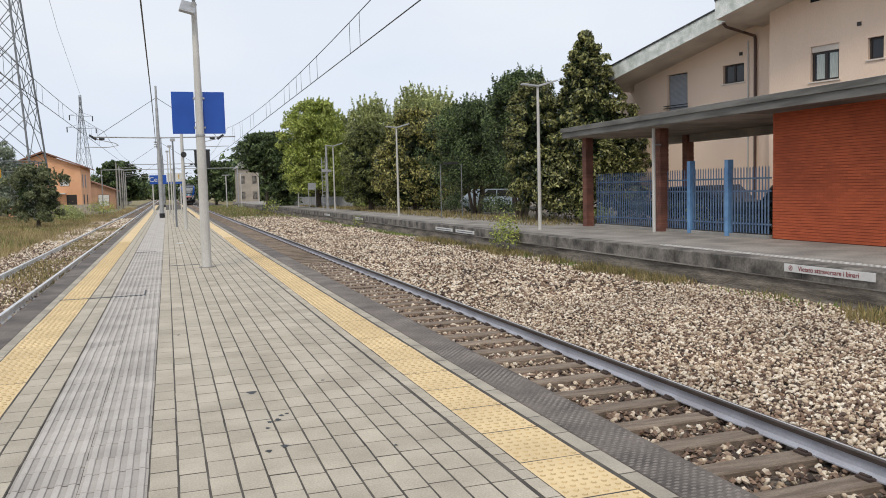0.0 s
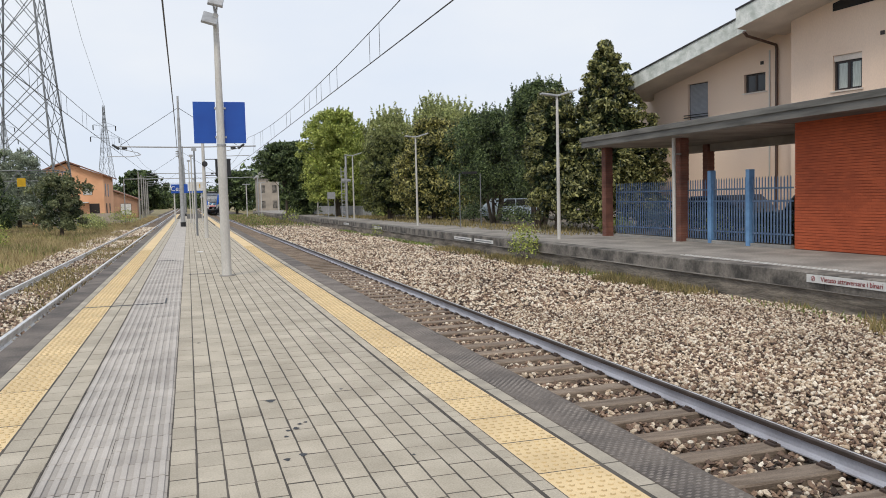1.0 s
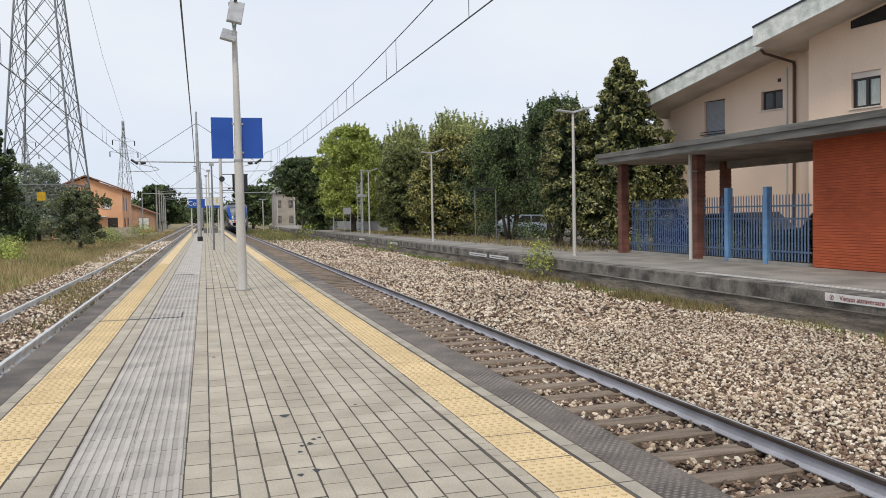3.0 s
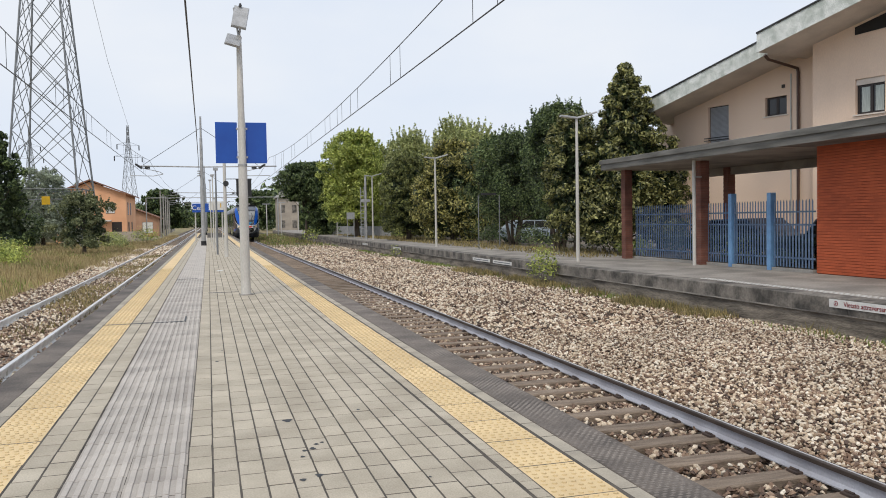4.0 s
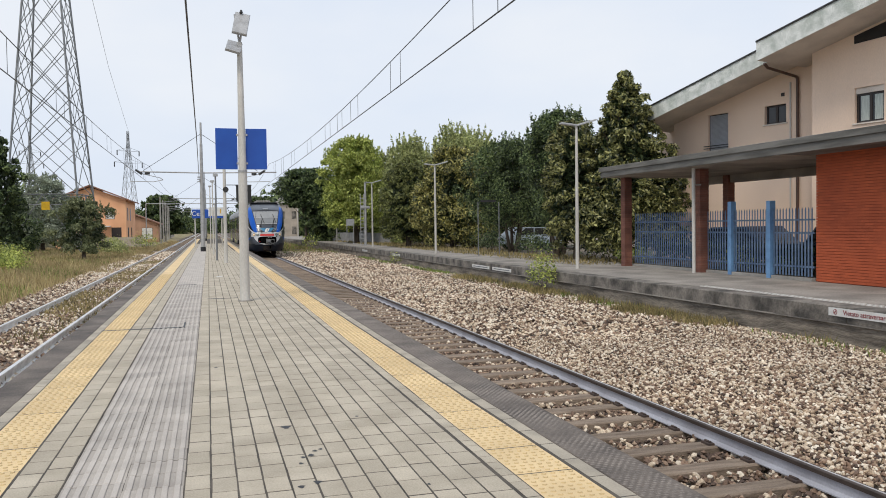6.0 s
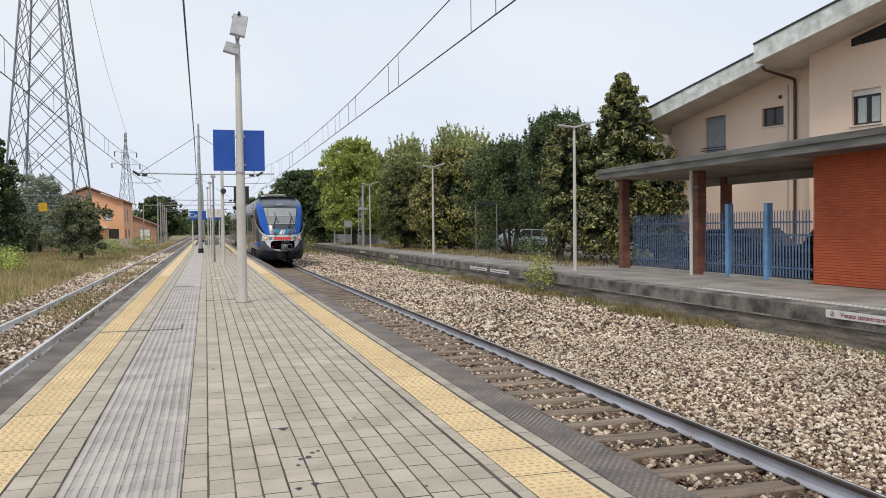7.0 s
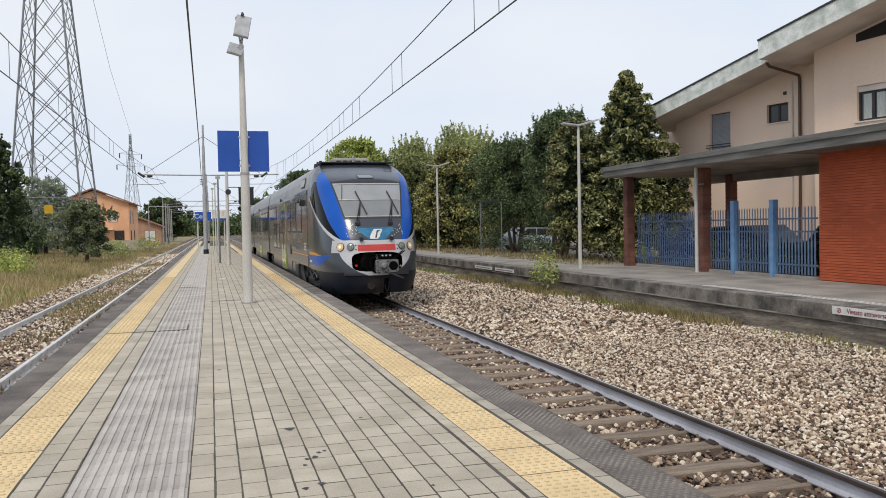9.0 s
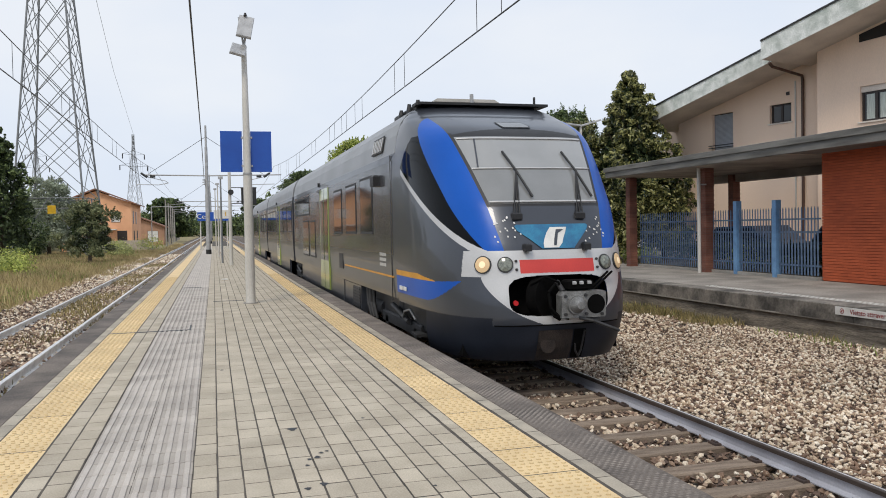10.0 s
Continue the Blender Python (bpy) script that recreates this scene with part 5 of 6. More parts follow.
patch = lambda x, y: np.sin(x * 1.3 + np.sin(y * 0.5) * 2) + np.sin(y * 0.37 + x * 0.5) + rng.normal(scale=0.6, size=len(x)) > 0.2
blades("dry_grass", -24, -5.7, 22, 110, 60000, 0.45, GRASS_DRY, -0.92, "tall dry yellow grass beside the track")
blades("green_grass", -24, -6.4, 22, 110, 30000, 0.40, GRASS_GREEN, -0.92, "green grass and weeds beside the track", patch)
blades("track_grass", -4.4, -2.9, 8, 60, 13000, 0.15, GRASS_EDGE, -0.68, "dry weeds between the rails", patch)
blades("bed_weeds", 5.6, 11.1, 78, 150, 7000, 0.3, GRASS_DRY, -0.77, "dry weeds spreading over the old track bed", patch)
blades("bed_weeds", 5.6, 11.1, 70, 150, 5000, 0.35, GRASS_GREEN, -0.77, "green weeds spreading over the old track bed", patch)
blades("verge_grass", -6.6, -4.9, 45, 150, 9000, 0.35, GRASS_DRY, -0.72, "dry verge grass along the rails", patch)
blades("edge_grass", 10.2, 11.12, 9, 34, 12000, 0.24, GRASS_EDGE, -0.75, "dry grass along the foot of the platform", lambda x, y: np.sin(y * 0.8) + np.sin(y * 2.1) + rng.normal(scale=0.5, size=len(x)) > 0.2 + 2.2 * (11.1 - x) - 1.2 * (y > 15))
blades("edge_grass", 10.6, 11.12, 9, 60, 5200, 0.18, GRASS_GREEN, -0.75, "green weeds along the foot of the platform", patch)
blades("platform_grass", 13.6, 16.5, 28, 110, 6500, 0.16, GRASS_EDGE, -0.01, "dry grass along the back of the platform")
blades("platform_grass", 14.0, 18, 29, 90, 4500, 0.24, GRASS_EDGE, -0.01, "dull weeds below the trees", patch)


# ---- distance: woods on the horizon, a parked car behind the trees ----
def woods(x0, x1, y, depth, h, count, leaf, label):
    cs, outs = [], []
    for k in range(count):
        x, yy = float(rng.uniform(x0, x1)), y + float(rng.uniform(0, depth))
        hh = h * float(rng.uniform(0.6, 1.15))
        for j in range(5):
            p, d = blob(60, hh * 0.3, 1, 1.0, -0.9)
            cs.append(p + np.array([x + rng.normal() * hh * 0.2, yy, -0.9 + hh * (0.22 + 0.14 * j)]))
            outs.append(d)
    v, q = leaves(np.concatenate(cs), np.concatenate(outs), h * 0.07, 0.6)
    tagged(new("far_woods", sheet("far_woods", v, q, leaf)), label, "trees", kind="stuff")


woods(-160, -24, 330, 60, 11, 50, LEAF_DARK, "distant dark woods on the horizon")
woods(-26, 14, 420, 60, 11, 34, LEAF_DARK, "distant dark woods at the end of the line")
woods(12, 70, 190, 60, 11, 40, LEAF_DARK, "distant dark trees behind the station")
woods(-60, -24, 120, 60, 8, 40, LEAF_DARK, "dark trees behind the pylon")


def parked_car(x, y, turn, paint, label):
    c = thing("parked_car", label, "car", m=pose(x, y, -0.02, 0, 0, turn))
    prof = [(-2.0, 0.35), (2.0, 0.35), (2.05, 0.75), (1.2, 0.9), (0.6, 1.42), (-1.1, 1.45), (-1.8, 0.95), (-2.05, 0.85)]
    part("body", Geo().prism(prof, -0.82, 0.82), mat("car_paint", paint, None, 2, 0.3, metal=0.3, coat=0.6), c)
    for y0, y1 in ((-0.835, -0.815), (0.815, 0.835)):
        part("side_window", Geo().prism([(-1.6, 0.95), (-0.35, 0.95), (-0.35, 1.37), (-1.0, 1.38)], y0, y1), GLASS_DARK, c)
        part("side_window", Geo().prism([(-0.25, 0.95), (1.05, 0.95), (0.55, 1.36), (-0.25, 1.37)], y0, y1), GLASS_DARK, c)
    for wx in (-1.3, 1.3):
        for wy in (-0.8, 0.8):
            wh = part("wheel", Geo().tube((wx, wy - 0.1, 0.32), (wx, wy + 0.1, 0.32), 0.32, n=16), BLACK, c)
            part("rim", Geo().tube((wx, wy - 0.11, 0.32), (wx, wy + 0.11, 0.32), 0.2, n=12), GALVA, wh)


parked_car(20.4, 49.5, 15, (0.62, 0.70, 0.76), "pale blue-grey car parked behind the trees")
parked_car(18.2, 24.6, 96, (0.02, 0.05, 0.12), "dark blue car parked behind the palisade fence")
parked_car(18.4, 19.6, 84, (0.05, 0.07, 0.10), "dark grey-blue car parked behind the palisade fence")
parked_car(20.6, 22.0, 90, (0.10, 0.13, 0.17), "grey car parked before the apartment house")
for x, y, h in ((16.4, 23.6, 0.9), (16.7, 24.6, 1.2), (16.3, 25.6, 1.0), (16.9, 26.4, 1.3), (16.5, 20.4, 0.5)):
    shrub(x, y, 0, 0.6, h, LEAF_DARK, "dark plant behind the palisade fence", 0.08, 420)
# Plants added to darken the view behind the fence, shade in their leaf colour.
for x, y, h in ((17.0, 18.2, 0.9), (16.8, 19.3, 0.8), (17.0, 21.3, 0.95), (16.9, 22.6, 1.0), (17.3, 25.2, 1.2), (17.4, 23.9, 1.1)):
    shrub(x, y, 0, 0.7, h, LEAF_SHADE, "hedge plant in shade-dark leaves behind the palisade fence", 0.08, 520)
shrub(16.3, 22.2, 0, 0.5, 0.7, LEAF_GREEN, "low green plant behind the fence", 0.09, 200)


# ---- the train: three joined cars; its own space has y = 0 at the nose, z = 0 on the rails ----
train = thing("train", "grey and blue three-car regional train with lit headlamps", "train", m=pose(TRACK_X, 172, RAIL_Z))
HW_Z = [0.22, 0.5, 1.0, 1.5, 2.2, 3.2, 3.4, 3.7, 3.9, 4.05, 4.15, 4.2, 4.22]
HW_W = [1.22, 1.36, 1.45, 1.475, 1.475, 1.475, 1.46, 1.41, 1.34, 1.22, 1.02, 0.66, 0.02]
NF_Z = [0.22, 0.4, 0.6, 0.9, 1.2, 1.5, 1.62, 1.85, 2.2, 2.46, 3.0, 3.46, 3.6, 3.7, 3.85, 4.0, 4.1, 4.22]
NF_Y = [0.30, 0.10, -0.02, -0.10, -0.08, 0.0, 0.02, 0.08, 0.24, 0.38, 0.82, 1.25, 1.46, 1.70, 2.15, 2.65, 2.95, 3.2]
JOIN = 3.2


def nose():
    """The cab's skin as a fine net, shared out among the parts by where the paint lines run."""
    zs = np.unique(np.concatenate([np.linspace(0.38, 3.9, 290), np.linspace(3.9, 4.15, 16), [4.17, 4.19, 4.205, 4.22]]))
    th = np.linspace(-1, 1, 311)
    s = np.sin(th * np.pi / 2)
    w, yf = np.interp(zs, HW_Z, HW_W), np.interp(zs, NF_Z, NF_Y)
    k = np.ones(15) / 15
    w[7:-12], yf[7:-12] = np.convolve(w, k, "same")[7:-12], np.convolve(yf, k, "same")[7:-12]
    P = 3.5
    X = w[:, None] * s[None]
    Y = yf[:, None] + (JOIN - yf[:, None]) * (1 - np.clip(1 - np.abs(s[None]) ** P, 0, 1) ** (1 / P))
    Z = np.repeat(zs[:, None], len(s), 1)
    screen = lambda z: 0.67 + (z - 1.82) * 0.2
    arc_low = lambda y: 1.85 + 0.5 * (y - 0.35)
    arc_high = lambda y: 1.85 + 0.95 * (y - 0.27)
    bowl = lambda x, z: (x / 1.0) ** 1.7 + (np.clip(1.52 - z, 0, 9) / 0.68) ** 1.7 - 1
    mouth = lambda x, z: (x / 0.70) ** 4 + ((z - 1.25) / 0.262) ** 4 - 1
    # draw the net's corners onto the paint lines, so that these run clean
    for j, z in enumerate(zs):
        x, y = np.abs(X[j]), Y[j].copy()
        lines = []
        if 1.84 < z < 3.95:
            lines += [arc_low(y) + 0.045 - z, arc_low(y) - 0.045 - z, arc_high(y) - z, x - screen(z) - 0.03]
        if 2.42 < z < 3.54:
            lines += [x - screen(z) + 0.015]
        if z <= 1.5:
            lines += [bowl(x, np.full_like(x, z))]
        if 0.9 < z < 1.53:
            lines += [mouth(x, z)]
        taken = set()
        x0, y0 = X[j].copy(), Y[j].copy()
        for f in lines:
            for c in np.nonzero(np.sign(f[:-1]) != np.sign(f[1:]))[0]:
                t = f[c] / (f[c] - f[c + 1])
                col = c if t < 0.5 else c + 1
                if col in taken or col in (0, len(x0) - 1):
                    continue
                taken.add(col)
                X[j, col], Y[j, col] = x0[c] + t * (x0[c + 1] - x0[c]), y0[c] + t * (y0[c + 1] - y0[c])
    V = np.stack([X, Y, Z], -1).reshape(-1, 3)
    n, m = X.shape
    i = np.arange(n * m).reshape(n, m)
    A, B, C, D = (q.reshape(-1) for q in (i[:-1, :-1], i[:-1, 1:], i[1:, 1:], i[1:, :-1]))
    right = V[A][:, 0] + V[B][:, 0] > 0
    T = np.concatenate([np.stack([A, B, C], 1)[right], np.stack([A, C, D], 1)[right], np.stack([A, B, D], 1)[~right], np.stack([B, C, D], 1)[~right]])
    mid = V[T].mean(1)
    side = np.sign(mid[:, 0])
    x, y, z = np.abs(mid[:, 0]), mid[:, 1], mid[:, 2]
    xw, zs_, zb = screen(z), arc_low(y), arc_high(y)
    kind = np.zeros(x.shape, int)
    kind[(z > zb) & (x > xw + 0.03) & (z > 1.84) & (y < 2.6)] = 1  # blue
    kind[(z > zs_ + 0.045) & (z <= zb) & (z > 1.84) & (z < 3.55) & (y < 2.79 - 1.19 * (z - 3.12))] = 2  # side glass
    kind[(abs(z - zs_) < 0.045) & (z > 1.84) & (y < 2.75)] = 3  # silver
    kind[(x < xw - 0.015) & (z > 2.46) & (z < 3.46)] = 4  # windscreen
    kind[(x < xw - 0.015) & (z > 2.46) & (z < 2.965)] = 11  # the darker lower half
    kind[(x < xw + 0.03) & (z >= 3.46) & (z < 3.60 - 0.10 * x * x)] = 5
    kind[(x >= xw - 0.015) & (x <= xw + 0.03) & (z > 2.42) & (z < 3.53)] = 5
    kind[(x < xw) & (z > 2.425) & (z <= 2.46)] = 5
    kind[(z > 1.5) & (z <= 1.84) & (y < 0.52)] = 3
    kind[(x < 0.53) & (z > 1.545) & (z < 1.72)] = 6  # red
    kind[(z <= 1.5) & (bowl(x, z) < 0)] = 3
    kind[mouth(x, z) < 0] = 7
    kind[(z < 0.87) | ((z < 0.97) & (x > 0.9))] = 8  # skirt
    sw = (y > 0.5) & (z < 1.46) & (z > 1.12 + 0.27 * np.clip(1.6 - y, 0, 2) ** 2)
    kind[sw & (z < 1.40 + 0.05 * np.clip(1.3 - y, 0, 1)) & (x > 1.0)] = 10
    kind[(z >= 1.40) & (z < 1.49) & (y > 1.15) & (z < 1.36 + 0.1 * (y - 0.6)) & (x > 1.0)] = 9
    kind[(z < 0.97) & (y > 1.55 + 0.5 * (0.97 - z))] = -1  # open over the bogie
    names = {0: ("cab_shell", TR_GREY, ""), 1: ("blue_trim", TR_BLUE, "glossy blue paint"), 2: ("side_glass", TR_SIDEGLASS, "black side glass"), 3: ("silver_trim", TR_SILVER, "silver trim"), 4: ("windscreen", TR_SCREEN, "windscreen with a pale blind"), 5: ("screen_frame", BLACK, ""), 6: ("red_band", TR_RED, "red warning band"), 11: ("windscreen", TR_SCREEN_LOW, "lower windscreen with the blind's darker grey half"), 7: ("coupler_mouth", SHADED_BLACK, "black coupler opening"), 8: ("skirt", TR_NAVY, "dark blue-black skirt"), 9: ("orange_stripe", TR_ORANGE, "orange stripe"), 10: ("blue_swoosh", TR_BLUE, "blue swoosh")}
    cab = part("cab", Geo().box(-1.1, 1.1, 2.2, 3.1, 0.98, 3.4), BLACK, train, "sloping driver's cab")
    for c, (nm, mt, lb) in names.items():
        for sd in ((-1, 1) if c in (1, 2, 9, 10) else (0,)):
            q = T[(kind == c) & ((side == sd) | (sd == 0))]
            used, inv = np.unique(q, return_inverse=True)
            v = V[used].copy()
            # the opening's back, set in; near-black paint stands for the shade inside
            if c == 7:
                v[:, 1] += 0.3
            part(nm, sheet(nm, v, inv.reshape(-1, 3), mt, True), mt, cab, lb)
    return cab


cab = nose()


def front(x, z, out=0.02):
    """The place on the cab's skin at x and height z."""
    w, yf = np.interp(z, HW_Z, HW_W), np.interp(z, NF_Z, NF_Y)
    s = min(0.999, abs(x) / w)
    return Vector((x, yf + (JOIN - yf) * (1 - (1 - s**3.5) ** (1 / 3.5)) - out, z))


for sx in (-1, 1):
    for lx, r, nm, glass, lb in ((0.965, 0.118, "headlamp", LAMP_WARM, "lit warm headlamp"), (0.71, 0.105, "marker_lamp", LAMP_GLASS, "unlit ribbed marker lamp")):
        p = front(sx * lx, 1.66, 0.0)
        nrm = (front(sx * lx, 1.70, 0.0) - front(sx * lx, 1.62, 0.0)).cross(front(sx * lx + 0.04, 1.66, 0.0) - front(sx * lx - 0.04, 1.66, 0.0)).normalized()
        nrm = nrm if nrm.y < 0 else -nrm
        hl = part(nm, Geo().tube(p - nrm * 0.08, p + nrm * 0.018, r, r, 24), DARK_METAL, cab)
        dish = part("lens", Geo().tube(p + nrm * 0.012, p + nrm * 0.024, r - 0.012, r - 0.016, 24).tube(p + nrm * 0.024, p + nrm * 0.034, r - 0.016, r * 0.45, 24), glass, hl, lb)
        part("lamp_bulb", Geo().tube(p + nrm * 0.03, p + nrm * 0.037, r * 0.42, r * 0.36, 14), LAMP_CORE if lx > 0.9 else LAMP_GLASS, dish)
    for dz in (-0.06, 0.05):
        q = front(sx * 0.575, 1.655 + dz, 0.0)
        part("bolt", Geo().tube(q + Vector((0, 0.02, 0)), q + Vector((0, -0.02, 0)), 0.018, n=8), DARK_METAL, cab)
    q = front(sx * 0.42, 1.84, 0.0)
    part("bracket", Geo().box(q.x - 0.045, q.x + 0.045, q.y - 0.10, q.y + 0.05, 1.83, 1.93, 0.02), BLACK, cab, "small black camera bracket")
    # wipers
    b = front(-0.47 if sx < 0 else 0.44, 2.30, 0.03)
    wp = part("wiper", Geo().box(b.x - 0.07, b.x + 0.07, b.y - 0.03, b.y + 0.06, 2.25, 2.34, 0.02), BLACK, cab, "black windscreen wiper")
    kn = front(b.x + 0.16, 2.93, 0.07)
    arm = Geo().tube(b + Vector((-0.04, 0, 0.02)), kn, 0.012, n=6).tube(b + Vector((0.045, 0, 0.02)), kn, 0.012, n=6).tube(b, kn, 0.010, n=6)
    part("wiper_arm", arm, BLACK, wp)
    part("wiper_blade", Geo().tube(front(b.x + 0.07, 3.22, 0.035), kn, 0.018, n=6).tube(kn, front(b.x + 0.29, 2.56, 0.035), 0.018, n=6), BLACK, wp)
part("blind_edge", Geo().path([front(-0.80 + 0.16 * (z - 2.99), z, 0.012) for z in np.linspace(2.99, 3.42, 8)], 0.012, 6), TR_GREY, cab)
bar = Geo()
a = [front(x, 2.97, 0.012) for x in np.linspace(-0.88, 0.88, 16)]
bar.path(a, 0.012, 6)
part("blind_bar", bar, TR_SILVER, cab)
bar = Geo().path([front(x, 2.49, 0.012) for x in np.linspace(-0.78, 0.78, 14)], 0.016, 6)
part("blind_bar", bar, TR_SILVER, cab)
bar = Geo().path([front(x, 3.43, 0.012) for x in np.linspace(-0.96, 0.96, 14)], 0.012, 6)
part("blind_bar", bar, TR_SILVER, cab)


def decal(name, pts, material, label, out=0.012, n=6):
    """A thin painted plate that follows the cab's skin: an outline of left and right edges by height."""
    g = Geo()
    rows = []
    for z, x0, x1 in pts:
        rows.append([front(x0 + (x1 - x0) * k / n, z, out) for k in range(n + 1)])
    for r in range(len(rows) - 1):
        for k in range(n):
            g.add([rows[r][k], rows[r][k + 1], rows[r + 1][k + 1], rows[r + 1][k]], [(0, 1, 2, 3)])
    part(name, g, material, cab, label)


decal("teal_panel", [(1.86, -0.20, 0.26), (1.98, -0.34, 0.38), (2.10, -0.50, 0.50), (2.16, -0.53, 0.53), (2.18, -0.50, 0.50)], TR_TEAL, "teal bonnet panel")
decal("emblem", [(1.87, -0.17, 0.04), (1.93, -0.17, 0.10), (2.0, -0.14, 0.13), (2.07, -0.10, 0.17), (2.14, -0.04, 0.20)], WHITE, "plain white slanted emblem", 0.02)
decal("emblem_stripe", [(1.90, -0.03, 0.01), (1.98, -0.01, 0.035), (2.06, 0.02, 0.06), (2.11, 0.04, 0.15)], TR_GREY, "", 0.026, 3)
decal("hatch", [(3.62, -0.20, 0.24), (3.66, -0.22, 0.26), (3.70, -0.23, 0.23), (3.74, -0.23, 0.20)], BLACK, "", 0.012)
decal("hatch_cover", [(3.635, -0.18, 0.22), (3.665, -0.20, 0.235), (3.70, -0.21, 0.21), (3.73, -0.21, 0.185)], TR_ROOF, "small roof hatch", 0.02)
# white splashes on the bonnet
for k in range(34):
    sx = -1 if k % 2 else 1
    x, z = sx * float(rng.uniform(0.45, 0.8)), float(rng.uniform(1.9, 2.28))
    decal("splash", [(z, x - 0.008, x + 0.012), (z + 0.022, x - 0.012, x + 0.006)], WHITE, "", 0.008, 1)

# the coupler and what hangs round it
cp = part("coupler", Geo().tube((0.13, 0.5, 1.12), (0.10, -0.22, 1.12), 0.14, 0.13, 14), SHADED_BLACK, cab, "greasy steel coupler")
part("coupler_head", Geo().prism([(-0.10, 0.97), (0.50, 0.97), (0.52, 1.0), (0.52, 1.29), (0.49, 1.31), (-0.06, 1.31), (-0.10, 1.26)], -0.30, -0.12), COUPLER, cp, "flat grey coupler plate")
for bx, bz in ((-0.05, 1.25), (0.23, 1.26), (0.46, 1.01), (-0.05, 1.02), (0.24, 1.02)):
    part("coupler_bolt", Geo().tube((bx, -0.29, bz), (bx, -0.325, bz), 0.024, 0.02, n=8), DARK_METAL, cp)
part("coupler_hose", Geo().path([(-0.10, -0.1, 1.40), (-0.24, -0.2, 1.3), (-0.22, -0.22, 1.1), (-0.10, -0.22, 0.98), (0.02, -0.24, 0.96)], 0.02, 6), SHADED_BLACK, cp)
part("coupler_hose", Geo().path([(-0.14, -0.05, 1.22), (-0.2, -0.16, 1.12), (-0.17, -0.2, 1.0), (-0.08, -0.2, 0.95)], 0.024, 6), SHADED_BLACK, cp)
part("cable_box", Geo().box(0.02, 0.36, -0.27, -0.02, 1.34, 1.45, 0.02), SHADED_BLACK, cp, "black cable box")
for bx in (0.06, 0.16, 0.27):
    part("plug", Geo().box(bx, bx + 0.05, -0.30, -0.25, 1.40, 1.44, 0.01), GALVA, cp, "small grey plug")
part("coupler_arm", Geo().tube((-0.03, -0.2, 1.30), (-0.03, 0.0, 1.42), 0.035, n=8), DARK_METAL, cp)
part("coupler_cone", Geo().tube((0.10, -0.30, 1.14), (0.10, -0.34, 1.14), 0.135, 0.125, 18).tube((0.10, -0.34, 1.14), (0.10, -0.45, 1.14), 0.11, 0.05, 16), COUPLER, cp)
# flat disc: the cup's inner shade is its near-black colour
part("coupler_cup", Geo().tube((0.38, -0.298, 1.14), (0.38, -0.306, 1.14), 0.125, 0.125, 20), SHADED_BLACK, cp, "dark round coupler cup")
part("hook", Geo().path([(0.14, -0.30, 0.97), (0.30, -0.40, 0.93), (0.62, -0.46, 0.80)], 0.022, 6), DARK_METAL, cp)
part("coupler_strap", Geo().box(0.28, 0.44, -0.28, -0.14, 0.91, 0.975, 0.015), DARK_METAL, cp)
for dx in (0.0, 0.06):
    part("strut", Geo().tube((0.36 + dx, -0.12, 1.30), (0.72 + dx, 0.03, 1.53), 0.016, n=6), SHADED_BLACK, cp)
part("cover", Geo().tube((-0.16, 0.0, 1.23), (-0.24, 0.14, 1.23), 0.27, 0.27, 24), SHADED_BLACK, cab, "round black coupler cover")
part("tail_lamp", Geo().tube((-0.56, 0.16, 1.15), (-0.56, 0.12, 1.15), 0.034, n=10), LAMP_RED, cab, "small red lamp")
part("hose", Geo().path([(-0.42, -0.03, 1.40), (-0.25, -0.12, 1.50), (-0.05, -0.1, 1.42), (-0.02, -0.12, 1.2)], 0.016, 6), SHADED_BLACK, cab)
# Boxes added out of sight behind the skirt, to block light under the nose.
part("underframe", Geo().box(-1.15, 1.15, 0.62, 1.5, 0.42, 0.97).box(-0.62, 0.62, 0.42, 0.62, 0.45, 0.9), SHADED_BLACK, cab)
decal("plough", [(z, -0.33, 0.15) for z in (0.385, 0.46, 0.55, 0.65, 0.74, 0.80)], PLOUGH, "dark rusty plough plate", 0.012)
d0 = front(-0.19, 0.60, 0.0)
part("plough_disc", Geo().tube(d0 + Vector((0, 0.03, 0)), d0 + Vector((0, -0.03, 0)), 0.115, 0.105, n=18), PLOUGH, cab)
# flat patch on the skin, the slot's shade put into its colour
decal("slot", [(z, 0.17, 0.34) for z in (0.40, 0.5, 0.6, 0.7, 0.80)], SHADED_BLACK, "dark patch standing for a slot in the skirt", 0.012)
part("hose", Geo().path([front(0.19, 0.60, 0.03), front(0.21, 0.50, 0.05), front(0.27, 0.42, 0.05), front(0.30, 0.5, 0.03), front(0.31, 0.78, 0.03)], 0.014, 6), DARK_METAL, cab)
part("seam", Geo().path([front(x, 0.872, 0.004) for x in np.linspace(-0.88, 0.88, 20)], 0.008, 5), SHADED_BLACK, cab)


def section(y0, y1, keep):
    """A straight stretch of car body, of the outline's points that `keep` takes."""
    pts = [(w, z) for w, z in zip(HW_W, HW_Z) if keep(z)]
    poly = [(-w, z) for w, z in pts] + [(w, z) for w, z in reversed(pts)]
    return Geo().prism(poly, y0, y1)


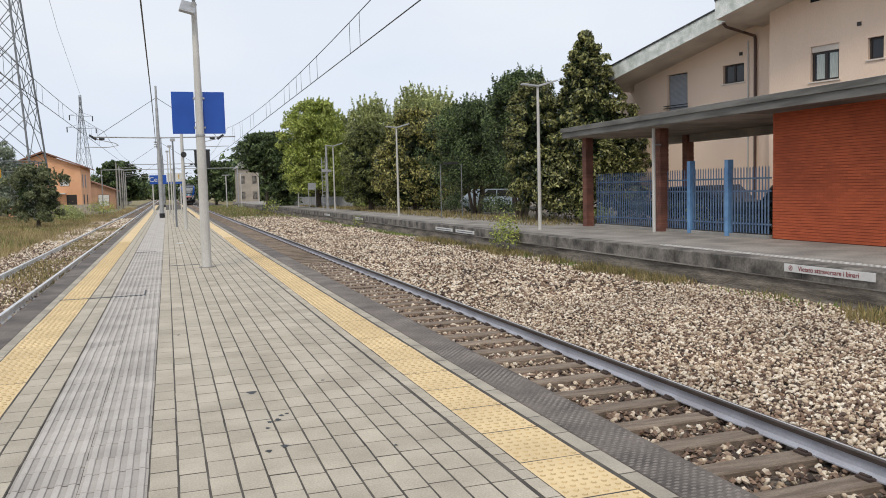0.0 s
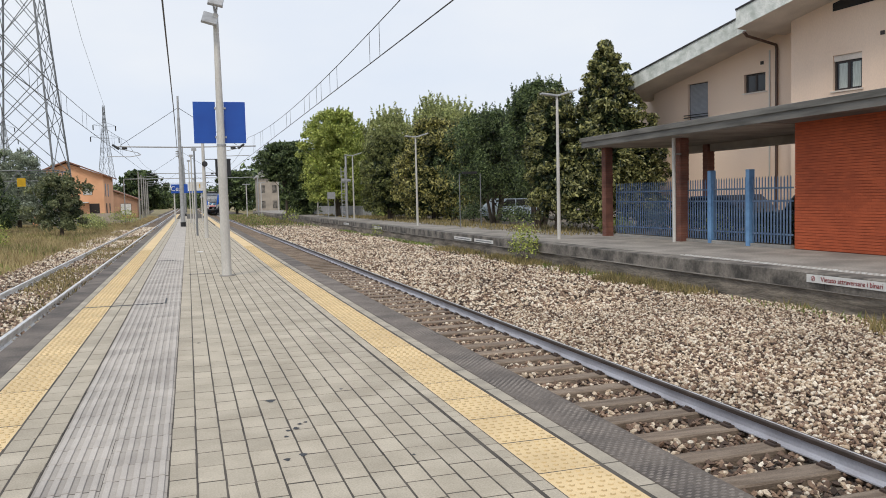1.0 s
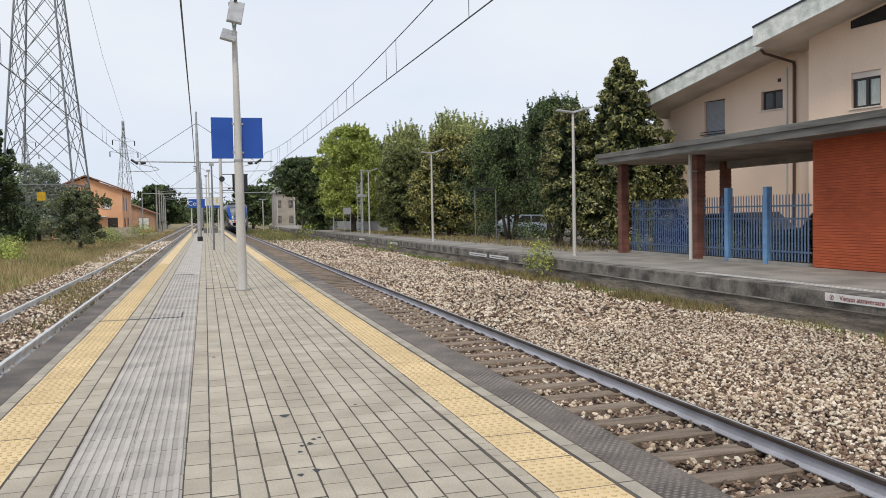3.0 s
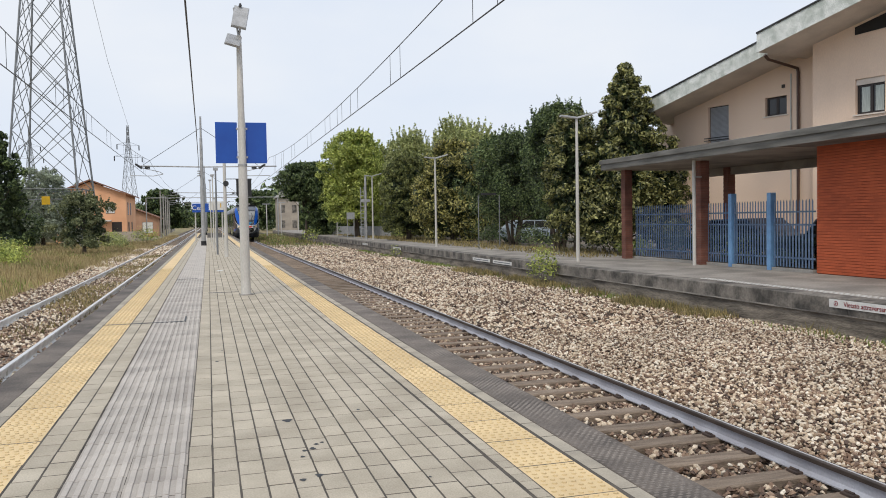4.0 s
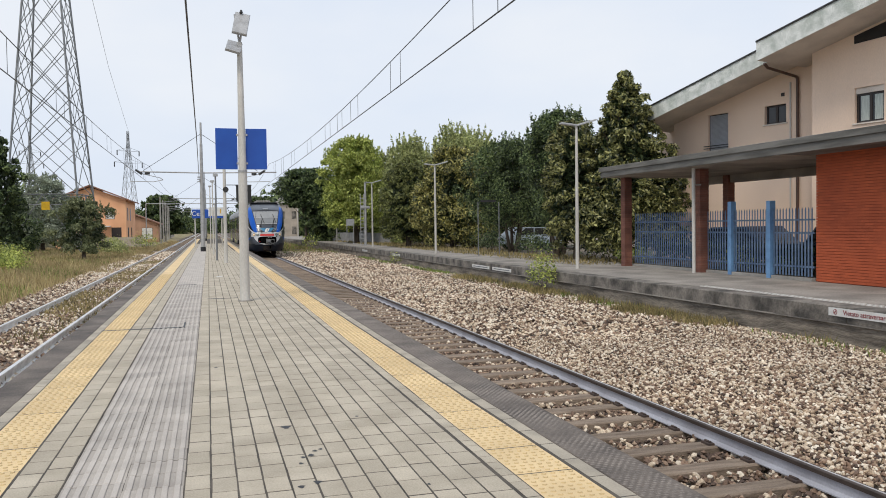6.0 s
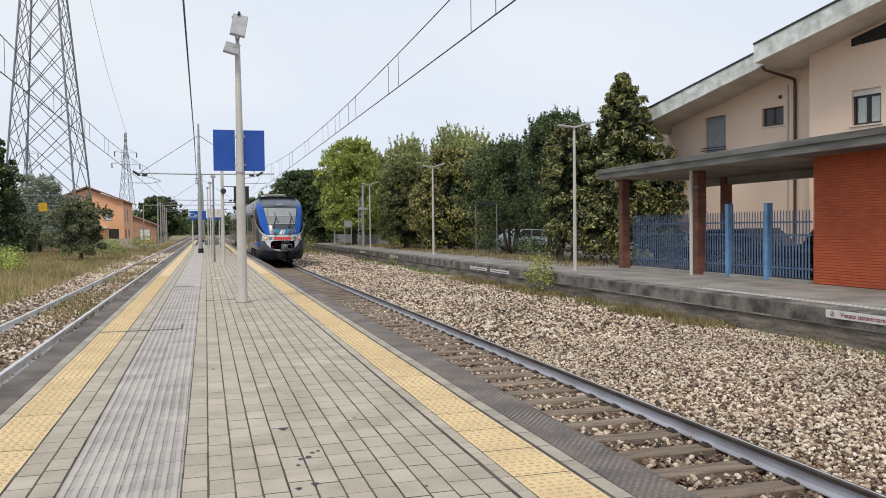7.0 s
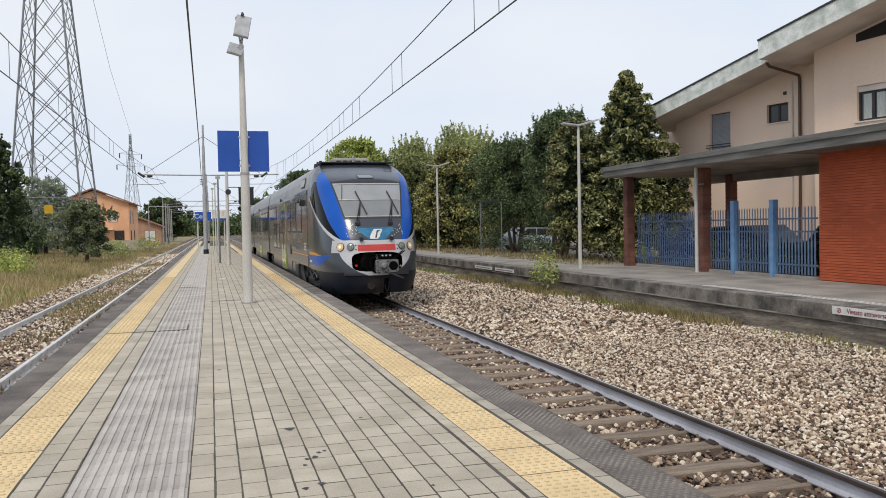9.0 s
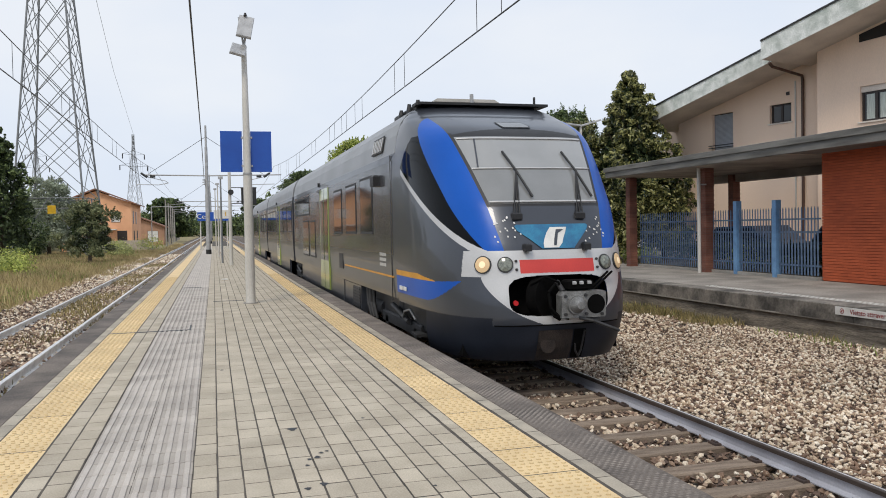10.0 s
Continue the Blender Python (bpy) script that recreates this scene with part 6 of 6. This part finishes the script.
def car(k, y0, y1, doors, windows):
    """A car's straight body with roof fairing, dark band, windows, doors, bogie and skirts on both sides."""
    body = part("car_body", section(y0, y1, lambda z: 0.9 < z < 3.45), TR_GREY, train, "metallic grey car body")
    part("roof_fairing", section(y0 + 0.02, y1 - 0.02, lambda z: z > 3.35), TR_ROOF, body, "lighter grey rounded roof")
    for sx in (-1, 1):
        side = lambda a, b, z0, z1, d0, d1: Geo().box(min(sx * (1.475 + d0), sx * (1.475 + d1)), max(sx * (1.475 + d0), sx * (1.475 + d1)), a, b, z0, z1)
        lo, hi = (y0 + 0.25 if k else 3.4), y1 - 0.25
        part("window_band", side(lo, hi, 1.72, 3.28, -0.01, 0.004), TR_DARKBAND, body, "dark grey window band")
        if k == 0:
            part("orange_line", side(lo, 8.6, 1.335, 1.365, -0.01, 0.005), TR_ORANGE, body)
        for a, b, z0, z1 in windows:
            wn_ = part("window", side(a, b, z0, z1, -0.01, 0.012), BLACK, body)
            part("pane", side(a + 0.05, b - 0.05, z0 + 0.05, z1 - 0.05, 0.0, 0.016), GLASS_DARK, wn_, "dark tinted pane")
        for a, b in doors:
            d = part("door", side(a, b, 0.60, 3.25, -0.02, 0.02), TR_LIME, body, "lime-green sliding door")
            for c0, c1 in ((a + 0.12, (a + b) / 2 - 0.1), ((a + b) / 2 + 0.1, b - 0.12)):
                part("door_pane", side(c0, c1, 1.35, 2.95, 0.0, 0.026), GLASS_DARK, d)
            part("door_seam", side((a + b) / 2 - 0.012, (a + b) / 2 + 0.012, 0.62, 3.23, 0.0, 0.024), BLACK, d)
            part("door_light", side(b + 0.2, b + 0.32, 3.35, 3.46, -0.05, 0.03), BLACK, body)
    return body


car(0, JOIN, 20.4, [(11.1, 12.75)], [(5.1, 6.4, 2.06, 3.16), (6.9, 8.25, 2.06, 3.12), (8.85, 10.1, 2.06, 3.10), (14.0, 15.2, 1.34, 2.44), (15.6, 17.3, 1.34, 2.46), (15.4, 19.8, 2.62, 3.2)])
car(1, 21.0, 35.6, [(27.2, 28.6)], [(21.3, 23.0, 2.08, 3.1), (23.4, 25.0, 2.08, 3.1), (25.3, 26.8, 2.08, 3.1), (29.2, 30.9, 2.08, 3.1), (31.2, 33.0, 2.08, 3.1), (33.3, 35.0, 2.08, 3.1)])
car(2, 36.2, 53.5, [(44.0, 45.4)], [(37.0, 38.8, 2.08, 3.1), (39.2, 41.0, 2.08, 3.1), (41.4, 43.2, 2.08, 3.1), (46.2, 48.0, 2.08, 3.1), (48.4, 50.2, 2.08, 3.1)])
for y in (20.4, 35.6):
    part("gangway", section(y - 0.01, y + 0.61, lambda z: z > 0.9).moved(Matrix.Diagonal((0.92, 1, 0.97, 1))), BLACK, train, "black bellows between the cars")


def side_skirt(y0, y1):
    for sx in (-1, 1):
        x0, x1 = sorted((sx * 1.38, sx * 1.455))
        part("side_skirt", Geo().box(x0, x1, y0, y1, 0.38, 1.0), TR_GREY, train)


side_skirt(8.9, 18.0), side_skirt(22.8, 33.6), side_skirt(38.6, 51)
part("underframe", Geo().box(-1.2, 1.2, 1.8, 53, 0.55, 0.98), BLACK, train, "black underframe")
part("end_wall", Geo().box(-1.4, 1.4, 53.5, 53.6, 0.9, 3.9), TR_GREY, train)


def bogie(y):
    b = part("bogie", Geo().box(-1.25, 1.25, y - 1.5, y + 1.5, 0.42, 0.62, 0.03), DARK_METAL, train, "black sprung bogie")
    for dy in (-1.1, 1.1):
        for sx in (-1, 1):
            w = part("wheel", Geo().tube((sx * 0.68, y + dy, 0.42), (sx * 0.82, y + dy, 0.42), 0.42, 0.42, 24), RUST, b)
            part("axle_box", Geo().tube((sx * 0.9, y + dy, 0.44), (sx * 1.25, y + dy, 0.44), 0.13, 0.11, 12), DARK_METAL, b)
    for sx in (-1, 1):
        part("spring", Geo().tube((sx * 1.1, y, 0.6), (sx * 1.1, y, 0.95), 0.16, n=12), BLACK, b)
        part("damper", Geo().tube((sx * 1.3, y - 0.9, 0.62), (sx * 1.3, y + 0.3, 0.80), 0.05, n=8), DARK_METAL, b)
        part("step", Geo().box(min(sx * 1.25, sx * 1.42), max(sx * 1.25, sx * 1.42), y - 1.9, y - 1.5, 0.50, 0.54), DARK_METAL, b)


for y in (4.0, 20.7, 35.9, 50.6):
    bogie(y)
# gear slung between the leading bogie and the first skirt
for sx in (-1, 1):
    sd = lambda a, b, z0, z1, d0, d1, bv=0.02: Geo().box(min(sx * d0, sx * d1), max(sx * d0, sx * d1), a, b, z0, z1, bv)
    eq = part("equipment_box", sd(6.75, 8.85, 0.42, 1.0, 1.30, 1.44), TR_GREY, train, "grey equipment locker below the floor")
    part("locker_grille", sd(6.85, 7.7, 0.50, 0.94, 1.44, 1.452, 0.0), BLACK, eq, "black grille")
    for k in range(7):
        part("grille_bar", sd(6.87, 7.68, 0.53 + 0.06 * k, 0.545 + 0.06 * k, 1.45, 1.458, 0.0), DARK_METAL, eq)
    part("air_tank", Geo().tube((sx * 1.1, 5.55, 0.62), (sx * 1.1, 6.6, 0.62), 0.17, n=16), DARK_METAL, train, "dark air tank")
    for yy, r in ((5.75, 0.035), (6.05, 0.05), (6.35, 0.04)):
        part("sand_pipe", Geo().path([(sx * 1.36, yy, 1.0), (sx * 1.36, yy, 0.7), (sx * 1.33, yy - 0.12, 0.42)], r, 8), DARK_METAL, train, "dark pipe")
    part("brake_hose", Geo().path([(sx * 1.33, 2.5, 0.72), (sx * 1.36, 2.75, 0.86), (sx * 1.37, 3.1, 0.80), (sx * 1.33, 3.4, 0.66)], 0.022, 8), COUPLER, train, "grey hose")
    part("lifeguard", sd(2.25, 2.36, 0.12, 0.55, 0.7, 0.82), DARK_METAL, train)
    # weathered intake in the fairing and the cover strip behind the cab
    vt = part("roof_intake", Geo().box(-0.012, 0.0, 0, 0.95, 0.0, 0.30).moved(Matrix.Translation((sx * 1.462, 4.2, 3.50)) @ Matrix.Rotation(sx * -0.22, 4, "Y")), DARK_METAL, train, "weathered dark intake")
    for k in range(6):
        part("intake_fin", Geo().box(-0.02, 0.02, 0.08 + 0.15 * k, 0.13 + 0.15 * k, 0.03, 0.27).moved(Matrix.Translation((sx * 1.466, 4.2, 3.50)) @ Matrix.Rotation(sx * -0.22, 4, "Y")), TR_SILVER, vt)
# roof gear over the cab
rg = part("roof_gear", Geo().box(-1.05, 1.05, 3.3, 5.0, 4.1, 4.24, 0.03), BLACK, train, "dark roof tray with gear")
part("roof_unit", Geo().box(-0.62, 0.55, 3.7, 6.2, 4.2, 4.40, 0.06), CONCRETE, rg, "weathered grey roof unit")
for k in range(5):
    part("roof_slot", Geo().box(-0.5 + 0.21 * k, -0.36 + 0.21 * k, 3.69, 3.72, 4.26, 4.31), DARK_METAL, rg)
part("roof_pipe", Geo().tube((0.02, 3.62, 4.2), (0.02, 3.62, 4.46), 0.035, n=8), GALVA, rg)
for k in range(9):
    part("roof_insulator", Geo().tube((-1.1 + 0.05 * (k % 3), 3.0 + 0.2 * k, 4.16), (-1.1 + 0.05 * (k % 3), 3.0 + 0.2 * k, 4.24 + 0.02 * (k % 2)), 0.05, 0.03, 8), BLACK, rg)
part("aerial", Geo().tube((0.95, 3.05, 4.1), (0.95, 3.05, 4.34), 0.02, n=6), BLACK, rg)
part("spoiler", Geo().box(-1.12, 1.16, 2.95, 3.35, 4.17, 4.21), BLACK, rg)
for y in (13, 24, 30, 40, 47):
    part("roof_unit", Geo().box(-0.8, 0.8, y, y + 3.2, 4.15, 4.26, 0.05), TR_ROOF, train, "grey roof unit")
for sx in (-1, 1):
    mx = sx * 1.53
    part("mirror", Geo().box(mx - 0.06, mx + 0.06, 4.45, 4.75, 2.92, 3.12, 0.03), BLACK, train, "small black outside camera")
    x0, x1 = sorted((sx * 1.47, sx * 1.483))
    part("grille", (lambda q: [q.box(x0, x1, 4.0 + 0.14 * c, 4.1 + 0.14 * c, 1.5 + 0.09 * r, 1.555 + 0.09 * r) for c in range(4) for r in range(3)] and q)(Geo()), TR_SILVER, train, "pale vent slots")
    part("panel_seam", Geo().box(x0, x1 + 0.001, JOIN + 0.3, JOIN + 0.324, 0.95, 3.38), DARK_METAL, train)
    part("handle_recess", Geo().box(x0, x1, 8.85, 9.4, 1.25, 1.6), BLACK, train)
    part("coach_number", Geo().box(x0, x1, 2.75, 2.95, 1.18, 1.24).box(x0, x1, 2.5, 2.68, 1.18, 1.24), WHITE, train)


# ---- the paving, piece by piece ----
def row_of(parent, name, me, material, places, near):
    """Pieces nearer than `near` along the platform are objects; the rest is joined."""
    base = [tuple(v.co) for v in me.vertices]
    faces = [tuple(p.vertices) for p in me.polygons]
    far = Geo()
    for x, y, z in places:
        if y < near and y > 2.0:
            part(name, me, material, parent, m=pose(x + float(rng.uniform(-0.0012, 0.0012)), y + float(rng.uniform(-0.003, 0.003)), z, 0, 0, float(rng.uniform(-0.5, 0.5))))
        else:
            far.add([(a + x, b + y, c + z) for a, b, c in base], faces)
    if far.v:
        fm = far.mesh("more_" + name)
        fm.materials.append(PAVER_FAR if material is PAVER else material)
        tagged(part("more_" + name + "s", fm, material, parent), kind="stuff")


END = 90
PW, PD = 0.1597, 0.289
me = piece(PW - 0.0125, PD - 0.014)
spots = []
for c in range(12):
    x = -0.169 + c * PW
    off = float(rng.uniform(0, PD))
    for y in np.arange(-5.6 - off, END, PD):
        spots.append((x, y, float(rng.uniform(0, 0.0022))))
for c in range(2):
    x = -1.224 + c * PW
    off = float(rng.uniform(0, PD))
    for y in np.arange(-5.6 - off, END, PD):
        spots.append((x, y, float(rng.uniform(0, 0.0022))))
row_of(pf, "paver", me, PAVER, spots, 8.2)
row_of(pf, "edge_paver", piece(0.086, 0.136), PAVER, [(1.762, y, float(rng.uniform(0.0, 0.0022))) for y in np.arange(-5.6, 60, 0.1445)], 8.2)

# kerbs on both sides
kb = piece(0.118, 0.395, 0.05, 0.006, KERB)
row_of(pf, "kerb", kb, KERB, [(2.277, y, 0) for y in np.arange(-5.8, PLAT_END, 0.4)] + [(-1.762, y, 0) for y in np.arange(-5.7, PLAT_END, 0.4)], 30)


# yellow warning tiles with rows of studs
def tile(w, d, studs):
    t = Geo().box(0, w, 0, d, -0.03, 0, 0.0015)
    if studs:
        nx, ny = 6, 9
        for i in range(nx):
            for j in range(ny):
                x, y = (i + 0.5 + (0.0 if j % 2 else 0.25)) * w / (nx + 0.3), (j + 0.5) * d / ny
                t.tube((x, y, -0.001), (x, y, 0.007), 0.019, 0.012, 6)
    return t


yt = fixed(tile(0.395, 0.592, True).mesh("yellow_tile"))
yt.materials.append(YELLOW)
yt.materials.append(STUD_SHADE_DIRT)
# Stud sides browner than the tile: their shading, with grime, put into the colour.
for p in yt.polygons:
    p.material_index = int(0.05 < abs(p.normal.z) < 0.95 and p.center.z > -0.001 and p.center.x % 0.39 > 0.005)
yp = fixed(tile(0.395, 0.592, False).mesh("yellow_tile"))
yp.materials.append(YELLOW)
ry = np.arange(4.79 - 0.605 * 17, END, 0.605)
row_of(pf, "yellow_tile", yt, YELLOW, [(1.858, y, 0) for y in ry if y < 30] + [(-1.636, y, 0) for y in np.arange(13.8 - 0.605 * 32, 30, 0.605)], 30)
row_of(pf, "far_yellow_tile", yp, YELLOW, [(1.858, y, 0) for y in np.arange(ry[ry >= 30][0], END, 0.605)] + [(-1.636, y, 0) for y in np.arange(30.2, END, 0.605)], 0)
part("far_yellow_line", Geo().box(1.858, 2.253, END, PLAT_END, -0.012, 0.0).box(-1.636, -1.241, END, PLAT_END, -0.012, 0.0), YELLOW, pf)
part("far_paving", Geo().box(-1.22, 1.85, END, PLAT_END, -0.012, -0.001), PAVER_FAR, pf)

# grey guiding tiles with long ribs
gt = Geo().box(0, 0.362, 0, 0.286, -0.03, -0.005, 0.001)
for k in range(5):
    x = 0.018 + k * 0.0725
    gt.box(x, x + 0.036, 0.0, 0.286, -0.005, 0.004, 0.003)
gm = fixed(gt.mesh("guide_tile"))
gm.materials.append(TACTILE)
gm.materials.append(GROOVE)
for p in gm.polygons:
    p.material_index = int(p.center.z < 0.002)
row_of(pf, "guide_tile", gm, TACTILE, [(x, y + o, 0) for x, o in ((-0.905, 0.0), (-0.54, 0.13)) for y in np.arange(1.0 - 0.296 * 22, 60, 0.296)], 24)
part("far_guide_line", Geo().box(-0.905, -0.185, 60.2, END, -0.012, -0.002), TACTILE, pf)
# dark expansion joints and stains
part("expansion_joint", Geo().box(-1.66, -0.40, 13.72, 13.80, 0.0, 0.005).box(-0.425, -0.40, 13.8, 14.5, 0.0, 0.005), BLACK, pf, "dark sealed joint across the paving")
part("expansion_joint", Geo().box(-0.05, 0.62, 19.05, 19.15, 0.0, 0.005), BLACK, pf)
part("expansion_joint", Geo().box(-0.9, -0.35, 24.1, 24.25, 0.0, 0.005), BLACK, pf)
for k, (x, y, r) in enumerate(((0.565, 6.52, 0.05), (0.60, 5.62, 0.025), (0.57, 5.48, 0.022), (0.66, 5.66, 0.03), (0.70, 5.76, 0.024), (0.745, 5.79, 0.02), (0.52, 4.98, 0.028), (0.625, 5.04, 0.034), (1.17, 6.7, 0.022), (0.05, 9.6, 0.03), (0.12, 10.4, 0.02), (1.28, 4.78, 0.016))):
    sp = Geo().add([(x + 0.7 * r * (1 + 0.4 * math.sin(3 * a + k)) * math.cos(a), y + r * math.sin(a), 0.0022) for a in np.linspace(0, 6.28, 14)[:-1]], [tuple(range(13))])
    part("stain", sp, BLACK, pf, "dark oily stain")


# ---- what moves ----
def motions():
    start = [(0, 177.65), (0.5, 166.36), (1, 155.41), (1.5, 144.79), (2, 134.50), (2.5, 124.53), (3, 114.87), (3.5, 105.53), (4, 96.50), (4.5, 87.76), (5, 79.32), (5.5, 71.16), (6, 63.29), (6.5, 55.69), (7, 48.37), (7.5, 41.30), (8, 34.50), (8.5, 27.95), (9, 21.65), (9.5, 15.59), (10, 9.76)]
    walk(train, [(t, pose(TRACK_X, y, RAIL_Z)) for t, y in start])


motions()
